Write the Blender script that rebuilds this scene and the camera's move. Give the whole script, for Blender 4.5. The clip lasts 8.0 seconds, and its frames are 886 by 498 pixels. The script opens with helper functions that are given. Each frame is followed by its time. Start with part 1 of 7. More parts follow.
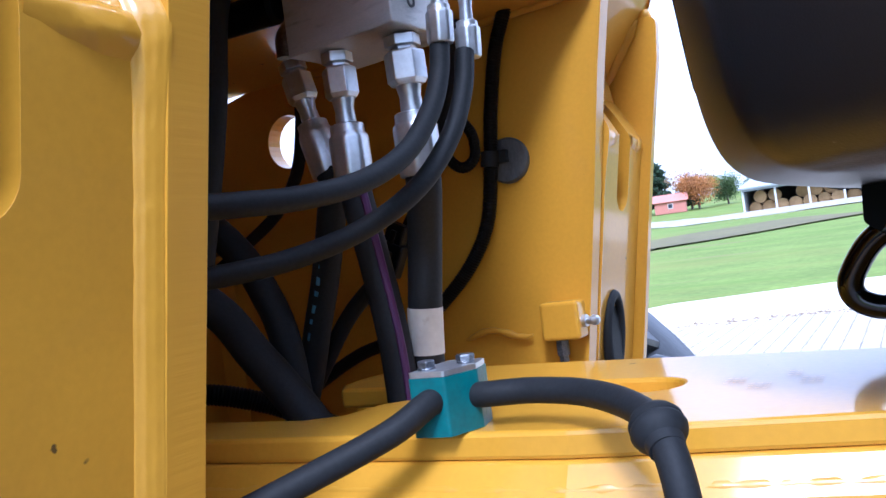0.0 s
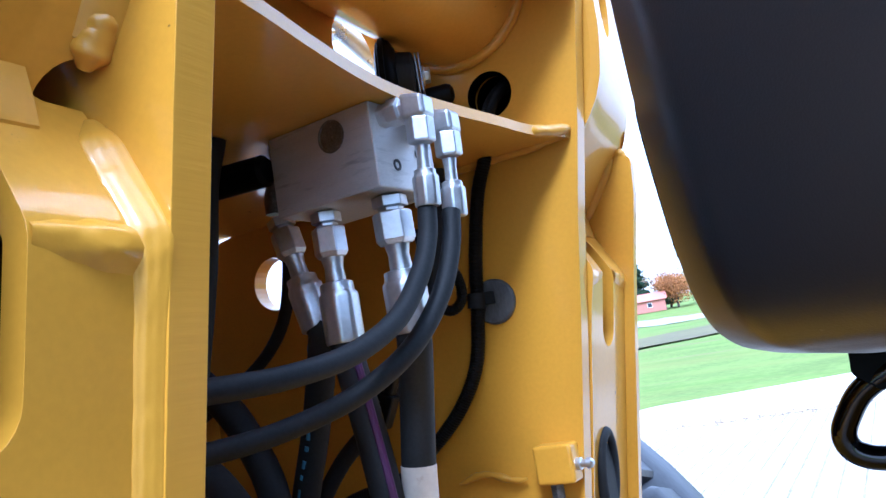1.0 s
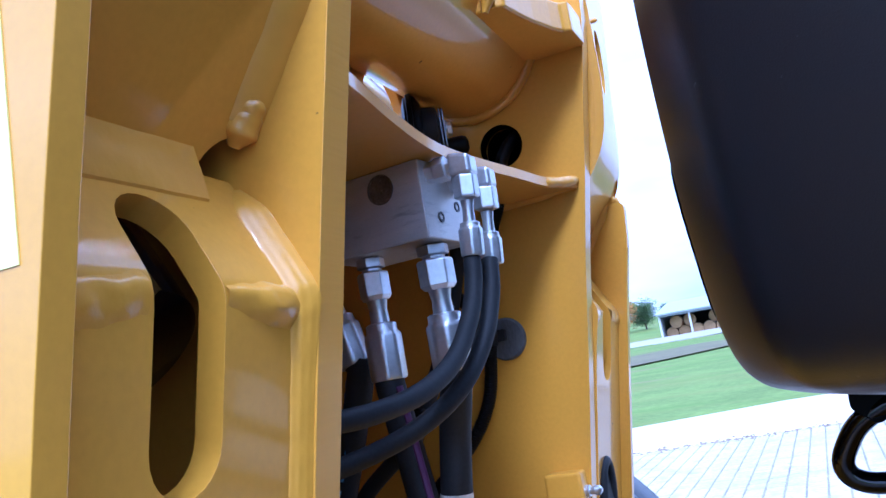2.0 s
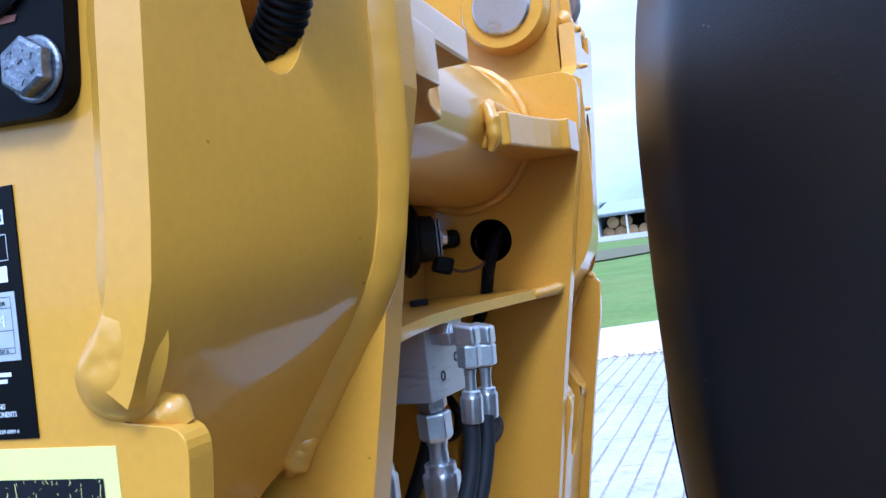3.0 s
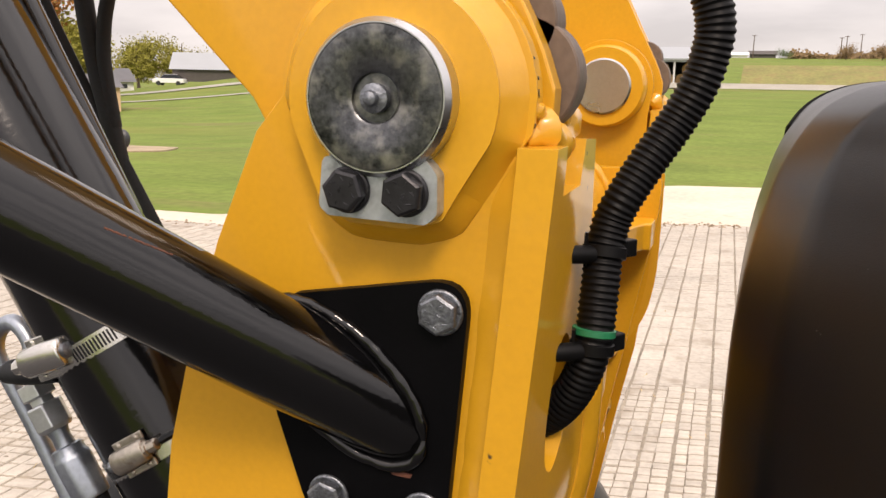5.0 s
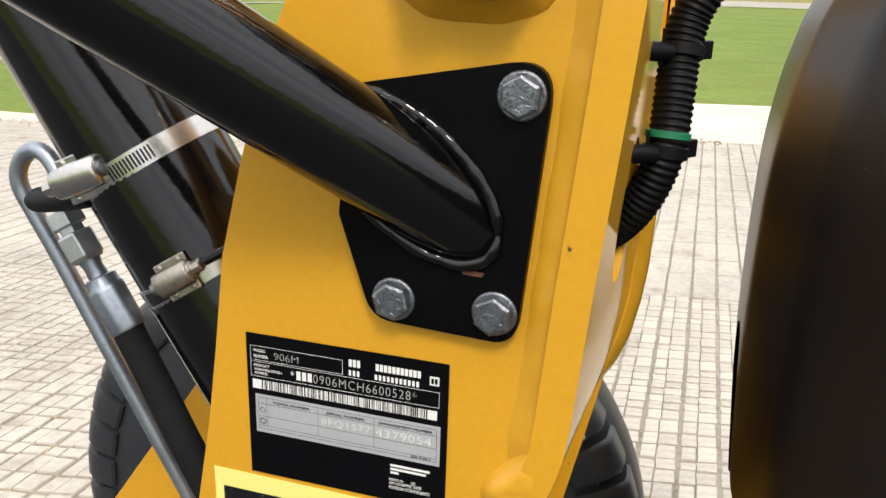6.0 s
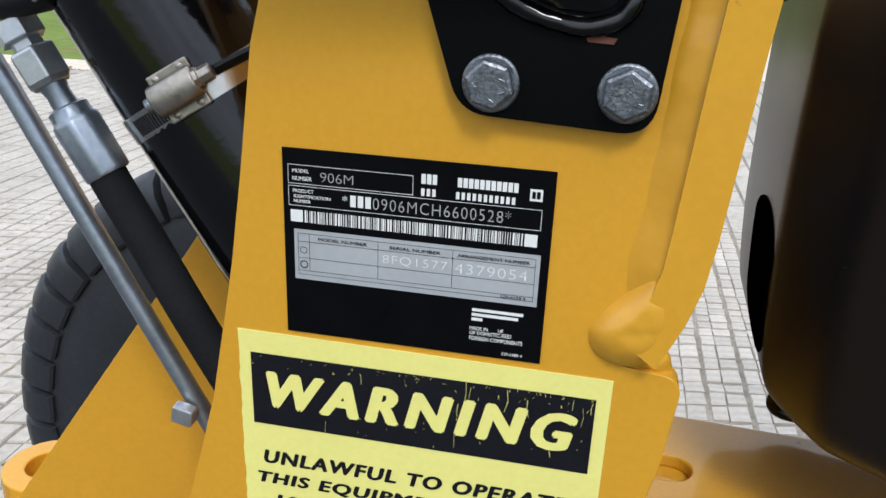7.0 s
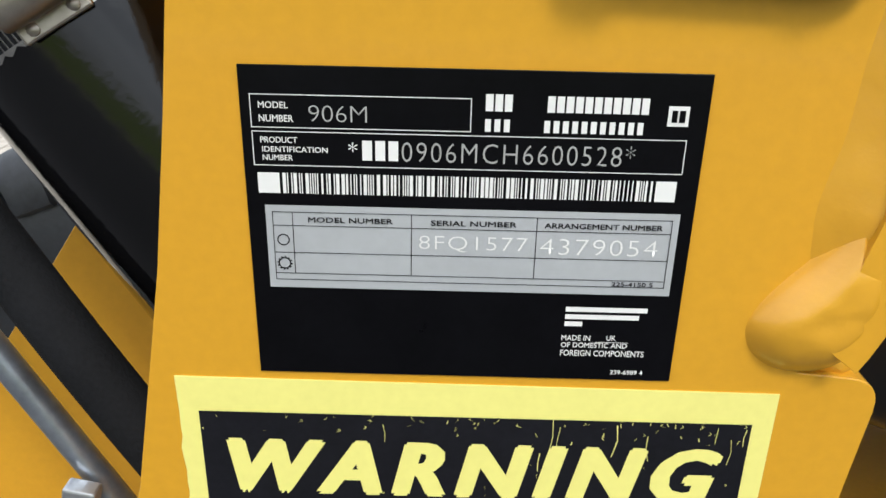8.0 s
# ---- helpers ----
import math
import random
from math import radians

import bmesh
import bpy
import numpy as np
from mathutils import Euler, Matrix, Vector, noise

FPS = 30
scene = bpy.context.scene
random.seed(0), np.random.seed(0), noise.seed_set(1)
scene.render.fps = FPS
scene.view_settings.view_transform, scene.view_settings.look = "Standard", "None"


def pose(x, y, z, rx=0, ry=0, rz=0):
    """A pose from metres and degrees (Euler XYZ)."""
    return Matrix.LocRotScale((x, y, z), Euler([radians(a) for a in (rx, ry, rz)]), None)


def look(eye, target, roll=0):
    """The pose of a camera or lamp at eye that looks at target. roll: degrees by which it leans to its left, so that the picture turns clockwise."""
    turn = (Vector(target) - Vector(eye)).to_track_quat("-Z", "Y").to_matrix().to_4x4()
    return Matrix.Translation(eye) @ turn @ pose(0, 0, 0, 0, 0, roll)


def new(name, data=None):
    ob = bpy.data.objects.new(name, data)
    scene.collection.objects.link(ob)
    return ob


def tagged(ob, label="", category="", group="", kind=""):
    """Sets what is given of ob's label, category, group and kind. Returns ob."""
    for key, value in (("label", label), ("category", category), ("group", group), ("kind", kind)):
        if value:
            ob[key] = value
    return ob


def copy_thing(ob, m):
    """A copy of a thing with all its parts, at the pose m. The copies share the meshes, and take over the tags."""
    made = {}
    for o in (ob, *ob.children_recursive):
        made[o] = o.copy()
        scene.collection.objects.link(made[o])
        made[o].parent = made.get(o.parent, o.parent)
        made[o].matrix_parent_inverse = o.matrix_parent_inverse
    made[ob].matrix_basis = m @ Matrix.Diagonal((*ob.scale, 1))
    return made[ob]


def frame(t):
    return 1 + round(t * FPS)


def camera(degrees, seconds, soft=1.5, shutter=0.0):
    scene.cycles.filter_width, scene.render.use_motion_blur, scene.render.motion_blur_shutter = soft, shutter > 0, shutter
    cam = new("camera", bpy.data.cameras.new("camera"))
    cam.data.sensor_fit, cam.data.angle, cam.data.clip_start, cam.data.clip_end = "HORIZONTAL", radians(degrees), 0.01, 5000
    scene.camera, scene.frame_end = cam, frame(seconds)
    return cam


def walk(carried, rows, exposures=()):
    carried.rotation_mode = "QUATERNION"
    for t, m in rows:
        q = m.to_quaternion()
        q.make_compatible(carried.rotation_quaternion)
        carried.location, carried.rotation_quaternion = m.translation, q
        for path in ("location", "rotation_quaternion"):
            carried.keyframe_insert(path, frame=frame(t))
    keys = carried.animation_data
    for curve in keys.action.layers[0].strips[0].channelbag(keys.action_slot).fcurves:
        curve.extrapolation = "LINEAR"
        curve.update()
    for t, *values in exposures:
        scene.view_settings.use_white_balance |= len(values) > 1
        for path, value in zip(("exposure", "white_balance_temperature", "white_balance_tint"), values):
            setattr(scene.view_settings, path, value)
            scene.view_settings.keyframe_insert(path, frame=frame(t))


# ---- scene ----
cam = camera(58.0, 8.0)
PATH = [
    (0, (0.366, -0.064, 1.254), (-0.635, 1.667, 1.287), -7.5),
    (0.5, (0.363, -0.063, 1.273), (-0.591, 1.686, 1.449), -8.0),
    (1, (0.368, -0.071, 1.289), (-0.547, 1.684, 1.574), -9.4),
    (1.2, (0.368, -0.073, 1.289), (-0.537, 1.682, 1.608), -9.7),
    (2.3, (0.319, -0.165, 1.334), (-0.412, 1.671, 1.645), -8.6),
    (2.5, (0.317, -0.161, 1.382), (-0.396, 1.69, 1.638), -8.0),
    (3, (0.332, -0.198, 1.518), (-0.36, 1.678, 1.552), -6.7),
    (3.3, (0.335, -0.257, 1.596), (-0.34, 1.619, 1.49), -5.1),
    (3.5, (0.324, -0.288, 1.654), (-0.319, 1.598, 1.485), -3.0),
    (4, (0.303, -0.338, 1.781), (-0.338, 1.541, 1.542), -0.3),
    (4.2, (0.296, -0.347, 1.799), (-0.35, 1.527, 1.536), 0.2),
    (5.3, (0.235, -0.327, 1.779), (-0.373, 1.52, 1.314), 1.2),
    (5.5, (0.227, -0.33, 1.766), (-0.369, 1.511, 1.264), 1.4),
    (6, (0.209, -0.341, 1.73), (-0.34, 1.487, 1.131), 1.8),
    (6.2, (0.203, -0.339, 1.713), (-0.335, 1.469, 1.052), 1.9),
    (6.5, (0.177, -0.343, 1.666), (-0.276, 1.477, 0.972), 2.6),
    (7, (0.126, -0.299, 1.642), (-0.226, 1.531, 0.914), 2.4),
    (7.5, (0.079, -0.212, 1.606), (-0.107, 1.636, 0.865), 1.6),
    (8, (0.051, -0.189, 1.594), (0.035, 1.652, 0.814), 1.2),
]
walk(cam, [(t, look(eye, target, roll)) for t, eye, target, roll in PATH],
     [(0.0, 1.65, 4850, 20), (1.2, 2.0, 4450, 14), (2.4, 1.28, 4150, 28), (3.0, 1.22, 4350, 16), (3.6, 1.25, 5000, 12), (4.0, 1.0, 5850, 12), (4.25, 0.97, 6450, 13), (5.4, 0.83, 8050, 22), (6.0, 0.97, 7000, 11), (6.5, 0.84, 6100, 10), (7.0, 0.69, 6050, 10), (7.5, 0.77, 6550, 9), (8.0, 0.9, 6500, 9)])

# ---- world and light ----
GROUND = 0.18
world = bpy.data.worlds.new("sky")
scene.world = world
world.use_nodes = True
wn, wl = world.node_tree.nodes, world.node_tree.links
wn.clear()
w_out = wn.new("ShaderNodeOutputWorld")
w_bg = wn.new("ShaderNodeBackground")
w_sky = wn.new("ShaderNodeTexSky")
w_sky.sky_type, w_sky.sun_disc = "NISHITA", False
w_sky.sun_elevation, w_sky.sun_rotation = radians(48), radians(215)
w_sky.air_density, w_sky.dust_density = 1.0, 2.0
w_co = wn.new("ShaderNodeTexCoord")
w_map = wn.new("ShaderNodeMapping")
w_map.inputs["Scale"].default_value = (1.2, 1.2, 4.5)
w_noise = wn.new("ShaderNodeTexNoise")
w_noise.inputs["Scale"].default_value, w_noise.inputs["Detail"].default_value = 2.2, 6
w_ramp = wn.new("ShaderNodeValToRGB")
w_ramp.color_ramp.elements[0].position, w_ramp.color_ramp.elements[0].color = 0.36, (5.2, 5.55, 6.15, 1)
w_ramp.color_ramp.elements[1].position, w_ramp.color_ramp.elements[1].color = 0.66, (8.5, 9.0, 9.7, 1)
w_mix = wn.new("ShaderNodeMixRGB")
w_mix.inputs["Fac"].default_value = 0.88
wl.new(w_co.outputs["Generated"], w_map.inputs["Vector"])
wl.new(w_map.outputs[0], w_noise.inputs["Vector"])
wl.new(w_noise.outputs["Fac"], w_ramp.inputs["Fac"])
wl.new(w_sky.outputs[0], w_mix.inputs["Color1"])
wl.new(w_ramp.outputs[0], w_mix.inputs["Color2"])
w_sep = wn.new("ShaderNodeSeparateXYZ")
wl.new(w_co.outputs["Generated"], w_sep.inputs[0])
w_el = wn.new("ShaderNodeValToRGB")   # an overcast sky brightens towards the zenith
w_el.color_ramp.elements[0].position, w_el.color_ramp.elements[0].color = 0.0, (0.42, 0.42, 0.42, 1)
w_el.color_ramp.elements[1].position, w_el.color_ramp.elements[1].color = 1.0, (1.0, 1.0, 1.0, 1)
w_mid = w_el.color_ramp.elements.new(0.4)
w_mid.color = (0.74, 0.74, 0.74, 1)
wl.new(w_sep.outputs["Z"], w_el.inputs["Fac"])
w_mul = wn.new("ShaderNodeMixRGB")
w_mul.blend_type = "MULTIPLY"
w_mul.inputs["Fac"].default_value = 1.0
wl.new(w_mix.outputs[0], w_mul.inputs["Color1"])
wl.new(w_el.outputs[0], w_mul.inputs["Color2"])
wl.new(w_mul.outputs[0], w_bg.inputs["Color"])
w_bg.inputs["Strength"].default_value = 0.15
wl.new(w_bg.outputs[0], w_out.inputs[0])
sun = new("sun", bpy.data.lights.new("sun", "SUN"))
sun.data.energy, sun.data.angle, sun.data.color = 1.15, radians(14), (1.0, 0.95, 0.87)
sun.matrix_world = look((0.9, -2.2, 3.6), (0, 0, 0.9))


# ---- materials ----
def material(name, color, rough=0.5, metal=0.0, coat=0.0, vary=0.12, scale=8.0, grain=120.0, bump=0.02, dirt=0.0, dirt_color=(0.1, 0.08, 0.06),
             stretch=(1, 1, 1), island=0.0, rnd=0.0, spec=0.5, specks=0.0, speck_color=(0.09, 0.05, 0.02)):
    """A surface with broad and fine variation of colour, gloss and relief."""
    m = bpy.data.materials.new(name)
    m.use_nodes = True
    n, l = m.node_tree.nodes, m.node_tree.links
    b = n["Principled BSDF"]
    b.inputs["Metallic"].default_value = metal
    b.inputs["Specular IOR Level"].default_value = spec
    if coat:
        b.inputs["Coat Weight"].default_value, b.inputs["Coat Roughness"].default_value = coat, 0.085
    co = n.new("ShaderNodeTexCoord")
    mp = n.new("ShaderNodeMapping")
    mp.inputs["Scale"].default_value = stretch
    l.new(co.outputs["Object"], mp.inputs["Vector"])
    big, small = n.new("ShaderNodeTexNoise"), n.new("ShaderNodeTexNoise")
    big.inputs["Scale"].default_value, big.inputs["Detail"].default_value = scale, 5
    small.inputs["Scale"].default_value, small.inputs["Detail"].default_value = grain, 4
    for t in (big, small):
        l.new(mp.outputs[0], t.inputs["Vector"])
    lo = tuple(c * (1 - vary) for c in color) + (1,)
    hi = tuple(min(1, c * (1 + vary)) for c in color) + (1,)
    r1 = n.new("ShaderNodeValToRGB")
    r1.color_ramp.elements[0].position, r1.color_ramp.elements[0].color = 0.3, lo
    r1.color_ramp.elements[1].position, r1.color_ramp.elements[1].color = 0.7, hi
    add = n.new("ShaderNodeMath")
    add.operation = "MULTIPLY_ADD"
    l.new(small.outputs["Fac"], add.inputs[0])
    add.inputs[1].default_value = 0.5
    half = n.new("ShaderNodeMath")
    half.operation = "MULTIPLY"
    half.inputs[1].default_value = 0.5
    l.new(big.outputs["Fac"], half.inputs[0])
    l.new(half.outputs[0], add.inputs[2])
    l.new(add.outputs[0], r1.inputs["Fac"])
    colour = r1.outputs[0]
    if dirt:
        d = n.new("ShaderNodeTexNoise")
        d.inputs["Scale"].default_value, d.inputs["Detail"].default_value = scale * 2.3, 9
        l.new(mp.outputs[0], d.inputs["Vector"])
        dr = n.new("ShaderNodeValToRGB")
        dr.color_ramp.elements[0].position, dr.color_ramp.elements[1].position = 0.75 - 0.3 * dirt, 0.85
        l.new(d.outputs["Fac"], dr.inputs["Fac"])
        mx = n.new("ShaderNodeMixRGB")
        mx.inputs["Color2"].default_value = (*dirt_color, 1)
        l.new(dr.outputs[0], mx.inputs["Fac"])
        l.new(colour, mx.inputs["Color1"])
        colour = mx.outputs[0]
    if specks:
        sp = n.new("ShaderNodeTexNoise")
        sp.inputs["Scale"].default_value, sp.inputs["Detail"].default_value = specks, 3
        l.new(co.outputs["Object"], sp.inputs["Vector"])
        sr = n.new("ShaderNodeValToRGB")
        sr.color_ramp.elements[0].position, sr.color_ramp.elements[1].position = 0.745, 0.775
        l.new(sp.outputs["Fac"], sr.inputs["Fac"])
        sm = n.new("ShaderNodeMixRGB")
        sm.inputs["Color2"].default_value = (*speck_color, 1)
        l.new(sr.outputs[0], sm.inputs["Fac"])
        l.new(colour, sm.inputs["Color1"])
        colour = sm.outputs[0]
    if rnd or island:
        src = n.new("ShaderNodeObjectInfo").outputs["Random"] if rnd else n.new("ShaderNodeNewGeometry").outputs["Random Per Island"]
        hs = n.new("ShaderNodeHueSaturation")
        mr = n.new("ShaderNodeMapRange")
        k = rnd or island
        mr.inputs["To Min"].default_value, mr.inputs["To Max"].default_value = 1 - k, 1 + k
        l.new(src, mr.inputs["Value"])
        l.new(mr.outputs[0], hs.inputs["Value"])
        l.new(colour, hs.inputs["Color"])
        colour = hs.outputs[0]
    l.new(colour, b.inputs["Base Color"])
    rr = n.new("ShaderNodeMapRange")
    rr.inputs["To Min"].default_value, rr.inputs["To Max"].default_value = max(0.03, rough - 0.07), min(1, rough + 0.09)
    l.new(big.outputs["Fac"], rr.inputs["Value"])
    l.new(rr.outputs[0], b.inputs["Roughness"])
    if bump:
        bp = n.new("ShaderNodeBump")
        bp.inputs["Strength"].default_value, bp.inputs["Distance"].default_value = bump, 0.004
        l.new(add.outputs[0], bp.inputs["Height"])
        l.new(bp.outputs[0], b.inputs["Normal"])
    return m


PAINT = (0.66, 0.33, 0.02)
yellow = material("yellow_paint", PAINT, 0.45, coat=0.75, spec=0.25, vary=0.06, scale=7, grain=260, bump=0.035, specks=75)
cut_yellow = material("yellow_flame_cut_edge", PAINT, 0.4, coat=0.2, vary=0.03, scale=5, grain=34, bump=0.12, stretch=(0.4, 0.4, 9))
weld_yellow = material("yellow_weld_bead", PAINT, 0.36, coat=0.65, vary=0.05, scale=40, grain=130, bump=0.16)
gloss_black = material("gloss_black_paint", (0.002, 0.002, 0.0024), 0.09, spec=0.55, vary=0.3, scale=14, grain=300, bump=0.04)
# also stands in for shade behind the round opening and in the tank slot
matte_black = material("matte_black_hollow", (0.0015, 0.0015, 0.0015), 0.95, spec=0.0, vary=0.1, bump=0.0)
satin_black = material("satin_black_paint", (0.0025, 0.0025, 0.003), 0.42, spec=0.07, vary=0.3, scale=20, grain=500, bump=0.06, dirt=0.2, dirt_color=(0.03, 0.03, 0.03))
tank_plastic = material("black_moulded_plastic", (0.0068, 0.0078, 0.0095), 0.34, spec=0.55, vary=0.2, scale=5, grain=950, bump=0.1, dirt=0.1, dirt_color=(0.03, 0.03, 0.03), specks=120, speck_color=(0.08, 0.08, 0.08))
rubber = material("black_rubber", (0.017, 0.0185, 0.0205), 0.6, spec=0.2, vary=0.25, scale=18, grain=400, bump=0.08)
tyre_rubber = material("dusty_tyre_rubber", (0.027, 0.03, 0.035), 0.38, vary=0.35, scale=9, grain=90, bump=0.2, dirt=0.4, dirt_color=(0.07, 0.065, 0.06))
conduit_plastic = material("black_conduit_plastic", (0.004, 0.004, 0.0045), 0.42, spec=0.14, vary=0.2, scale=30, grain=300, bump=0.03)
zinc = material("zinc_plated_steel", (0.6, 0.62, 0.645), 0.36, metal=0.86, vary=0.14, scale=40, grain=300, bump=0.05, dirt=0.25, dirt_color=(0.25, 0.24, 0.22))
blue_zinc = material("blue_grey_zinc_plate", (0.36, 0.4, 0.46), 0.38, metal=0.85, vary=0.2, scale=40, grain=260, bump=0.08, dirt=0.35, dirt_color=(0.5, 0.5, 0.48))
woven_rubber = material("woven_hose_cover", (0.012, 0.0125, 0.014), 0.8, spec=0.08, vary=0.3, scale=30, grain=700, bump=0.25)
dull_zinc = material("dull_zinc_bolt", (0.2, 0.215, 0.24), 0.4, metal=0.9, vary=0.45, scale=150, grain=700, bump=0.2, dirt=0.65, dirt_color=(0.44, 0.46, 0.5))
black_bolt = material("black_oxide_bolt", (0.03, 0.03, 0.034), 0.35, metal=0.6, vary=0.3, scale=90, grain=500, bump=0.1)
aluminium = material("machined_aluminium", (0.56, 0.545, 0.52), 0.38, metal=0.45, vary=0.16, scale=16, grain=420, bump=0.08, stretch=(1, 1, 6), dirt=0.5, dirt_color=(0.22, 0.22, 0.22))
pin_steel = material("blotched_pin_steel", (0.09, 0.094, 0.1), 0.3, metal=0.9, vary=0.8, scale=55, grain=420, bump=0.06, dirt=0.9, dirt_color=(0.42, 0.41, 0.37), specks=170, speck_color=(0.012, 0.012, 0.014))
stained_zinc = material("stained_zinc_plate", (0.43, 0.47, 0.49), 0.38, metal=0.6, vary=0.22, scale=60, grain=300, bump=0.08, dirt=0.8, dirt_color=(0.1, 0.1, 0.095), specks=210, speck_color=(0.03, 0.03, 0.03))
bare_steel = material("bare_turned_steel", (0.55, 0.56, 0.57), 0.28, metal=1, vary=0.08, scale=30, grain=400, bump=0.03)
rusty = material("brown_oxidised_steel", (0.17, 0.125, 0.1), 0.6, metal=0.4, vary=0.25, scale=30, grain=200, bump=0.12)
clamp_steel = material("stainless_clamp_steel", (0.66, 0.64, 0.6), 0.24, metal=1, vary=0.1, scale=30, grain=300, bump=0.03, dirt=0.2, dirt_color=(0.3, 0.26, 0.2))
aged_clamp = material("aged_clamp_steel", (0.42, 0.38, 0.33), 0.36, metal=0.9, vary=0.25, scale=60, grain=300, bump=0.08, dirt=0.5, dirt_color=(0.2, 0.13, 0.08))
teal = material("teal_painted_steel", (0.01, 0.13, 0.135), 0.4, vary=0.25, scale=50, grain=300, bump=0.15)
decal_black = material("decal_black_film", (0.003, 0.003, 0.004), 0.3, spec=0.1, vary=0.3, scale=60, grain=600, bump=0.02)
decal_silver = material("decal_silver_film", (0.56, 0.58, 0.6), 0.34, metal=0.35, vary=0.05, scale=20, grain=300, bump=0.01)
decal_white = material("decal_white_ink", (0.8, 0.8, 0.78), 0.45, vary=0.03, bump=0.0)
decal_etched = material("etched_grey_lettering", (0.42, 0.42, 0.41), 0.5, vary=0.1, scale=80, bump=0.0)
decal_yellow = material("pale_yellow_vinyl", (0.84, 0.78, 0.235), 0.42, vary=0.04, scale=30, grain=300, bump=0.03)
decal_ink = material("worn_black_ink", (0.008, 0.008, 0.011), 0.5, spec=0.2, vary=0.3, scale=60, grain=500, bump=0.03)
green_tie = material("green_cable_tie", (0.005, 0.16, 0.07), 0.4, vary=0.1, bump=0.0)
hose_print_blue = material("pale_blue_hose_print", (0.06, 0.2, 0.32), 0.6, bump=0.0)
hose_print_purple = material("purple_hose_stripe", (0.075, 0.02, 0.085), 0.55, bump=0.0)
paper_white = material("grubby_white_label", (0.62, 0.6, 0.54), 0.55, vary=0.1, scale=60, bump=0.02, dirt=0.45, dirt_color=(0.3, 0.2, 0.11))
copper_chip = material("chipped_primer", (0.13, 0.045, 0.026), 0.7, vary=0.3, scale=200, bump=0.1)


# ---- builders ----
def part(name, bm, mat, parent=None, label="", bevel=0.0, smooth=False, seg=2):
    """One mesh object out of a bmesh, under its thing."""
    me = bpy.data.meshes.new(name)
    bmesh.ops.recalc_face_normals(bm, faces=bm.faces)
    bm.to_mesh(me)
    bm.free()
    me.materials.append(mat)
    if smooth:
        me.polygons.foreach_set("use_smooth", [True] * len(me.polygons))
        me.set_sharp_from_angle(angle=radians(38))
    ob = new(name, me)
    if parent:
        ob.parent = parent
    if label:
        ob["label"] = label
    if bevel:
        mod = ob.modifiers.new("bevel", "BEVEL")
        mod.width, mod.segments, mod.limit_method, mod.angle_limit = bevel, seg, "ANGLE", radians(35)
        mod.harden_normals = False
    return ob


def thing(name, label, category, group="", kind="", at=(0, 0, 0)):
    ob = new(name)
    ob.location = at
    return tagged(ob, label, category, group, kind)


def XZ(y):
    return lambda u, v, w: (u, y + w, v)


def XY(z):
    return lambda u, v, w: (u, v, z + w)


def YZ(x):
    return lambda u, v, w: (x + w, u, v)


def plate(outline, thick, place, holes=()):
    """A flat plate of that outline, with holes through it, as a bmesh; place maps (u, v, depth) to the world."""
    bm = bmesh.new()
    loops, edges = [], []
    for loop in (outline, *holes):
        vs = [bm.verts.new((u, v, 0)) for u, v in loop]
        edges += [bm.edges.new((vs[i], vs[(i + 1) % len(vs)])) for i in range(len(vs))]
        loops.append(vs)
    bmesh.ops.triangle_fill(bm, use_beauty=True, use_dissolve=False, edges=edges, normal=(0, 0, 1))
    front = list(bm.faces)
    back = {v: bm.verts.new((v.co.x, v.co.y, thick)) for v in list(bm.verts)}
    for f in front:
        bm.faces.new([back[v] for v in reversed(f.verts)])
    for vs in loops:
        for i, v in enumerate(vs):
            w = vs[(i + 1) % len(vs)]
            bm.faces.new((v, w, back[w], back[v]))
    for v in bm.verts:
        v.co = Vector(place(*v.co))
    return bm


def box(x0, x1, y0, y1, z0, z1):
    return plate([(x0, y0), (x1, y0), (x1, y1), (x0, y1)], z1 - z0, XY(z0))


def circle(cx, cz, r, n=32, a0=0.0, a1=360.0, sx=1.0):
    full = abs(a1 - a0 - 360) < 1e-6
    return [(cx + sx * r * math.cos(radians(a0 + (a1 - a0) * i / (n if full else n - 1))), cz + r * math.sin(radians(a0 + (a1 - a0) * i / (n if full else n - 1)))) for i in range(n)]


def rounded(points, radius, n=6):
    """An outline with rounded corners; radius: one for all or one each."""
    out, m = [], len(points)
    for i, p in enumerate(points):
        r = radius[i] if isinstance(radius, (list, tuple)) else radius
        p, a, b = Vector(p), Vector(points[i - 1]), Vector(points[(i + 1) % m])
        if r <= 0:
            out.append(tuple(p))
            continue
        da, db = (a - p).normalized(), (b - p).normalized()
        half = max(0.05, math.acos(max(-1, min(1, da.dot(db)))) / 2)
        d = min(r / math.tan(half), (a - p).length * 0.49, (b - p).length * 0.49)
        s, e = p + da * d, p + db * d
        for k in range(n + 1):
            t = k / n
            out.append(tuple((1 - t) ** 2 * s + 2 * t * (1 - t) * p + t * t * e))
    return out


def smooth_path(points, per=8):
    """A smooth line through the points."""
    ps = [Vector(p) for p in points]
    ps = [2 * ps[0] - ps[1]] + ps + [2 * ps[-1] - ps[-2]]
    out = []
    for i in range(1, len(ps) - 2):
        a, b, c, d = ps[i - 1:i + 3]
        for k in range(per):
            t = k / per
            out.append(0.5 * (2 * b + (c - a) * t + (2 * a - 5 * b + 4 * c - d) * t * t + (3 * b - a - 3 * c + d) * t ** 3))
    return out + [ps[-2]]


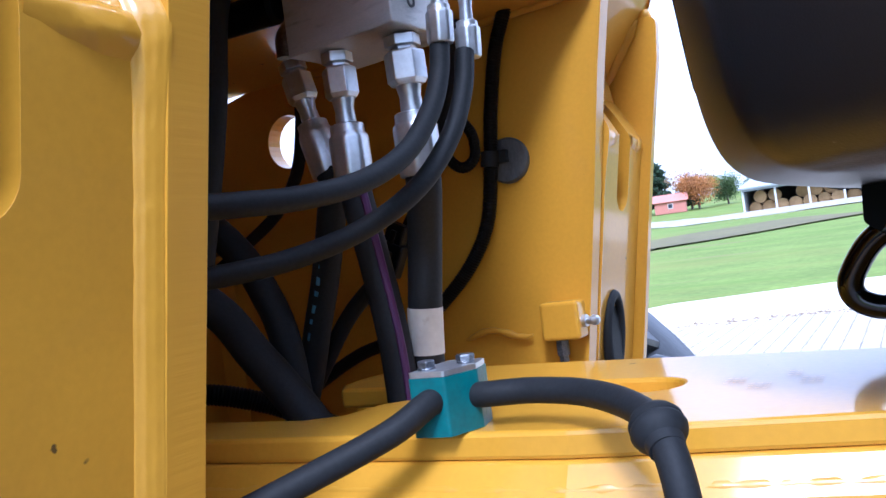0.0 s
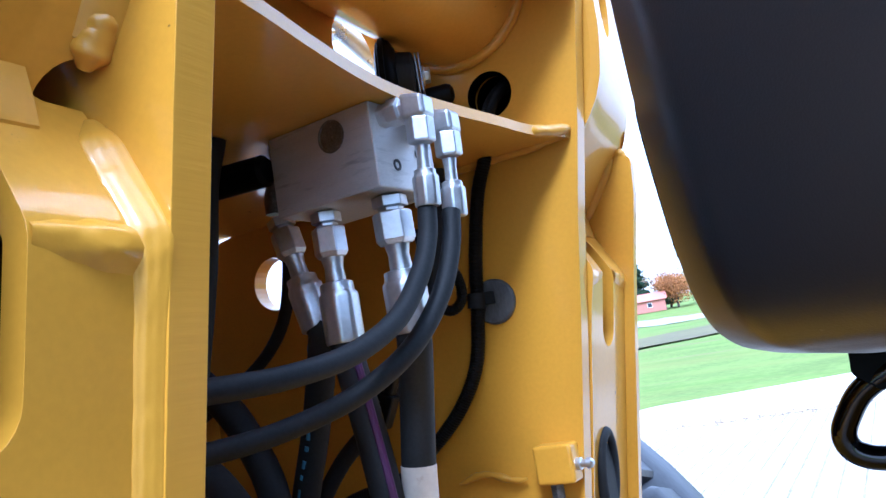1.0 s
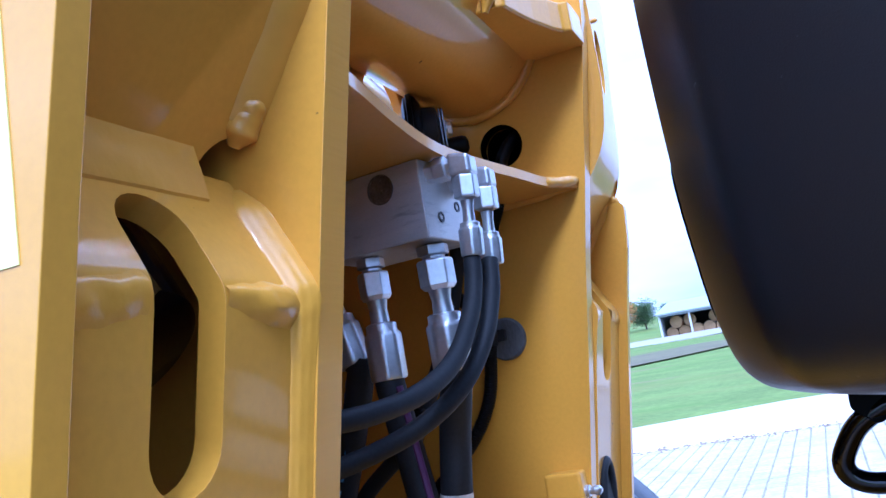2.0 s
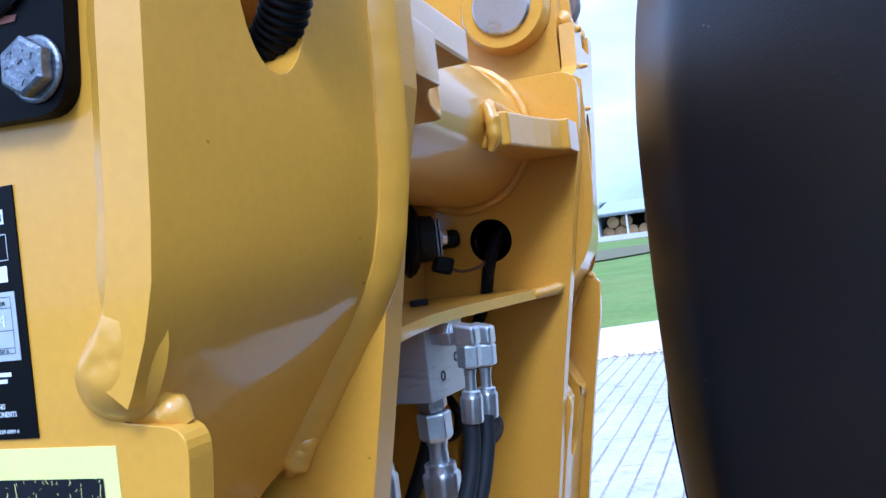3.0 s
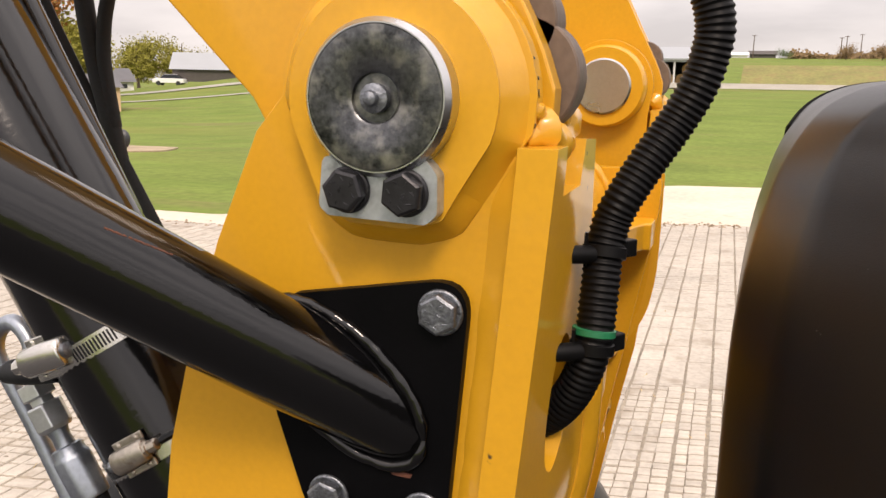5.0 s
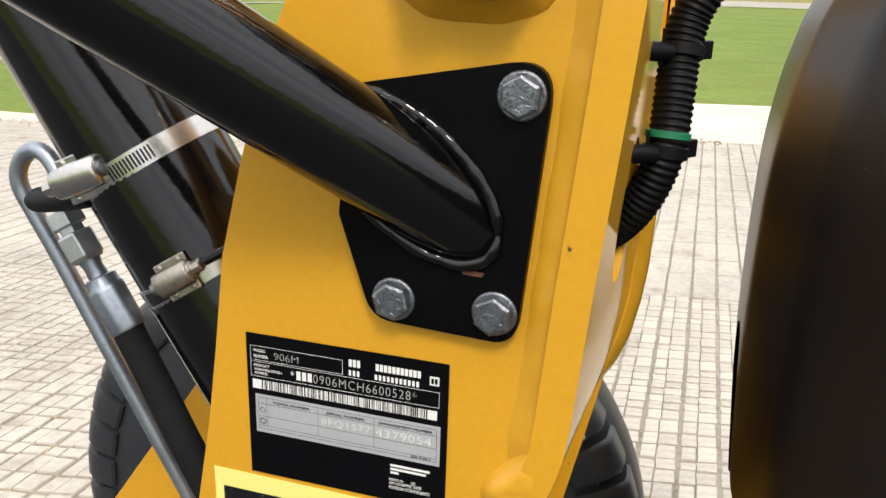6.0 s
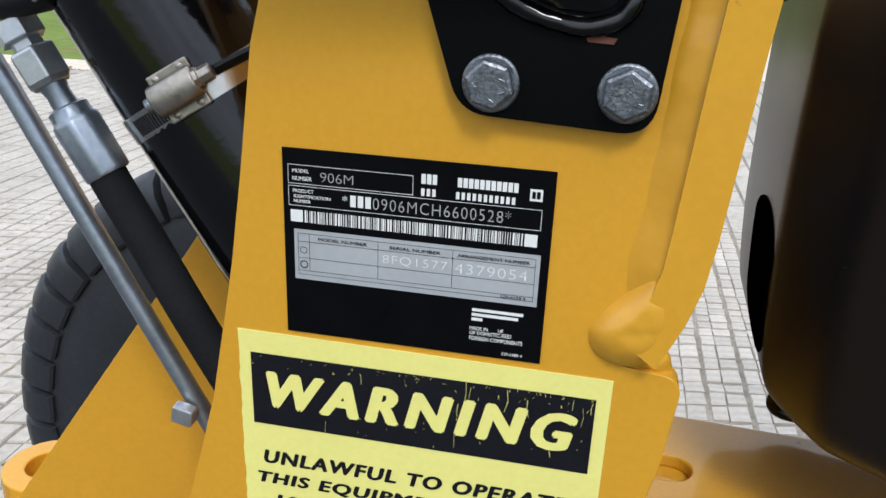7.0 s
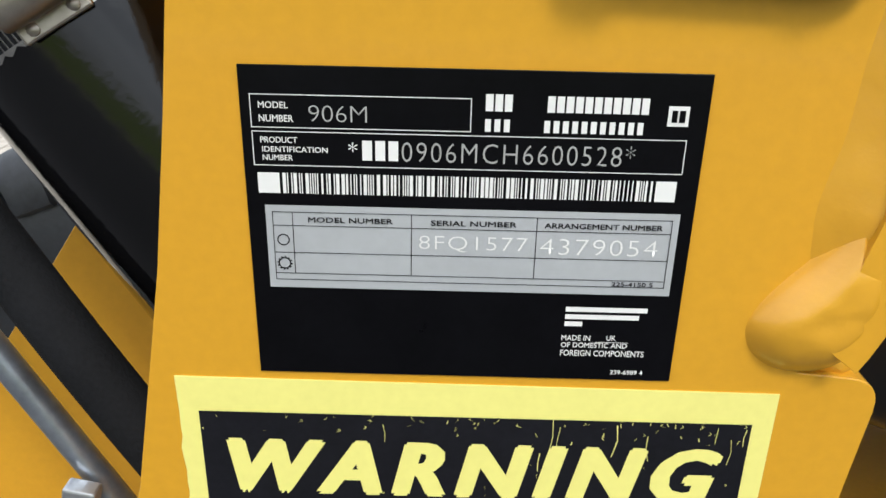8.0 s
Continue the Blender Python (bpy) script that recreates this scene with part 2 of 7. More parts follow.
def resample(path, step):
    out, left = [path[0]], step
    for a, b in zip(path, path[1:]):
        d = (b - a).length
        pos = 0.0
        while d - pos >= left and d > 0:
            pos += left
            out.append(a.lerp(b, pos / d))
            left = step
        left -= d - pos
    return out


def sweep(path, radius, n=14, caps=True, bm=None, flat=1.0, up=None):
    """A round (or flattened) bar along a path; radius: a number or a function of the point's index."""
    bm = bm or bmesh.new()
    path = [Vector(p) for p in path]
    rings, side = [], None
    for i, p in enumerate(path):
        d = (path[min(i + 1, len(path) - 1)] - path[max(i - 1, 0)]).normalized()
        if side is None:
            side = d.orthogonal().normalized() if up is None else Vector(up).cross(d).normalized()
        else:
            side = (side - d * side.dot(d)).normalized()
        other = d.cross(side)
        r = radius(i) if callable(radius) else radius
        rings.append([bm.verts.new(p + r * (math.cos(2 * math.pi * k / n) * side + flat * math.sin(2 * math.pi * k / n) * other)) for k in range(n)])
    for a, b in zip(rings, rings[1:]):
        for k in range(n):
            bm.faces.new((a[k], a[(k + 1) % n], b[(k + 1) % n], b[k]))
    if caps:
        bm.faces.new(rings[0][::-1])
        bm.faces.new(rings[-1])
    return bm


def lathe(origin, axis, profile, n=32, bm=None, twist=0.0):
    """A turned shape: profile rows of (distance along the axis, radius)."""
    bm = bm or bmesh.new()
    o, d = Vector(origin), Vector(axis).normalized()
    s = d.orthogonal().normalized() if abs(d.z) > 0.9 else d.cross(Vector((0, 0, 1))).normalized()
    t = d.cross(s)
    rings = [[bm.verts.new(o + d * h + r * (math.cos(2 * math.pi * k / n + twist) * s + math.sin(2 * math.pi * k / n + twist) * t)) for k in range(n)] for h, r in profile]
    for a, b in zip(rings, rings[1:]):
        for k in range(n):
            bm.faces.new((a[k], a[(k + 1) % n], b[(k + 1) % n], b[k]))
    bm.faces.new(rings[0][::-1])
    bm.faces.new(rings[-1])
    return bm


def bead(path, r, seed=0, n=10, rough=0.14, step=0.004):
    """An uneven weld bead along a path."""
    ps = resample([Vector(p) for p in path], step)
    bm = sweep(ps, lambda i: r * min(1.0, 0.4 + 0.2 * min(i, len(ps) - 1 - i)) * (1 + rough * noise.noise((i * 0.55, seed * 7.3, 0.2))), n)
    for v in bm.verts:
        v.co += Vector(noise.noise_vector(v.co * 160 + Vector((seed, 0, 0)))) * r * 0.12
    return bm


def fillet(path, a, b, seed=0, sag=0.12, rough=0.08, step=0.0045, n=7, deep=0.002, taper=0.17, ridge=0.0):
    """A weld fillet along a corner: a and b are its two legs, vectors or functions of the point's share of the way."""
    ps = resample([Vector(p) for p in path], step)
    bm = bmesh.new()
    rows = []
    for i, p in enumerate(ps):
        u = i / (len(ps) - 1)
        va, vb = Vector(a(u) if callable(a) else a), Vector(b(u) if callable(b) else b)
        k = 1 + rough * noise.noise((i * 0.33, seed * 5.1, 0.7))
        end = min(1.0, 0.25 + min(i, len(ps) - 1 - i) * taper)
        row = []
        for j in range(n + 1):
            t = j / n
            w = math.sin(math.pi * t) * (sag + 0.035 * noise.noise((i * 0.4, t * 2, seed)) + 0.014 * math.sin(i * 1.9 + 2.5 * t)) + ridge * math.sin(t * 18.85) * (0.7 + noise.noise((i * 0.3, 3.1, seed)))
            row.append(p + (va * (1 - t) + vb * t + (va + vb) * w * 0.7) * k * end)
        row.append(p + vb * k * end - va.normalized() * deep)
        row.append(p - (va.normalized() + vb.normalized()) * deep)
        row.append(p + va * k * end - vb.normalized() * deep)
        rows.append([bm.verts.new(q) for q in row])
    m = len(rows[0])
    for ra, rb in zip(rows, rows[1:]):
        for j in range(m):
            bm.faces.new((ra[j], ra[(j + 1) % m], rb[(j + 1) % m], rb[j]))
    bm.faces.new(rows[0][::-1])
    bm.faces.new(rows[-1])
    return bm


def dome(outline, middle, high, y0=0.0, rings=9):
    """A low rounded bulge over an outline on the outer face."""
    bm = bmesh.new()
    rows = []
    for k in range(rings):
        t = k / rings
        row = []
        for j, (x, z) in enumerate(outline):
            px, pz = x + (middle[0] - x) * t, z + (middle[1] - z) * t
            lump = 1 + 0.06 * noise.noise((px * 150, pz * 190, 1.3))
            row.append(bm.verts.new((px, y0 - high * lump * math.sin(min(1.0, t * 1.5) * math.pi / 2) ** 0.8, pz)))
        rows.append(row)
    n = len(outline)
    for a, b in zip(rows, rows[1:]):
        for j in range(n):
            bm.faces.new((a[j], a[(j + 1) % n], b[(j + 1) % n], b[j]))
    bm.faces.new(rows[-1])
    return bm


def add_bolt(parent, at, axis, af, high, mat, flange=0.0, mark=True):
    """A hexagon bolt head with washer face, chamfer and head markings."""
    r = af / math.sqrt(3)
    f = flange or af * 0.56
    o, d = Vector(at), Vector(axis).normalized()
    bm = lathe(o, d, [(0, f), (high * 0.22, f * 0.99), (high * 0.28, f * 0.9)], 28)
    lathe(o, d, [(high * 0.27, r), (high * 0.9, r), (high, r * 0.84), (high, r * 0.5)], 6, bm, random.random())
    head = part("bolt", bm, mat, parent, "", 0.0006)
    if mark:
        s = d.orthogonal().normalized()
        t = d.cross(s)
        mk = bmesh.new()
        a0 = random.random() * 6.28
        for k in range(9):   # worn raised strokes round the head and across its middle
            a = a0 + 2 * math.pi * k / 7
            out = 0.56 if k < 7 else 0.12
            w = (s * math.cos(a) + t * math.sin(a))
            e = t * math.cos(a) - s * math.sin(a)
            run = w * 0.7 + e * (0.7, -0.7, 0.2)[k % 3]
            c = o + d * high + w * r * out
            sweep([c - run * r * 0.12, c + run * r * 0.12], 0.00035, 5, True, mk)
            if k % 2:
                sweep([c - e * r * 0.09, c + e * r * 0.09 + w * r * 0.06], 0.0003, 5, True, mk)
        part("head_mark", mk, mat, head)
    return head


MIRROR = 0.78


def mirrored(ob, parent, rise=0.0):
    """The same part on the other side of the machine's middle plane."""
    me = ob.data.copy()
    bm = bmesh.new()
    bm.from_mesh(me)
    for v in bm.verts:
        v.co.y = MIRROR - v.co.y
        v.co.z += rise
    bmesh.ops.reverse_faces(bm, faces=bm.faces)
    bm.to_mesh(me)
    bm.free()
    o = new(ob.name.split(".")[0], me)
    o.parent = parent
    for mod in ob.modifiers:
        m2 = o.modifiers.new(mod.name, mod.type)
        m2.width, m2.segments, m2.limit_method, m2.angle_limit = mod.width, mod.segments, mod.limit_method, mod.angle_limit
    return o


def bent(profile):
    """Maps (across, along, depth) of a flat sheet onto a sheet bent along a profile in x and z."""
    pts = [Vector((x, 0, z)) for x, z in profile]
    acc = [0.0]
    for a, b in zip(pts, pts[1:]):
        acc.append(acc[-1] + (b - a).length)

    def point(s):
        i = max(k for k in range(len(pts) - 1) if acc[k] <= max(0, s) + 1e-9 or k == 0)
        return pts[i].lerp(pts[i + 1], (s - acc[i]) / (acc[i + 1] - acc[i]))

    def place(u, v, w):
        d = (point(min(acc[-1], v + 0.004)) - point(max(0, v - 0.004))).normalized()
        n = Vector((d.z, 0, -d.x))
        p = point(v) + n * w
        return (p.x, u, p.z)
    return place, acc, point


def cut_across(flat_plate_args, cuts, place):
    """A flat plate, cut at several lengths so that it can bend, then bent."""
    bm = plate(*flat_plate_args)
    for s in cuts:
        bmesh.ops.bisect_plane(bm, geom=bm.verts[:] + bm.edges[:] + bm.faces[:], plane_co=(0, s, 0), plane_no=(0, 1, 0))
    for v in bm.verts:
        v.co = Vector(place(*v.co))
    return bm


def FLAT(u, v, w):
    return (u, v, w)


# ---- ground ----
def ease(t):
    t = min(1.0, max(0.0, t))
    return t * t * (3 - 2 * t)


def height(x, y):
    """The lie of the land: a level yard and fields that rise gently behind it."""
    d = math.hypot(x, y)
    left = min(1.0, max(0.0, (math.degrees(math.atan2(-x, y)) - 15) / 20))
    right_rise = 1.5 * ease((d - 14) / 70) + 0.0625 * max(0.0, min(d, 200) - 85) - 0.004 * max(0.0, d - 230)
    lean = 1.25 - 0.95 * ease((math.degrees(math.atan2(-x, y)) - 29) / 14)
    left_rise = -0.75 * ease((d - 14) / 30) + 2.3 * lean * ease((d - 40) / 60) - 0.002 * max(0.0, d - 230)
    h = GROUND + (1 - left) * right_rise + left * left_rise
    if d > 20:
        h += 0.25 * noise.noise((x * 0.03, y * 0.03, 0.4)) * min(1, (d - 20) / 40)
    return h


def field_material():
    """Mown grass in bands of fresh green, yellowed and bare brown ground."""
    m = material("mown_grass", (0.15, 0.2, 0.046), 0.95, vary=0.3, scale=0.5, grain=6.0, bump=0.5, spec=0.1)
    n, l = m.node_tree.nodes, m.node_tree.links
    b = n["Principled BSDF"]
    colour = b.inputs["Base Color"].links[0].from_socket
    co = n.new("ShaderNodeTexCoord")
    for size, stretch, low, high, tint, most in ((0.045, (0.5, 1.3, 1), 0.5, 0.62, (0.2, 0.19, 0.055, 1), 0.65), (0.11, (0.35, 1.5, 1), 0.56, 0.66, (0.22, 0.165, 0.085, 1), 0.8), (0.3, (0.4, 1.2, 1), 0.5, 0.7, (0.11, 0.175, 0.03, 1), 0.7)):
        mp, t, r, mx = n.new("ShaderNodeMapping"), n.new("ShaderNodeTexNoise"), n.new("ShaderNodeMapRange"), n.new("ShaderNodeMixRGB")
        mp.inputs["Scale"].default_value = stretch
        mp.inputs["Rotation"].default_value = (0, 0, radians(-14))
        t.inputs["Scale"].default_value, t.inputs["Detail"].default_value, t.inputs["Roughness"].default_value = size, 7, 0.65
        r.inputs["From Min"].default_value, r.inputs["From Max"].default_value, r.inputs["To Max"].default_value = low, high, most
        mx.inputs["Color2"].default_value = tint
        l.new(co.outputs["Object"], mp.inputs["Vector"])
        l.new(mp.outputs[0], t.inputs["Vector"])
        l.new(t.outputs["Fac"], r.inputs["Value"])
        l.new(r.outputs[0], mx.inputs["Fac"])
        l.new(colour, mx.inputs["Color1"])
        colour = mx.outputs[0]
    l.new(colour, b.inputs["Base Color"])
    return m


concrete = material("grooved_yard_concrete", (0.47, 0.425, 0.365), 0.85, vary=0.26, scale=2.2, grain=34, bump=0.6, dirt=0.7, dirt_color=(0.27, 0.22, 0.16), rnd=0.13, specks=16, speck_color=(0.16, 0.12, 0.08))
joint_dirt = material("dirty_groove_concrete", (0.26, 0.225, 0.178), 0.95, vary=0.5, scale=3.2, grain=40, bump=0.5)
gravel_mat = material("pale_dirt_and_gravel", (0.6, 0.52, 0.42), 0.95, vary=0.2, scale=0.7, grain=12, bump=0.6, dirt=0.4, dirt_color=(0.28, 0.21, 0.14))
grass_mat = field_material()


def ground_sheet():
    bm = bmesh.new()
    radii = [0, 6, 10, 14, 17, 20, 24, 28, 32, 37, 42, 48, 54, 60, 66, 72, 78, 84, 90, 98, 106, 115, 125, 137, 150, 165, 182, 200, 230, 300, 420, 700, 1200, 2200, 4000]
    n = 160
    rings = []
    for r in radii:
        rings.append([bm.verts.new((r * math.cos(2 * math.pi * k / n), r * math.sin(2 * math.pi * k / n), 0)) for k in range(n if r else 1)])
    for a, b in zip(rings, rings[1:]):
        for k in range(n):
            if len(a) == 1:
                bm.faces.new((a[0], b[k], b[(k + 1) % n]))
            else:
                bm.faces.new((a[k], b[k], b[(k + 1) % n], a[(k + 1) % n]))
    for v in bm.verts:
        v.co.z = height(v.co.x, v.co.y) - 0.03
    return bm


ground = part("ground", ground_sheet(), grass_mat, None, smooth=True)
tagged(ground, "mown green field with worn brownish patches", "grass field", kind="structure")
YARD = [(-14, -9), (14, -9), (14, 15.2), (3, 14.4), (-0.2, 13.6), (-2.8, 12.0), (-4.2, 9.3), (-5.4, 7.9), (-8.4, 7.8), (-14, 7.7)]
dirt_bm = plate(rounded([(x * 1.0, y) for x, y in YARD], 0.3, 3), 0.05, XY(GROUND - 0.045))
tagged(part("dirt_verge", dirt_bm, gravel_mat), "pale dirt and gravel verge round the concrete yard", "gravel", kind="structure")
PAD = [(-13, 0.7), (12, 0.7), (12, 11.2), (0.6, 9.7), (-2.2, 8.9), (-4.3, 7.3), (-13, 7.2)]
pad = part("pavement", plate(PAD, 0.06, XY(GROUND - 0.052)), joint_dirt)
# unseen dark ground behind the viewpoint, added to darken reflections in black paint
apron = part("apron", plate([(-13.5, -8.6), (12.5, -8.6), (12.5, 0.7), (-13.5, 0.7)], 0.06, XY(GROUND - 0.046)), material("dark_asphalt", (0.045, 0.045, 0.047), 0.9, vary=0.25, scale=1.2, grain=60, bump=0.5, dirt=0.4, dirt_color=(0.09, 0.08, 0.065)))
tagged(apron, "dark ground added out of view to darken reflections", "pavement", kind="structure")
tagged(pad, "concrete yard scored with a grid of grooves", "pavement", kind="structure")

# ---- front frame of the machine ----
machine = thing("wheel_loader", "yellow painted wheel loader with a welded steel front frame", "wheel loader")
PIN = (0.118, 1.785)
p_outline = ([(-0.18, 1.0), (-0.14, 1.1), (-0.09, 1.25), (-0.057, 1.37), (-0.039, 1.435), (-0.0255, 1.505), (-0.019, 1.548), (-0.012, 1.6), (0.002, 1.653), (0.022, 1.713), (0.046, 1.768)]
             + circle(PIN[0] + 0.002, PIN[1], 0.0595, 26, 180, -14) + [(0.1715, 1.762), (0.1705, 1.66), (0.169, 1.59), (0.163, 1.545), (0.154, 1.512), (0.145, 1.493), (0.1465, 1.48)]
             + rounded([(0.150, 1.479), (0.171, 1.478), (0.1665, 1.434)], [0, 0.014, 0], 6)[1:] + [(0.154, 1.372), (0.144, 1.318), (0.12, 1.18), (0.088, 1.0)])
near_parts = []
near_parts.append(part("outer_plate", plate(p_outline, 0.012, XZ(0.0)), yellow, machine, "thick yellow tower plate", 0.0015))
i_outline = [(-0.43, 1.0), (-0.298, 1.207), (-0.138, 1.43), (-0.03, 1.585), (0.03, 1.7)] + rounded([(0.16, 1.7), (0.199, 1.697), (0.198, 1.64)], [0, 0.03, 0], 8)[1:] + [
    (0.1965, 1.602), (0.187, 1.56), (0.173, 1.484), (0.156, 1.4), (0.137, 1.3), (0.118, 1.2), (0.082, 1.0)]
near_inner = part("inner_plate", plate(i_outline, 0.02, XZ(0.14)), yellow, machine, "thick inner plate with a flame-cut edge", 0.0012)
near_inner.data.materials.append(cut_yellow)
for face in near_inner.data.polygons:
    face.material_index = int(abs(face.normal.y) < 0.5)

r_prof = [tuple(p)[::2] for p in smooth_path([(0.1905, 0, 1.766), (0.1905, 0, 1.68), (0.1895, 0, 1.6), (0.1865, 0, 1.555), (0.176, 0, 1.515), (0.148, 0, 1.473), (0.106, 0, 1.413)], 8)]
r_place, r_acc, r_point = bent(r_prof)
r_len = r_acc[-1]
s_tip = next(s * 0.002 for s in range(1000) if r_point(s * 0.002).z < 1.487)


def r_along(z):
    return next(s * 0.001 for s in range(1000) if r_point(s * 0.001).z < z)


r_out = [(-0.009, 0.0), (0.014, 0.0), (0.014, 0.022), (0.058, 0.022), (0.066, 0.0), (0.1, 0.002), (0.106, 0.05), (0.14, 0.068), (0.14, r_len - 0.0215)] + [(0.14 - 0.0225 * math.sin(radians(t)), r_len - 0.0215 * math.cos(radians(t))) for t in range(12, 91, 13)] + [(0.1165, r_len), (0.0125, r_len), (0.0125, s_tip), (-0.009, s_tip)]
cable_hole = circle(0.056, r_along(1.632), 0.021, 28)
cable_hole = [(u, r_along(1.632) + (v - r_along(1.632)) * 1.8) for u, v in cable_hole]
bend_cuts = [r_len * k / 40 for k in range(1, 40)]
EDGE = [(1.485, 0.1575), (1.493, 0.161), (1.506, 0.1665), (1.522, 0.171), (1.54, 0.1732), (1.579, 0.1762), (1.604, 0.178), (1.64, 0.1812), (1.69, 0.1855), (1.763, 0.191)]


def edge_x(z):
    """Where the closing plate's outer edge runs: it leans a little against the inner plate."""
    if z <= EDGE[0][0]:
        return EDGE[0][1]
    for (za, xa), (zb, xb) in zip(EDGE, EDGE[1:]):
        if z <= zb:
            return xa + (xb - xa) * (z - za) / (zb - za)
    return EDGE[-1][1]


def r_lean(u, v, w):
    x, y, z = r_place(u, v, w)
    if z > 1.48:
        zz = r_point(min(max(v, 0), r_len)).z
        x += (edge_x(zz) - r_point(v).x) * min(1.0, max(0.0, 1 - (u + 0.009) / 0.144)) * min(1.0, (z - 1.48) / 0.01)
    return (x, y, z)


near_parts.append(part("rear_plate", cut_across((r_out, 0.017, FLAT, [cable_hole]), bend_cuts, r_lean), yellow, machine, "bent rear closing plate with an oval cable hole", 0.0012, smooth=True))
r2_prof = [(0.1045, 1.417), (0.113, 1.404), (0.1365, 1.361), (0.1395, 1.354), (0.1385, 1.345), (0.13, 1.3), (0.076, 1.0)]
r2_place, r2_acc, r2_point = bent(r2_prof)
slot_out = [(0.0703 + a, b) for a, b in ([(0.018 * math.cos(radians(t)), 0.0455 - 0.018 * math.sin(radians(t))) for t in range(0, 181, 15)] + [(-0.018 * math.cos(radians(t)), 0.128 + 0.018 * math.sin(radians(t))) for t in range(0, 181, 15)])]
near_parts.append(part("lower_rear_plate", cut_across(([(0.0125, 0), (0.116, 0), (0.122, 0.005), (0.139, 0.006), (0.139, r2_acc[-1]), (0.0125, r2_acc[-1])], 0.013, FLAT, [slot_out]), [0.012, 0.02, 0.028, 0.036, 0.05, 0.06, 0.066, 0.07, 0.075, 0.08, 0.1, 0.14, 0.2], r2_place),
                       yellow, machine, "lower closing plate with a long slot", 0.0012, smooth=True))
# bare spots along the tower plate's rim
chip_rng = random.Random(31)
for k, ang in enumerate((17, 9, 3, -3, -6.5, -10)):
    a, w = radians(ang), chip_rng.uniform(0.7, 2.2)
    y0 = chip_rng.uniform(0.002, 0.007)
    pts = []
    for j in range(9):
        b = 2 * math.pi * j / 9
        da, dy = radians(w) * math.cos(b) * chip_rng.uniform(0.6, 1.1), 0.0012 * math.sin(b) * chip_rng.uniform(0.5, 1.3)
        pts.append((a + da, y0 + dy))
    cbm = plate(pts, 0.0003, lambda u, v, w: (PIN[0] + 0.002 + (0.0595 + w) * math.cos(u), v, PIN[1] + (0.0595 + w) * math.sin(u)))
    part("paint_chip", cbm, black_bolt, machine, "chipped paint showing dark steel")
# inner ear beside the arm, with its boss
ear = [(0.06, 1.66), (0.062, 1.75)] + circle(PIN[0], PIN[1], 0.056, 24, 170, -15) + [(0.17, 1.75), (0.17, 1.68)]
near_parts.append(part("inner_ear", plate(ear, 0.024, XZ(0.074)), yellow, machine, "", 0.0015))
near_parts.append(part("ear_boss", lathe((PIN[0], 0.098, PIN[1]), (0, 1, 0), [(0, 0.05), (0.022, 0.049), (0.026, 0.046)], 40), yellow, machine, "", 0.0, True))
# raised boss plate round the pin on the outer face, and its weld
boss = circle(PIN[0] + 0.0015, PIN[1], 0.0475, 30, 205, -22) + [(0.151, 1.747), (0.1435, 1.734), (0.128, 1.7295), (0.1, 1.731), (0.087, 1.739)]
near_parts.append(part("boss_plate", plate(rounded(boss, 0.004, 2), 0.0145, XZ(-0.0145)), yellow, machine, "raised boss plate round the pivot pin", 0.003, seg=3))
ring_path = [Vector((u, 0.0, v)) for u, v, _ in smooth_path([(u, v, 0) for u, v in rounded(boss, 0.004, 2) + rounded(boss, 0.004, 2)[:1]], 3)]
ring_mid = Vector((PIN[0] + 0.002, 0, PIN[1] - 0.006))
ring_ps = resample(ring_path, 0.0045)
near_parts.append(part("weld", fillet(ring_path, lambda u: (ring_ps[min(len(ring_ps) - 1, int(u * (len(ring_ps) - 1) + 0.5))] - ring_mid).normalized() * 0.0098, (0, -0.0118, 0), 1, -0.02, 0.12), weld_yellow, machine, "painted weld bead", smooth=True))
ring_parts = near_parts[-4:]   # ear, its boss, the boss plate and its weld
# welds of the tower


def r_outward(u):
    """The closing plate's outward direction along the weld, as long as the weld's leg."""
    s = 0.07 + u * (r_len - 0.02 - 0.07)
    d = (r_point(min(r_len, s + 0.006)) - r_point(s - 0.006)).normalized()
    return Vector((-d.z, 0, d.x)) * 0.0072


side_line = [(r_point(s).x + 0.0002, 0.1395, r_point(s).z) for s in np.linspace(0.07, r_len - 0.02, 58)]
near_parts.append(part("weld", fillet(side_line, (0, -0.0135, 0), r_outward, 2, 0.12, 0.06, taper=1.0), weld_yellow, machine, "painted weld bead", smooth=True))
low_line = [(r2_point(s).x + 0.0002, 0.1395, r2_point(s).z) for s in np.linspace(0.012, 0.36, 60)]
near_parts.append(part("weld", fillet(low_line, lambda u: (0, -0.0122 + 0.003 * min(1.0, max(0.0, (u - 0.17) * 12)), 0), lambda u: (0.0078 - 0.002 * min(1.0, max(0.0, (u - 0.2) * 12)), 0, 0.001), 3, 0.12, 0.05, 0.003, 18, ridge=0.014), weld_yellow, machine, "painted weld bead", smooth=True))
inside_line = [(r_point(s).x + 0.0, 0.014, r_point(s).z) for s in np.linspace(s_tip + 0.01, r_len, 20)]
near_parts.append(part("weld", bead(inside_line, 0.006, 4), weld_yellow, machine, "painted weld bead", smooth=True))
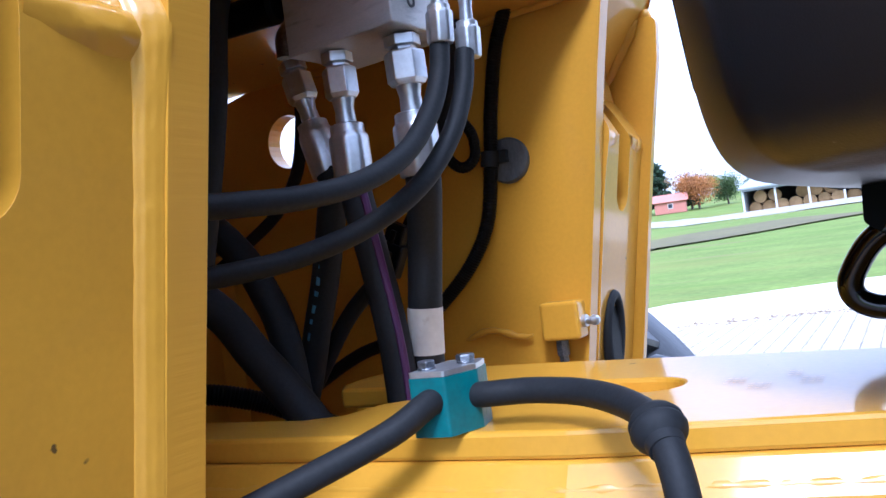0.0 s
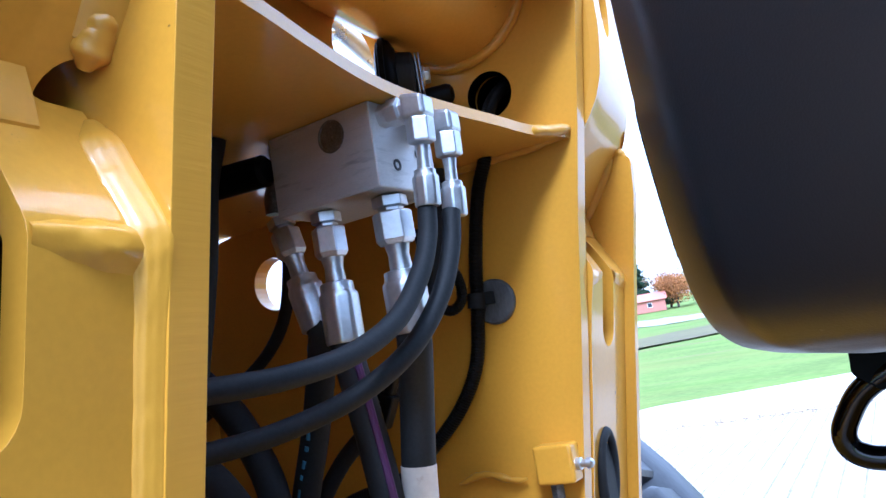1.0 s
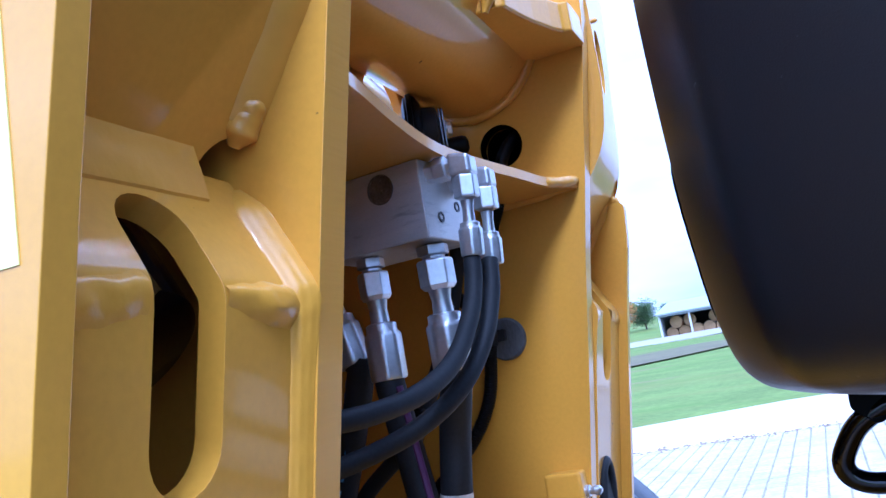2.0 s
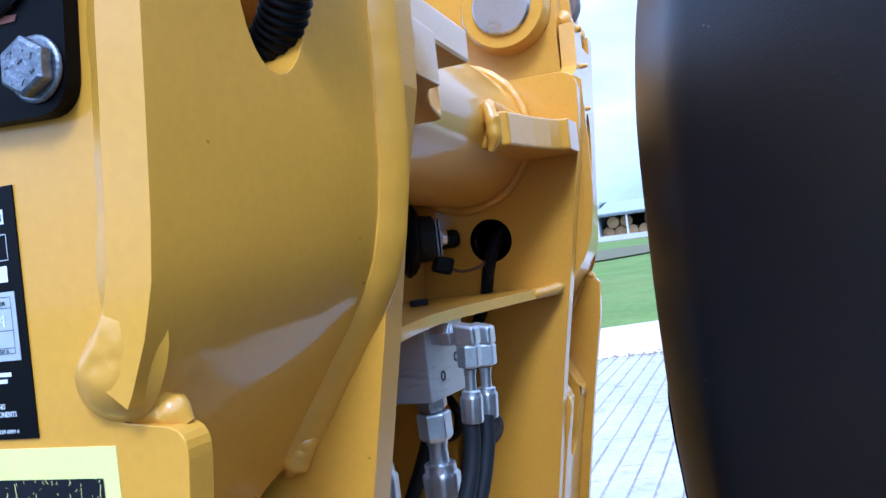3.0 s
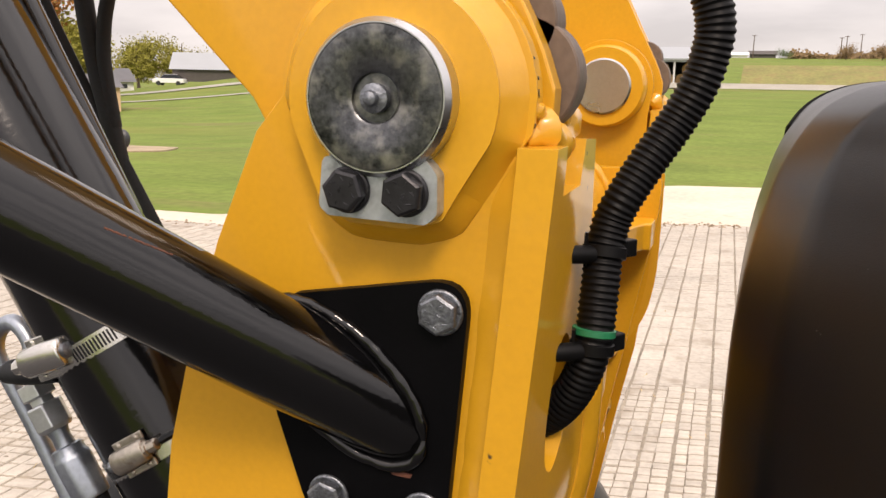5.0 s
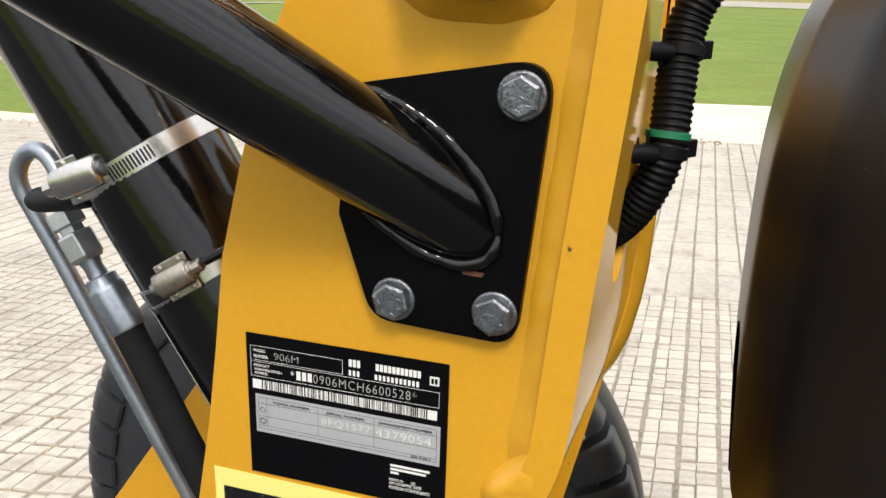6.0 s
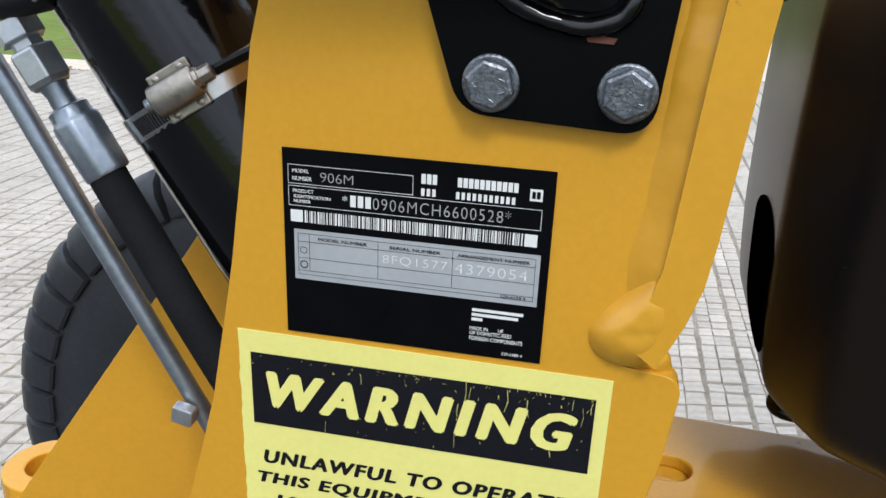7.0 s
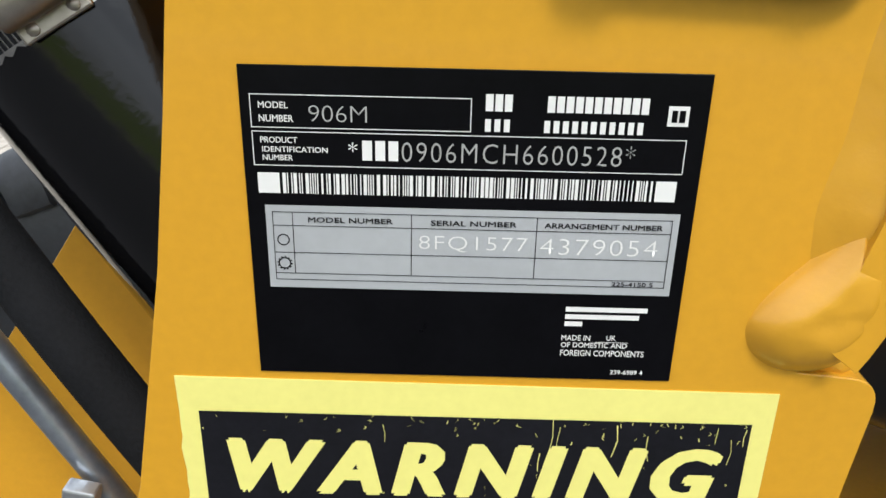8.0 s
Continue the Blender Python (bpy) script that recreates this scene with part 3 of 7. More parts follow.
def smear(u0, u1, centre, half, high, seed):
    """A flat lumpy weld smear across the lower closing plate; centre, half width and height go with the share of the way."""
    bm = bmesh.new()
    cols = []
    for i in range(25):
        t = i / 24
        u, c, h, w = u0 + (u1 - u0) * t, centre(t), half(t), high(t)
        col = []
        for j in range(13):
            k = j / 6 - 1
            v = c + h * k * (1 + 0.18 * noise.noise((t * 5, k, seed)))
            d = (r2_point(v + 0.004) - r2_point(v - 0.004)).normalized()
            lump = (1 - k * k) ** 1.4 * w * (1 + 0.4 * noise.noise((t * 5, k * 1.6, seed + 3)) + 0.12 * noise.noise((t * 19, k * 4, seed + 7))) - 0.0009
            p = r2_point(v) + Vector((-d.z, 0, d.x)) * lump
            col.append(bm.verts.new((p.x, u, p.z)))
        cols.append(col)
    for ca, cb in zip(cols, cols[1:]):
        for j in range(12):
            bm.faces.new((ca[j], cb[j], cb[j + 1], ca[j + 1]))
    bmesh.ops.recalc_face_normals(bm, faces=bm.faces)
    return bm


near_parts.append(part("weld", smear(0.0895, 0.1385, lambda t: 0.0745 + 0.004 * t, lambda t: 0.006 + 0.0065 * t ** 0.6, lambda t: 0.0018 + 0.0036 * math.sin(min(1, t * 1.15) * 2.2) ** 2, 5), weld_yellow, machine, "lumpy painted weld", smooth=True))
near_parts.append(part("weld", smear(0.0125, 0.0495, lambda t: 0.081 - 0.007 * t, lambda t: 0.011, lambda t: 0.0026, 6), weld_yellow, machine, "lumpy painted weld", smooth=True))
seam = [(0.1062, y, 1.4135) for y in np.linspace(0.013, 0.1168, 20)]
near_parts.append(part("weld", fillet(seam, (0.0062, 0, 0.0095), (0.0116, 0, -0.0158), 7, 0.05, 0.03, taper=0.75), weld_yellow, machine, "painted weld bead", smooth=True))
lump = [(0.1165, 0.1345, 1.4255), (0.1205, 0.1352, 1.432), (0.126, 0.136, 1.441), (0.131, 0.1375, 1.449)]
near_parts.append(part("weld", bead(lump, 0.0078, 8, 16, 0.2, 0.0018), weld_yellow, machine, "lumpy painted weld", smooth=True))
shoulder = [(0.143, 0.005, 1.4835), (0.149, 0.006, 1.4842), (0.155, 0.007, 1.4832), (0.161, 0.008, 1.4805), (0.1655, 0.0085, 1.476)]
near_parts.append(part("weld", bead(shoulder, 0.0062, 22, 12, 0.2, 0.002), weld_yellow, machine, "rounded painted weld on the plate's shoulder", smooth=True))
# weld along the outer face and its rounded end
face_weld = [(edge_x(z) - 0.0158 - 0.12 * max(0.0, 1.54 - z), 0.0, z) for z in np.linspace(1.762, 1.506, 50)]
near_parts.append(part("weld", fillet(face_weld, (-0.0125, 0, 0), (0.002, -0.0086, 0), 9, -0.06, 0.07), weld_yellow, machine, "painted weld bead", smooth=True))
nose = [(0.154, 1.53), (0.146, 1.517), (0.1365, 1.506), (0.1315, 1.4985), (0.13, 1.4925), (0.1325, 1.486), (0.1385, 1.4815), (0.146, 1.48), (0.154, 1.4815), (0.161, 1.488), (0.167, 1.503), (0.167, 1.525)]
nose_bm = dome([tuple(p)[:2] for p in smooth_path([(x, z, 0) for x, z in nose], 3)], (0.15, 1.501), 0.0098, 0.0005)
near_parts.append(part("weld", nose_bm, weld_yellow, machine, "rounded painted weld end", 0.0, True))
horn = [(0.173, 0.004, 1.768), (0.178, 0.014, 1.772), (0.18, 0.024, 1.766), (0.176, 0.06, 1.762), (0.176, 0.075, 1.774), (0.172, 0.09, 1.772)]
near_parts.append(part("weld", bead(horn, 0.0085, 11, 14, 0.5, 0.003), weld_yellow, machine, "lumpy painted weld", smooth=True))
for k, (lx, ly, lz, lr) in enumerate(((0.166, 0.0035, 1.7655, 0.0062), (0.1715, 0.002, 1.7745, 0.0058), (0.1775, 0.007, 1.7795, 0.005), (0.1745, 0.016, 1.7755, 0.006), (0.1815, 0.03, 1.7695, 0.0055))):
    blob = [(lx - lr * 0.7, ly, lz - lr * 0.5), (lx, ly + 0.001, lz + lr * 0.15), (lx + lr * 0.7, ly + 0.003, lz - lr * 0.3)]
    near_parts.append(part("weld", bead(smooth_path(blob, 4), lr, 40 + k, 12, 0.55, 0.0016), weld_yellow, machine, "knobbly painted weld", smooth=True))
for ob in list(near_parts):
    mirrored(ob, machine, 0.0065 if ob in ring_parts else 0.0)

# hidden plates added to keep light out of the frame and the towers
part("front_cover", plate([(0.0, 1.02), (0.504, 1.02), (0.504, 1.476), (0.0, 1.476)], 0.008, lambda u, v, w: (-0.1 - 0.445 * u - w, 0.161 + 0.895 * u, v)), yellow, machine)
closer = part("front_closing_plate", plate([(0.0125, 1.1), (0.1395, 1.1), (0.1395, 1.7), (0.0125, 1.7)], 0.01, lambda u, v, w: (0.03 + w + 0.16 * (v - 1.45), u, v)), yellow, machine)
mirrored(closer, machine)

# bare studs on the far closing plate, without their ties
for z, high, r in ((1.718, 0.026, 0.0028), (1.67, 0.024, 0.0026), (1.76, 0.024, 0.0042)):
    part("stud", lathe((0.171, 0.7, z), (1, 0, 0.02), [(0, r), (high - 0.002, r), (high, r * 0.7)], 12), yellow, machine, "thin painted stud", smooth=True)

# far inner plate with its round openings
far_i = [(-0.34, 1.0), (-0.33, 1.3), (-0.32, 1.46), (-0.17, 1.488), (-0.045, 1.575), (0.02, 1.7)] + rounded([(0.158, 1.7), (0.1975, 1.697), (0.1945, 1.645)], [0, 0.03, 0], 8)[1:] + [
    (0.189, 1.61), (0.1795, 1.56), (0.1665, 1.484), (0.1505, 1.4), (0.134, 1.3), (0.1165, 1.2), (0.082, 1.0)]
far_holes = [circle(0.0868, 1.5352, 0.0228, 30), circle(0.0555, 1.34, 0.0215, 30), circle(-0.203, 1.407, 0.029, 30)]
part("inner_plate", plate(far_i, 0.02, XZ(0.615), far_holes), yellow, machine, "thick inner plate with round openings", 0.0012)
part("plug", lathe((0.0555, 0.611, 1.34), (0, 1, 0), [(0, 0.0195), (0.002, 0.0215), (0.012, 0.0215)], 36), material("ribbed_grey_plug", (0.09, 0.092, 0.092), 0.5, vary=0.35, scale=20, grain=60, bump=0.6, stretch=(9, 1, 3)), machine, "ribbed grey hole plug", smooth=True)
part("hole_liner", sweep([(0.0868 + 0.0223 * math.cos(a), 0.622, 1.5352 + 0.0223 * math.sin(a)) for a in np.linspace(0, 2 * math.pi, 41)], 0.0086, 10, False, None, 0.14, (1, 0, 0)), matte_black, machine, "black edge trim of the opening", smooth=True)
# black cup added behind the opening, its colour stands for the unlit inside
part("hole_backing", lathe((0.0868, 0.6352, 1.5352), (0, 1, 0), [(0.052, 0.0002), (0.052, 0.032), (0, 0.032), (0, 0.029), (0.05, 0.029), (0.05, 0.0002)], 28), matte_black, machine, "black cup standing in for the shade behind the opening", smooth=True)
part("tube_gusset", plate([(0.161, 1.4815), (0.6145, 1.4815), (0.6145, 1.632), (0.161, 1.632)], 0.01, YZ(-0.002), [circle(0.52, 1.576, 0.04, 36)]), yellow, machine, "upright plate under the cross tube with a round opening", 0.001)
# cross tube, brackets, shelf
part("cross_tube", lathe((0.0665, 0.15, 1.6455), (0, 1, 0), [(0, 0.0725), (0.47, 0.0725)], 64), yellow, machine, "large cross tube between the towers", smooth=True)
tube_weld = [(0.0665 + 0.0745 * math.cos(a), 0.611, 1.6455 + 0.0745 * math.sin(a)) for a in np.linspace(0, 2 * math.pi, 50)]
part("weld", bead(tube_weld, 0.0055, 12, 12, 0.12), weld_yellow, machine, "painted weld bead", smooth=True)
part("weld", bead([(x, 0.165, z) for x, _, z in tube_weld], 0.009, 13, 12, 0.12), weld_yellow, machine, "painted weld bead", smooth=True)
brk = [(0.09, 0.472), (0.15, 0.472), (0.157, 0.476), (0.162, 0.5), (0.168, 0.525), (0.177, 0.552), (0.184, 0.567), (0.1915, 0.57), (0.1925, 0.61), (0.19, 0.6175), (0.09, 0.6175)]
bracket = part("tube_bracket", plate(brk, 0.03, XY(1.613)), yellow, machine, "curved bracket welded to the cross tube", 0.002)
mirrored(bracket, machine)
part("weld", bead([(0.141, 0.4685, 1.609), (0.1455, 0.4675, 1.62), (0.1455, 0.4675, 1.637), (0.142, 0.47, 1.6475), (0.1385, 0.49, 1.651), (0.137, 0.53, 1.652), (0.138, 0.575, 1.651), (0.141, 0.607, 1.65)], 0.0072, 14, 12, 0.3), weld_yellow, machine, "lumpy painted weld", smooth=True)
part("sensor_bracket", box(0.135, 0.182, 0.2, 0.3, 1.645, 1.667), yellow, machine, "", 0.002)
shelf = [(-0.1, 0.158), (0.14, 0.158), (0.1375, 0.21), (0.125, 0.284), (0.1165, 0.347), (0.115, 0.397), (0.121, 0.453), (0.1305, 0.513), (0.138, 0.565), (0.15, 0.595), (0.158, 0.6165), (-0.322, 0.6165)]
shelf_s = [(x, y) for x, y, _ in smooth_path([(x, y, 0) for x, y in shelf[1:-1]], 5)]
part("shelf", plate([shelf[0]] + shelf_s + [shelf[-1]], 0.009, XY(1.472), [circle(0.02, 0.25, 0.007, 14)]), yellow, machine, "thin shelf plate with a scalloped edge", 0.0008)
part("weld", bead([(0.133, 0.566, 1.4765), (0.1405, 0.58, 1.4767), (0.1465, 0.592, 1.4772), (0.1525, 0.603, 1.4785), (0.1585, 0.6135, 1.4815)], 0.0056, 23, 14, 0.12, 0.003), weld_yellow, machine, "lumpy painted weld on the shelf tip", smooth=True)
part("weld", bead([(0.158, 0.611, 1.478), (0.15, 0.609, 1.476), (0.12, 0.609, 1.472), (0.0, 0.609, 1.47), (-0.2, 0.609, 1.47)], 0.0045, 15, 10, 0.2), weld_yellow, machine, "painted weld bead", smooth=True)

# beam to the articulation joint
b_front = [(-0.3, 0.25), (0.011, 0.261), (0.22, 0.2785), (0.35, 0.305), (0.95, 0.36), (0.95, 0.44), (0.34, 0.4745), (0.155, 0.4845), (0.0, 0.488)]
b_out = b_front + [(-0.016, 0.478), (-0.023, 0.45), (-0.021, 0.425), (-0.01, 0.408)] + [(0.229 + 0.02 * math.cos(radians(t)), 0.383 + 0.02 * math.sin(radians(t))) for t in range(90, -91, -15)] + [(0.08, 0.362), (0.066, 0.35), (0.058, 0.318), (0.04, 0.308), (-0.3, 0.3)]
part("beam_top", plate(b_out, 0.014, XY(1.156)), yellow, machine, "flat beam top with a long slot", 0.0025)
part("beam_core", plate([(0.062, 0.275), (0.22, 0.2815), (0.35, 0.308), (0.95, 0.363), (0.95, 0.437), (0.34, 0.4715), (0.155, 0.4815), (0.0, 0.485), (0.0, 0.41), (0.062, 0.4)], 0.14, XY(1.0158)), yellow, machine, "", 0.002)
e0, e1 = Vector((-0.28, 0.2515, 1.17)), Vector((0.94, 0.3595, 1.17))
edge = bmesh.new()
cols = []
for p in [e0, Vector((0.011, 0.261, 1.17)), Vector((0.22, 0.2785, 1.17)), Vector((0.35, 0.305, 1.17)), e1]:
    cols.append([edge.verts.new(p + Vector((0, dy, dz))) for dy, dz in ((0.004, -0.0138), (-0.0012, -0.0142), (-0.012, -0.03), (-0.014, -0.041), (-0.0145, -0.052), (-0.03, -0.06), (-0.031, -0.155), (0.004, -0.155))])
for a, b in zip(cols, cols[1:]):
    for k in range(8):
        edge.faces.new((a[k], b[k], b[(k + 1) % 8], a[(k + 1) % 8]))
edge.faces.new(cols[0][::-1])
edge.faces.new(cols[-1])
part("beam_side", edge, yellow, machine, "stepped beam side with a weld ledge", 0.0015)
part("weld", bead([p + Vector((0, -0.006, -0.027)) for p in (e0, Vector((0.011, 0.261, 1.17)), Vector((0.22, 0.2785, 1.17)), Vector((0.35, 0.305, 1.17)), e1)], 0.0036, 16, 10, 0.12), weld_yellow, machine, "painted weld bead", smooth=True)
part("floor_plate", box(-0.33, 0.06, 0.16, 0.615, 1.0, 1.02), yellow, machine)
part("front_plate", plate([(0.3, 1.0), (0.615, 1.0), (0.615, 1.3), (0.3, 1.2)], 0.02, lambda u, v, w: (-0.31 - w, u, v)), yellow, machine)
part("weld", bead([(x, 0.609, 1.18 + 0.004 * math.sin(x * 90)) for x in np.linspace(-0.01, 0.06, 24)], 0.003, 17, 10, 0.6), weld_yellow, machine, "lumpy painted weld", smooth=True)

lug = [(-0.302 + 0.036 * math.cos(radians(t)), 0.19 + 0.036 * math.sin(radians(t))) for t in range(60, 301, 15)] + [(-0.25, 0.154), (-0.24, 0.2), (-0.26, 0.226)]
part("lifting_lug", plate(lug, 0.022, XY(1.19), [circle(-0.302, 0.19, 0.0175, 24)]), yellow, machine, "chipped ring lug", 0.0015)

# rubber grommet in the far lower plate
grommet = thing("rubber_grommet", "black rubber grommet in the lower closing plate", "grommet")
part("ring", sweep([(0.108 + 0.004 * math.sin(a), 0.692 + 0.02 * math.cos(a), 1.165 + 0.036 * math.sin(a)) for a in np.linspace(0, 2 * math.pi, 41)], 0.0055, 10, False), rubber, grommet, smooth=True)
core_bm = lathe((0.106, 0.692, 0), (1, 0, 0), [(0, 0.02), (0.004, 0.02)], 28)
for v in core_bm.verts:
    v.co.z = 1.165 + v.co.z * 1.8
part("core", core_bm, rubber, grommet, smooth=True)

# grease block on the far inner plate
grease = thing("grease_block", "yellow grease point block with a steel nipple", "grease fitting")
part("block", box(0.076, 0.112, 0.592, 0.6145, 1.172, 1.206), yellow, grease, "", 0.003, seg=3)
part("nipple", lathe((0.112, 0.603, 1.187), (1, -0.1, 0), [(0, 0.0055), (0.004, 0.0055), (0.0045, 0.0035), (0.009, 0.0035), (0.01, 0.0048), (0.014, 0.0042), (0.016, 0.002)], 14), zinc, grease, "zinc grease nipple", smooth=True)
part("adapter", lathe((0.09, 0.603, 1.172), (0, 0, -1), [(0, 0.006), (0.014, 0.006), (0.0145, 0.0045), (0.02, 0.0045)], 6), dull_zinc, grease, "steel hexagon adapter")

# ---- lift arms ----
arm_out = [(-0.9, 2.7), (-0.05, 1.866), (0.034, 1.783), (0.052, 1.752)] + circle(PIN[0], PIN[1], 0.0655, 22, 215, 360) + [(0.1835, 1.79), (0.178, 1.806), (0.171, 1.821), (0.152, 1.857), (0.05, 2.06), (-0.35, 2.7)]
arm_parts = [part("arm_plate", plate(arm_out, 0.016, XZ(0.017)), yellow, machine, "lift arm plate", 0.0015),
             part("arm_plate", plate(arm_out, 0.012, XZ(0.058)), yellow, machine, "lift arm plate", 0.0015),
             part("spacer_disc", lathe((0.163, 0.0335, 1.795), (0, 1, 0), [(0, 0.027), (0.001, 0.028), (0.022, 0.028), (0.023, 0.027)], 40), rusty, machine, "bare brown steel disc", smooth=True),
             part("spacer_disc", lathe((0.1585, 0.0335, 1.8195), (0, 1, 0), [(0, 0.0205), (0.001, 0.0215), (0.0215, 0.0215), (0.0225, 0.0205)], 36), rusty, machine, "bare brown steel disc", smooth=True)]
for ob in arm_parts:
    mirrored(ob, machine, 0.0065)

# ---- pivot pins ----
pivot = thing("pivot_pin", "blotched steel pivot pin with bolted retainer", "pin")
o = Vector((PIN[0], -0.0145, PIN[1]))
head = part("pin_head", lathe(o, (0, -1, 0), [(-0.03, 0.031), (0.0, 0.0325), (0.0098, 0.0325)], 56), bare_steel, pivot, "steel pin head", smooth=True)
part("rim", lathe(o, (0, -1, 0), [(0.0098, 0.0325), (0.0128, 0.0304), (0.0128, 0.0294), (0.0098, 0.0294)], 56), bare_steel, head, "worn turned rim", smooth=True)
part("face", lathe(o, (0, -1, 0), [(0.0099, 0.0303), (0.0127, 0.0303), (0.0128, 0.0298), (0.0128, 0.0118), (0.0118, 0.0104), (0.008, 0.0098)], 56), pin_steel, head, "dark blotched face", smooth=True)
part("collar", lathe(o + Vector((0, -0.0075, 0)), (0, -1, 0), [(0, 0.0098), (0.0014, 0.0096), (0.0018, 0.0088)], 36), pin_steel, head, "turned recess round the nipple", smooth=True)
part("nipple", lathe(o + Vector((0, -0.009, 0)), (0, -1, 0), [(0, 0.0062), (0.0045, 0.0062), (0.005, 0.0046), (0.0056, 0.003), (0.0068, 0.0028), (0.0074, 0.0034), (0.009, 0.0028), (0.0098, 0.0012)], 12), dull_zinc, head, "grease nipple", smooth=True)
keeper = [(0.0925, 1.7605), (0.0905, 1.7385), (0.095, 1.735), (0.1395, 1.7335), (0.1445, 1.738), (0.1445, 1.7545), (0.1395, 1.7605)]
part("retainer", plate(rounded(keeper, 0.004, 4), 0.009, XZ(-0.0236)), stained_zinc, pivot, "stained zinc retainer plate", 0.001)
for x in (0.1048, 0.131):
    add_bolt(pivot, (x, -0.0236, 1.7466), (0, -1, 0), 0.0165, 0.0075, black_bolt, 0.0102)
far_pivot = thing("pivot_pin", "turned bare steel pivot pin end", "pin")
part("pin_end", lathe((PIN[0], 0.70, PIN[1] + 0.0065), (0, -1, 0), [(0, 0.033), (0.047, 0.033), (0.049, 0.031), (0.049, 0.001)], 48), bare_steel, far_pivot, smooth=True)

# ---- tubular bracket bolted to the tower ----
support = thing("tube_bracket", "black painted tube welded to a bolted plate", "bracket")
part("mounting_plate", plate(rounded([(0.065, 1.6925), (0.155, 1.7085), (0.1445, 1.5775), (0.0735, 1.581), (0.0565, 1.632)], [0.006, 0.016, 0.013, 0.016, 0.006], 7), 0.006, XZ(-0.0064)), satin_black, support, "", 0.0008)
t0 = Vector((0.1008, 0.0, 1.6446))
ax = Vector((-1.316, -1.0, 1.0756)).normalized()
tube = sweep([t0 - ax * 0.1] + [t0 + ax * s for s in np.linspace(0.0, 0.85, 20)], 0.0238, 48)
for v in tube.verts:
    if v.co.y > -0.005:
        v.co -= ax * ((v.co.y + 0.005) / ax.y)
part("tube", tube, gloss_black, support, "glossy black tube with a rubbed streak", smooth=True)
oval = []
s = Vector((0, 0, 1)).cross(ax).normalized()
q = ax.cross(s)
for k in range(61):
    a = 2 * math.pi * k / 60
    p = t0 + 0.0258 * (math.cos(a) * s + math.sin(a) * q)
    oval.append(p - ax * ((p.y + 0.007) / ax.y))
part("weld", bead(oval, 0.0033, 20, 12, 0.24, 0.0024), gloss_black, support, "", smooth=True)
scratch = bmesh.new()
for k in range(12):   # a rubbed streak of bare copper-coloured specks
    lk, ak = 0.112 + k * 0.0024, radians(50 - k * 0.85)
    nk = math.cos(ak) * s + math.sin(ak) * q
    ln = 0.0011 + 0.0009 * noise.noise((k * 1.7, 0.4, 2.0))
    sweep([t0 + ax * (lk - ln) + nk * 0.0237, t0 + ax * lk + nk * 0.0238, t0 + ax * (lk + ln) + nk * 0.0237], 0.00045, 6, True, scratch)
part("scratch", scratch, copper_chip, support, "rubbed streak showing primer")
part("paint_chip", plate([(0.1185, 1.6095), (0.1275, 1.6092), (0.1285, 1.6112), (0.123, 1.6118), (0.1175, 1.6114)], 0.0006, XZ(-0.0069)), copper_chip, support, "chipped paint showing primer")
for x, z in ((0.1412, 1.6918), (0.085, 1.5928), (0.1342, 1.5926)):
    add_bolt(support, (x, -0.0064, z), (0, -1, 0), 0.0165, 0.0068, dull_zinc, 0.0108)

# ---- black moulded tank beside the frame ----
TANK_PROFILE = []


def tank_inset(z):
    for (za, a), (zb, b) in zip(TANK_PROFILE[2:], TANK_PROFILE[3:]):
        if za <= z <= zb:
            return a + (b - a) * (z - za) / (zb - za)
    return 0.0


def tank_side(y):
    """How far out the tank's side lies."""
    return 0.2755 + (y - 0.36) * 0.0524


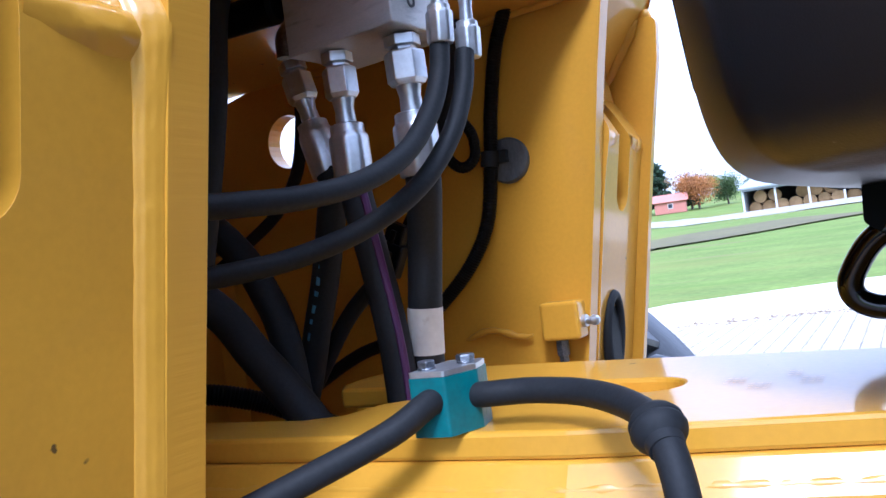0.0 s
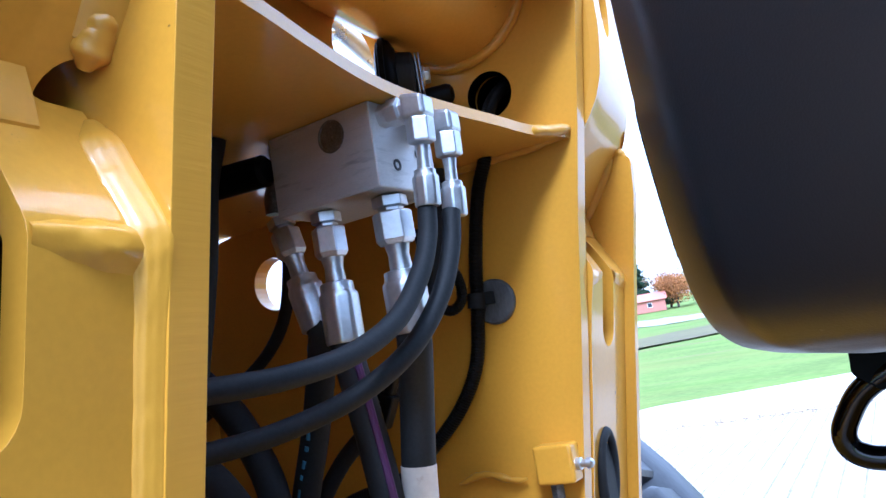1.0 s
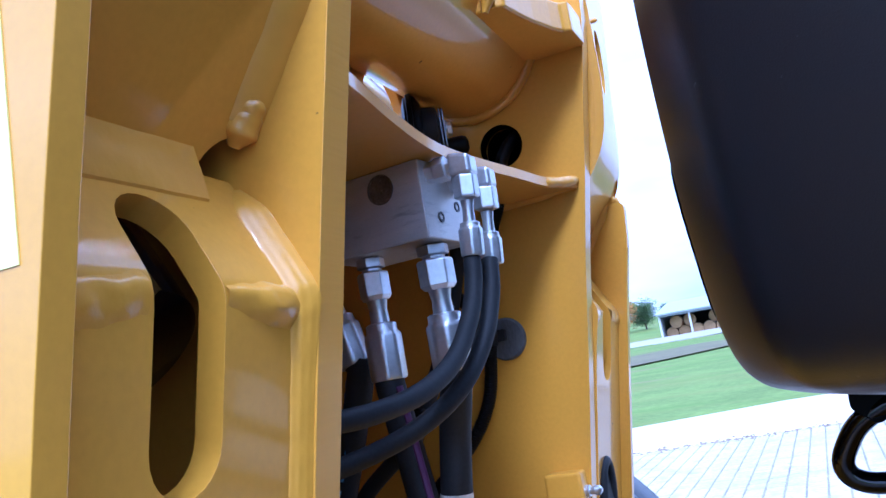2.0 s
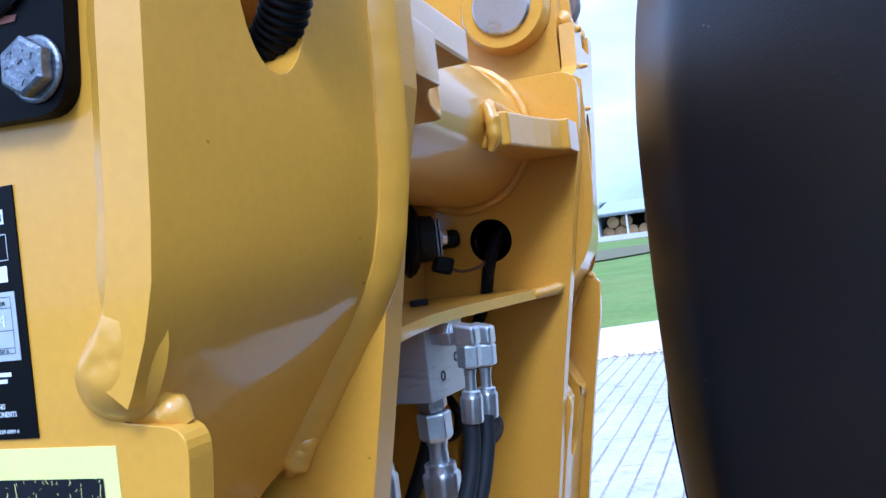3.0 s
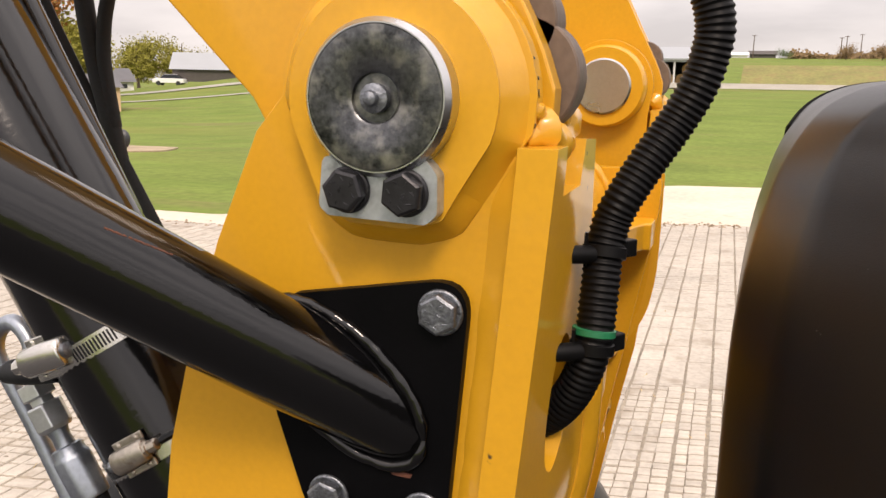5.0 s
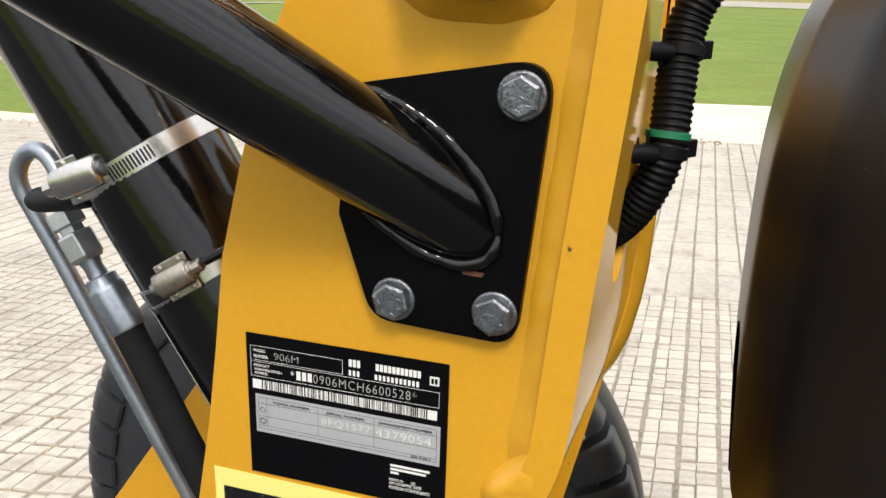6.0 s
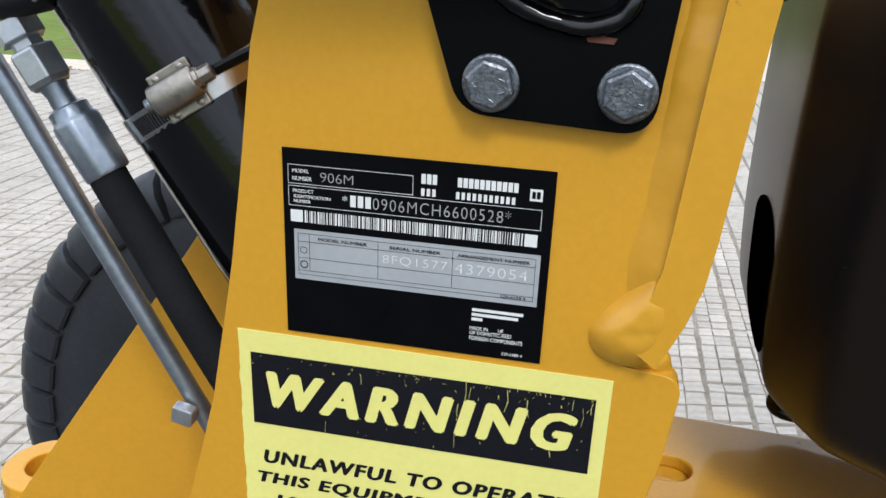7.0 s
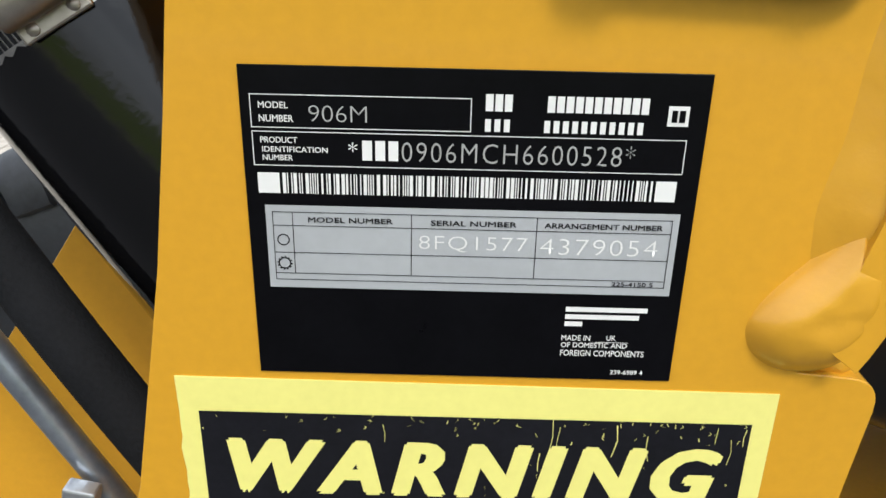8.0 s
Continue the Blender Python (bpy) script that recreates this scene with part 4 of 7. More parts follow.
def tank_mesh():
    """Rounded shell: a plan outline drawn in by a profile over the height."""
    tilt, front, near, far = radians(177), radians(232.5), 0.055, 0.031
    n, d = Vector((math.cos(tilt), math.sin(tilt))), Vector((math.sin(tilt), -math.cos(tilt)))
    a = Vector((0.2755, 0.36))
    side = [(*(a + d * s), *n) for s in (0.0, 0.04, 0.085, 0.13, 0.175, 0.225)]
    c = a + d * 0.225 - n * far
    for k in range(1, 8):
        t = tilt - radians(87) * k / 7
        side.append((c.x + far * math.cos(t), c.y + far * math.sin(t), math.cos(t), math.sin(t)))
    side += [(side[-1][0] + s, side[-1][1], 0.0, 1.0) for s in (0.15, 0.55)]
    turn = radians(196)
    c = a - n * 0.06
    face = []
    for k in range(1, 9):
        t = tilt + (turn - tilt) * k / 8
        face.append((c.x + 0.06 * math.cos(t), c.y + 0.06 * math.sin(t), math.cos(t), math.sin(t)))
    flank = radians(204)
    c = Vector(face[-1][:2]) - Vector(face[-1][2:]) * 0.46
    for k in range(1, 9):
        t = turn + (flank - turn) * k / 8
        face.append((c.x + 0.46 * math.cos(t), c.y + 0.46 * math.sin(t), math.cos(t), math.sin(t)))
    c = Vector(face[-1][:2]) - Vector(face[-1][2:]) * near
    for k in range(1, 9):
        t = flank + (front - flank) * k / 8
        face.append((c.x + near * math.cos(t), c.y + near * math.sin(t), math.cos(t), math.sin(t)))
    last, m = Vector(face[-1][:2]), Vector(face[-1][2:])
    face += [(*(last + Vector((-m.y, m.x)) * s), *m) for s in (0.04, 0.1, 0.18, 0.28, 0.42, 0.6, 0.85)]
    plan = face[::-1] + side
    prof = [(1.2665, 0.12), (1.2665, 0.062), (1.2695, 0.042), (1.274, 0.029), (1.2815, 0.02), (1.2915, 0.0142), (1.307, 0.0098), (1.328, 0.0068), (1.36, 0.004), (1.4, 0.0015), (1.47, 0), (1.53, 0), (1.59, 0.001),
            (1.635, 0.005), (1.672, 0.0105), (1.7, 0.017), (1.722, 0.0225), (1.742, 0.03), (1.758, 0.038), (1.772, 0.047), (1.784, 0.06), (1.794, 0.08), (1.8, 0.108), (1.803, 0.15), (1.804, 0.25)]
    prof = prof[:2] + [(p[0], p[1]) for p in smooth_path([(z, i, 0.0) for z, i in prof[2:]], 3)]
    TANK_PROFILE.extend(prof)
    bm = bmesh.new()
    rows = []
    for z, inset in prof:
        rows.append([bm.verts.new((x - nx * min(inset, 0.035) + max(0.0, inset - 0.035), y - ny * min(inset, 0.035), z)) for x, y, nx, ny in plan])
    for a, b in zip(rows, rows[1:]):
        for k in range(len(plan) - 1):
            bm.faces.new((a[k], a[k + 1], b[k + 1], b[k]))
    for row in (rows[0], rows[-1]):
        bm.faces.new(row)
    bm.faces.new([r[0] for r in rows] + [r[-1] for r in reversed(rows)])
    return bm


tank = thing("fuel_tank", "black moulded plastic tank with rounded edges and fine scuffs", "tank")
part("shell", tank_mesh(), tank_plastic, tank, smooth=True)
# hand-hold slot: a flat plate on the shell, shade put into its black
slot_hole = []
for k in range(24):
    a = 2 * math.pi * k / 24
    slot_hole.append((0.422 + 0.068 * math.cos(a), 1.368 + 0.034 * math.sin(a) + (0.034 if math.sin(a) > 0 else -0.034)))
slot_shade_plate = cut_across((slot_hole, 0.004, FLAT), np.linspace(1.305, 1.43, 14), lambda u, v, w: (tank_side(u) + tank_inset(v) - 0.0012 + w, u, v))
part("recess", slot_shade_plate, matte_black, tank, "hand-hold slot as a flat black plate, its shade in the colour", smooth=True)
part("hanger", plate(rounded([(0.347, 1.276), (0.385, 1.276), (0.38, 1.245), (0.36, 1.233), (0.345, 1.245)], 0.006, 4), 0.012, XZ(0.46)), satin_black, tank, "", 0.001)
step_rail = thing("step_rail", "bent black tube rail under the tank", "rail")
rail_path = smooth_path([(0.62, 0.42, 1.25), (0.45, 0.45, 1.252), (0.385, 0.462, 1.25), (0.352, 0.468, 1.237), (0.337, 0.472, 1.219), (0.333, 0.474, 1.206), (0.34, 0.475, 1.1965), (0.36, 0.474, 1.193), (0.42, 0.465, 1.196), (0.62, 0.43, 1.2)], 8)
part("tube", sweep(rail_path, 0.0075, 16), gloss_black, step_rail, smooth=True)
part("mount", lathe((0.55, 0.435, 1.18), (0, 0, 1), [(0, 0.008), (0.1, 0.008)], 12), gloss_black, step_rail, smooth=True)


# ---- hoses and fittings ----
def add_hose(name, label, path, r, mat=rubber, per=10, n=18):
    h = thing(name, label, "hose", "hydraulic hoses")
    part("tube", sweep(resample(smooth_path(path, per), 0.004), r, n), mat, h, smooth=True)
    return h


def add_ferrule(parent, top, axis, r, length, nut_af, nut_len, neck, label="zinc plated crimped ferrule", metal=zinc):
    """Crimped ferrule, neck and swivel nut along an axis that points from nut to hose."""
    o, d = Vector(top), Vector(axis).normalized()
    k = nut_len
    if nut_len:
        part("nut", lathe(o, d, [(0, nut_af * 0.5), (nut_len * 0.06, nut_af * 0.56), (nut_len * 0.85, nut_af * 0.56), (nut_len, nut_af * 0.46)], 6, None, 0.35), zinc, parent, "zinc plated hexagon nut", 0.0008)
    part("neck", lathe(o + d * k, d, [(0, r * 0.6), (neck * 0.4, r * 0.5), (neck, r * 0.55)], 20), metal, parent, "", smooth=True)
    k += neck
    bm = bmesh.new()
    n = 32
    prof = [(0, r * 0.72), (0.001, r * 0.86), (length * 0.16, r * 0.88), (length * 0.2, r * 1.02), (length * 0.26, r * 1.05), (length * 0.94, r * 1.03), (length * 0.985, r * 1.0), (length, r * 0.92)]
    lathe(o + d * k, d, prof, n, bm)
    for i, v in enumerate(bm.verts):
        ring, a = divmod(i, n)
        if 3 <= ring <= 6:
            c = o + d * k + d * ((v.co - o - d * k).dot(d))
            v.co = c + (v.co - c) * (0.92, 0.955, 1.0, 0.955)[a % 4]
    part("ferrule", bm, metal, parent, label, smooth=True)


manifold = thing("manifold_block", "machined aluminium hydraulic manifold block under the shelf", "hydraulic manifold")
rot = pose(0.055, 0.41, 0, 0, 0, -5)
blk = box(-0.0475, 0.0475, -0.035, 0.035, 1.4115, 1.4715)
for v in blk.verts:
    v.co = rot @ v.co
part("block", blk, aluminium, manifold, "", 0.0012)
face_n = Vector((math.sin(radians(-5)), -math.cos(radians(-5)), 0))
pc = rot @ Vector((0.012, -0.035, 1.4565))
part("plug", lathe(pc, face_n, [(-0.004, 0.0118), (0.0006, 0.0118), (0.0006, 0.0105), (0.0002, 0.0102), (0.0003, 0.0004)], 32), dull_zinc, manifold, "flush round plug", smooth=True)
for x, y, z in ((0.0475, -0.012, 1.429), (0.0475, 0.016, 1.44)):
    p = rot @ Vector((x, y, z))
    part("port", lathe(p, rot.to_3x3() @ Vector((1, 0, 0)), [(-0.003, 0.0042), (0.0006, 0.0042), (0.0006, 0.0025), (-0.001, 0.002)], 20), black_bolt, manifold, "small dark port", smooth=True)

# elbows on the block's side with their two thin hoses
hose_a = add_hose("hydraulic_hose", "thin black hydraulic hose curving from the front elbow", [(0.1235, 0.385, 1.392), (0.1235, 0.379, 1.372), (0.1225, 0.364, 1.348), (0.119, 0.335, 1.321), (0.112, 0.297, 1.304), (0.1, 0.258, 1.2965), (0.086, 0.225, 1.295), (0.06, 0.19, 1.2955), (0.02, 0.17, 1.297)], 0.0066)
hose_b = add_hose("hydraulic_hose", "thin black hydraulic hose curving from the rear elbow", [(0.1265, 0.413, 1.392), (0.1265, 0.404, 1.366), (0.1225, 0.386, 1.334), (0.1115, 0.358, 1.303), (0.089, 0.329, 1.281), (0.06, 0.297, 1.268), (0.035, 0.26, 1.2625), (0.0, 0.22, 1.2615), (-0.05, 0.19, 1.262)], 0.0066)
for h, x, y, z0 in ((hose_a, 0.1285, 0.385, 1.462), (hose_b, 0.1295, 0.4205, 1.458)):
    add_ferrule(h, (x - 0.0012, y, z0 - 0.028), (-0.06, 0, -1), 0.0085, 0.025, 0.0175, 0.0, 0.016)
    part("nut", lathe((x, y, z0 - 0.009), (-0.04, 0, -1), [(0, 0.0085), (0.001, 0.0098), (0.0165, 0.0098), (0.0175, 0.0085)], 6, None, 0.3), zinc, h, "zinc plated hexagon nut", 0.0007)
    elbow = box(x - 0.009, x + 0.0085, y - 0.0085, y + 0.0085, z0 - 0.01, z0 + 0.009)
    for v in elbow.verts:
        if v.co.z > z0 and v.co.x > x:
            v.co.z -= 0.004
    part("elbow", elbow, zinc, h, "forged zinc plated elbow", 0.0028, seg=3)
    part("neck", lathe((x - 0.008, y, z0), (-1, 0.0, 0), [(0, 0.0068), (0.004, 0.0068), (0.0045, 0.0098), (0.0135, 0.0098), (0.0145, 0.0085), (0.022, 0.0085)], 6, None, 0.2), zinc, h, "zinc plated hexagon nut", 0.0006)

# three hoses hanging from the block's underside
drop = [("black hydraulic hose with pale blue print and angled fitting", (-0.035, 0.43, 1.425), (0.26, 0.0, -1), [(-0.018, 0.43, 1.352), (-0.026, 0.44, 1.31), (-0.04, 0.448, 1.262), (-0.06, 0.452, 1.215), (-0.085, 0.455, 1.155), (-0.12, 0.455, 1.1)], 0.0116, 0.0225, 0.023),
        ("grey hydraulic hose with a purple stripe", (0.0345, 0.3955, 1.4105), (0.02, 0.0, -1), [(0.0365, 0.396, 1.33), (0.0385, 0.398, 1.29), (0.044, 0.4, 1.244), (0.051, 0.398, 1.197), (0.054, 0.395, 1.15), (0.055, 0.393, 1.1)], 0.0116, 0.0225, 0.0225),
        ("thick grey hydraulic hose with a white label", (0.0865, 0.4005, 1.4105), (0.0, 0.04, -1), [(0.0845, 0.405, 1.335), (0.079, 0.416, 1.3), (0.0715, 0.42, 1.265), (0.0655, 0.42, 1.225), (0.062, 0.42, 1.195), (0.0615, 0.42, 1.13)], 0.0124, 0.0255, 0.0235)]
dropped = []
for label, top, axis, path, r, af, nl in drop:
    d = Vector(axis).normalized()
    t = Vector(top)
    end_at = t + d * (0.0105 + nl + 0.018 + 0.04)
    h = add_hose("hydraulic_hose", label, [end_at, end_at + d * 0.012] + [p for p in path if p[2] < end_at.z - 0.03], r)
    part("adapter", lathe(t, d, [(0, af * 0.5), (0.0075, af * 0.5), (0.008, af * 0.36), (0.0105, af * 0.36)], 6, None, 0.1), zinc, h, "zinc plated adapter", 0.0006)
    add_ferrule(h, t + d * 0.0105, d, r * 1.2, 0.044, af, nl, 0.018)
    dropped.append(h)
part("elbow", sweep(smooth_path([(0.005, 0.43, 1.452), (-0.02, 0.43, 1.453), (-0.036, 0.43, 1.447), (-0.038, 0.43, 1.43)], 6), 0.0085, 14), dull_zinc, dropped[0], "angled steel elbow", smooth=True)
# stripes and print on them
pp = resample(smooth_path([(0.0365, 0.3955, 1.314)] + drop[1][3][2:], 10), 0.004)[1:45]
part("stripe", sweep([p + Vector((0.0092, -0.0062, 0.0)) for p in pp], 0.003, 8), hose_print_purple, dropped[1], "purple layline stripe", smooth=True)
pp = resample(smooth_path([(-0.0115, 0.43, 1.334)] + drop[0][3][1:], 10), 0.004)
for i in range(4, 36, 3):
    d = (pp[i + 1] - pp[i]).normalized()
    part("print_bar", sweep([pp[i] + Vector((0.001, -0.0101, 0)), pp[i] + d * (0.004 if i % 2 else 0.0065) + Vector((0.001, -0.0101, 0))], 0.002, 6), hose_print_blue, dropped[0], "pale blue print")
lab = [Vector((0.0652, 0.42, 1.224)), Vector((0.0633, 0.42, 1.206)), Vector((0.062, 0.42, 1.191))]
part("label", sweep(resample(lab, 0.003), 0.0128, 24), paper_white, dropped[2], "grubby white wrap label", smooth=True)

# heavy hoses down at the inner side
add_hose("hydraulic_hose", "heavy grey hydraulic hose running down beside the tower", [(-0.2, 0.27, 1.36), (-0.11, 0.31, 1.29), (-0.059, 0.34, 1.243), (-0.026, 0.342, 1.207), (0.0, 0.345, 1.176), (0.03, 0.35, 1.13), (0.05, 0.355, 1.06)], 0.0128)
add_hose("hydraulic_hose", "heavy grey hydraulic hose lying behind the others", [(-0.22, 0.36, 1.39), (-0.155, 0.4, 1.336), (-0.112, 0.42, 1.289), (-0.088, 0.425, 1.248), (-0.074, 0.428, 1.2), (-0.068, 0.43, 1.1)], 0.0125)
low_path = [(-0.075, 0.3, 1.22), (-0.06, 0.3, 1.18), (-0.05, 0.3, 1.12), (-0.05, 0.3, 1.05)]
low_hose = add_hose("hydraulic_hose", "purple striped hose end low beside the tower", low_path, 0.011)
part("stripe", sweep([p + Vector((0.0078, -0.0068, 0.0)) for p in resample(smooth_path(low_path, 10), 0.004)[1:]], 0.0024, 8), hose_print_purple, low_hose, "purple layline stripe", smooth=True)
add_hose("wiring_loom", "thin black cable behind the hoses", [(-0.3, 0.55, 1.26), (-0.227, 0.55, 1.295), (-0.175, 0.55, 1.324), (-0.144, 0.55, 1.358), (-0.122, 0.54, 1.4), (-0.1, 0.52, 1.45)], 0.0062)
add_hose("wiring_loom", "thin black cable crossing low behind the hoses", [(-0.16, 0.5, 1.1), (-0.11, 0.5, 1.16), (-0.063, 0.5, 1.218), (-0.012, 0.5, 1.258), (0.006, 0.51, 1.288), (0.02, 0.55, 1.35), (0.035, 0.57, 1.42), (0.04, 0.57, 1.47)], 0.0075)
for p, s in (((-0.006, 0.492, 1.262), 0.011), ((0.0, 0.494, 1.28), 0.009)):
    c = thing("cable_connector", "black plastic cable connector on a loom", "connector")
    cb = box(-s, s, -s * 0.6, s * 0.6, -s * 1.3, s * 1.3)
    for v in cb.verts:
        v.co = pose(*p, 0, 28, 0) @ v.co
    part("body", cb, conduit_plastic, c, "", 0.002)
    cl = box(-s * 0.3, s * 0.3, -s * 0.85, -s * 0.55, -s * 0.9, s * 0.7)
    for v in cl.verts:
        v.co = pose(*p, 0, 28, 0) @ v.co
    part("latch", cl, conduit_plastic, c, "", 0.001)


def add_conduit(label, path, r, pitch, mat=conduit_plastic, depth=0.1, n=16, name="cable_conduit"):
    """Ribbed split conduit along a path."""
    h = thing(name, label, "conduit", "ribbed conduits")
    ps = resample(smooth_path(path, 12), pitch / 6)
    part("sleeve", sweep(ps, lambda i: r * (1, 0.995, 1 - 0.55 * depth, 1 - depth, 1 - depth, 1 - 0.55 * depth)[i % 6], n), mat, h, "ribbed black sleeve", smooth=True)
    part("slit", sweep([p + Vector((0, r * 0.93, 0)) for p in ps[::6]], r * 0.08, 6), mat, h, "lengthwise slit")
    return h


add_conduit("thin ribbed black conduit down the far plate", [(0.1, 0.66, 1.56), (0.092, 0.62, 1.535), (0.086, 0.6, 1.508), (0.078, 0.6, 1.475), (0.062, 0.603, 1.44), (0.0495, 0.603, 1.385), (0.042, 0.603, 1.334), (0.032, 0.602, 1.285), (0.01, 0.6, 1.248), (-0.022, 0.597, 1.217), (-0.06, 0.59, 1.189), (-0.12, 0.58, 1.172), (-0.2, 0.57, 1.13)], 0.0068, 0.0026, n=12)
add_conduit("short loop of thin ribbed conduit", [(0.025, 0.57, 1.47), (0.02, 0.575, 1.42), (0.028, 0.58, 1.385), (0.039, 0.58, 1.365), (0.039, 0.58, 1.345), (0.026, 0.58, 1.337), (0.012, 0.58, 1.349), (0.005, 0.585, 1.38), (0.0, 0.59, 1.42)], 0.0052, 0.0024, n=12)
add_conduit("ribbed conduit low in the frame", [(-0.2, 0.36, 1.16), (-0.14, 0.38, 1.175), (-0.1, 0.42, 1.16), (-0.06, 0.46, 1.13), (0.0, 0.5, 1.09)], 0.009, 0.003, n=12)
strap = thing("cable_tie", "black tie holding thin conduit to the far plate", "cable tie")
part("band", lathe((0.0435, 0.603, 1.35), (-0.15, 0, -1), [(0, 0.0085), (0.014, 0.0085)], 16), rubber, strap, smooth=True)
part("anchor", box(0.044, 0.058, 0.605, 0.6145, 1.338, 1.35), rubber, strap, "", 0.001)

# the thick ribbed conduit along the tower, with its ties
add_conduit("thick ribbed black conduit rising along the tower", [(0.12, 0.085, 1.592), (0.152, 0.08, 1.603), (0.174, 0.073, 1.614), (0.19, 0.063, 1.634), (0.1995, 0.06, 1.66), (0.201, 0.067, 1.686), (0.2015, 0.0735, 1.708), (0.204, 0.078, 1.724), (0.2095, 0.08, 1.737), (0.2195, 0.086, 1.755), (0.2305, 0.092, 1.773), (0.239, 0.094, 1.789), (0.244, 0.095, 1.804), (0.246, 0.095, 1.822),
                                                                                 (0.24, 0.095, 1.842), (0.226, 0.095, 1.861), (0.206, 0.092, 1.877), (0.165, 0.085, 1.9), (0.12, 0.08, 1.94), (0.05, 0.075, 2.02), (-0.05, 0.07, 2.15)], 0.0101, 0.0034, depth=0.085, n=20)
for p, d, mat, label in (((0.2015, 0.0742, 1.7095), (0.04, 0.25, 1), conduit_plastic, "black cable tie with a stand-off head"), ((0.1997, 0.0608, 1.6625), (0.05, 0.12, 1), conduit_plastic, "black cable tie with a stand-off head")):
    o, d = Vector(p), Vector(d).normalized()
    tie = thing("cable_tie", label, "cable tie", "conduit ties")
    part("band", lathe(o - d * 0.004, d, [(0, 0.0107), (0.0005, 0.0114), (0.0058, 0.0114), (0.0063, 0.0107)], 28), mat, tie, smooth=True)
    part("stand_off", lathe(o + Vector((-0.005, -0.008, -0.001)), (-0.72, -0.62, 0.05), [(0, 0.0048), (0.017, 0.0046), (0.0183, 0.0038), (0.0183, 0.003), (0.012, 0.0028)], 20), mat, tie, "round stand-off", smooth=True)
    head_box = box(-0.005, 0.006, -0.005, 0.005, -0.0045, 0.0045)
    for v in head_box.verts:
        v.co = pose(*(o + Vector((0.0078, 0.0115, 0.0))), 0, 0, 55) @ v.co
    part("head", head_box, mat, tie, "", 0.0008)
    part("tail", box(o.x - 0.009, o.x - 0.0075, o.y - 0.01, o.y - 0.0065, o.z - 0.007, o.z + 0.01), mat, tie)
green = thing("cable_tie", "green band round the thick conduit", "cable tie", "conduit ties")
part("band", lathe((0.2001, 0.0614, 1.668), (0.05, 0.14, 1), [(0, 0.0105), (0.0004, 0.0111), (0.0034, 0.0111), (0.0038, 0.0105)], 28), green_tie, green, smooth=True)

# horn with its bracket above the shelf
horn_at, horn_d = Vector((0.037, 0.5225, 1.5435)), Vector((0.9, 0.44, -0.04)).normalized()
signal = thing("vehicle_horn", "round black horn on a steel bracket above the shelf", "horn")
part("diaphragm", lathe(horn_at, horn_d, [(-0.013, 0.026), (-0.011, 0.0335), (-0.009, 0.0345), (-0.0085, 0.0368), (-0.004, 0.0374), (-0.0035, 0.0355), (0.0, 0.034), (0.0045, 0.027), (0.0055, 0.02)], 40), satin_black, signal, "flat round horn disc", smooth=True)
part("housing", lathe(horn_at, horn_d, [(0.004, 0.0225), (0.006, 0.0232), (0.018, 0.0222), (0.0195, 0.0195), (0.021, 0.012)], 28), rubber, signal, "dull black housing", smooth=True)
side = horn_d.cross(Vector((0, 0, 1))).normalized()
for off, thick in ((0.0216, 0.0016), (0.0246, 0.0016)):
    part("bracket", plate(rounded([(-0.011, -0.019), (0.011, -0.019), (0.011, 0.019), (-0.011, 0.019)], 0.003, 3), thick, lambda u, v, w: tuple(horn_at + horn_d * (off + w) + side * u + Vector((0, 0, v)))), dull_zinc, signal, "thin steel bracket leaf", 0.0003)
add_bolt(signal, tuple(horn_at + horn_d * 0.0264), tuple(horn_d), 0.013, 0.0065, zinc, 0.009)
port_box = box(-0.007, 0.007, -0.006, 0.006, -0.007, 0.007)
for v in port_box.verts:
    v.co = pose(*(horn_at + horn_d * 0.01 - side * 0.021 + Vector((0, 0, 0.004))), 0, 0, 37) @ v.co
part("terminal", port_box, matte_black, signal, "square terminal", 0.001)
plug_box = box(-0.01, 0.01, -0.008, 0.008, -0.009, 0.008)
for v in plug_box.verts:
    v.co = pose(0.0524, 0.5546, 1.516, 0, 18, 30) @ v.co
part("connector", plug_box, conduit_plastic, signal, "black plug", 0.003)
part("lead", sweep(smooth_path([(0.0575, 0.5575, 1.512), (0.066, 0.572, 1.507), (0.077, 0.59, 1.509), (0.086, 0.6, 1.514)], 6), 0.0017, 8), material("brown_lead_wire", (0.12, 0.05, 0.025), 0.5, bump=0.0), signal, "thin brown lead", smooth=True)
stopper = thing("sensor_plug", "round ended black sensor beside the opening", "sensor")
part("body", lathe((0.012, 0.58, 1.5405), (0.93, 0.3, 0.03), [(0, 0.0075), (0.02, 0.0078), (0.0205, 0.0098), (0.044, 0.0098), (0.048, 0.0082), (0.05, 0.0045)], 24), conduit_plastic, stopper, smooth=True)
clip_box = box(-0.008, 0.008, -0.005, 0.005, 0.0, 0.006)
for v in clip_box.verts:
    v.co = pose(0.052, 0.481, 1.4811, 0, 0, 30) @ v.co
clip_thing = thing("cable_clip", "small black clip lying on the shelf", "clip")
part("body", clip_box, conduit_plastic, clip_thing, "", 0.0012)
rod = thing("cylinder_rod", "bright chrome rod in front of the round opening", "cylinder rod")
part("rod", lathe((-0.085, 0.6325, 1.6775), (0.5, 0.45, -0.75), [(0, 0.012), (0.001, 0.013), (0.213, 0.013)], 36), bare_steel, rod, smooth=True)
part("eye", lathe((-0.092, 0.632, 1.684), (0.67, -0.74, 0), [(-0.012, 0.02), (-0.01, 0.022), (0.01, 0.022), (0.012, 0.02)], 32), bare_steel, rod, "round rod eye", smooth=True)
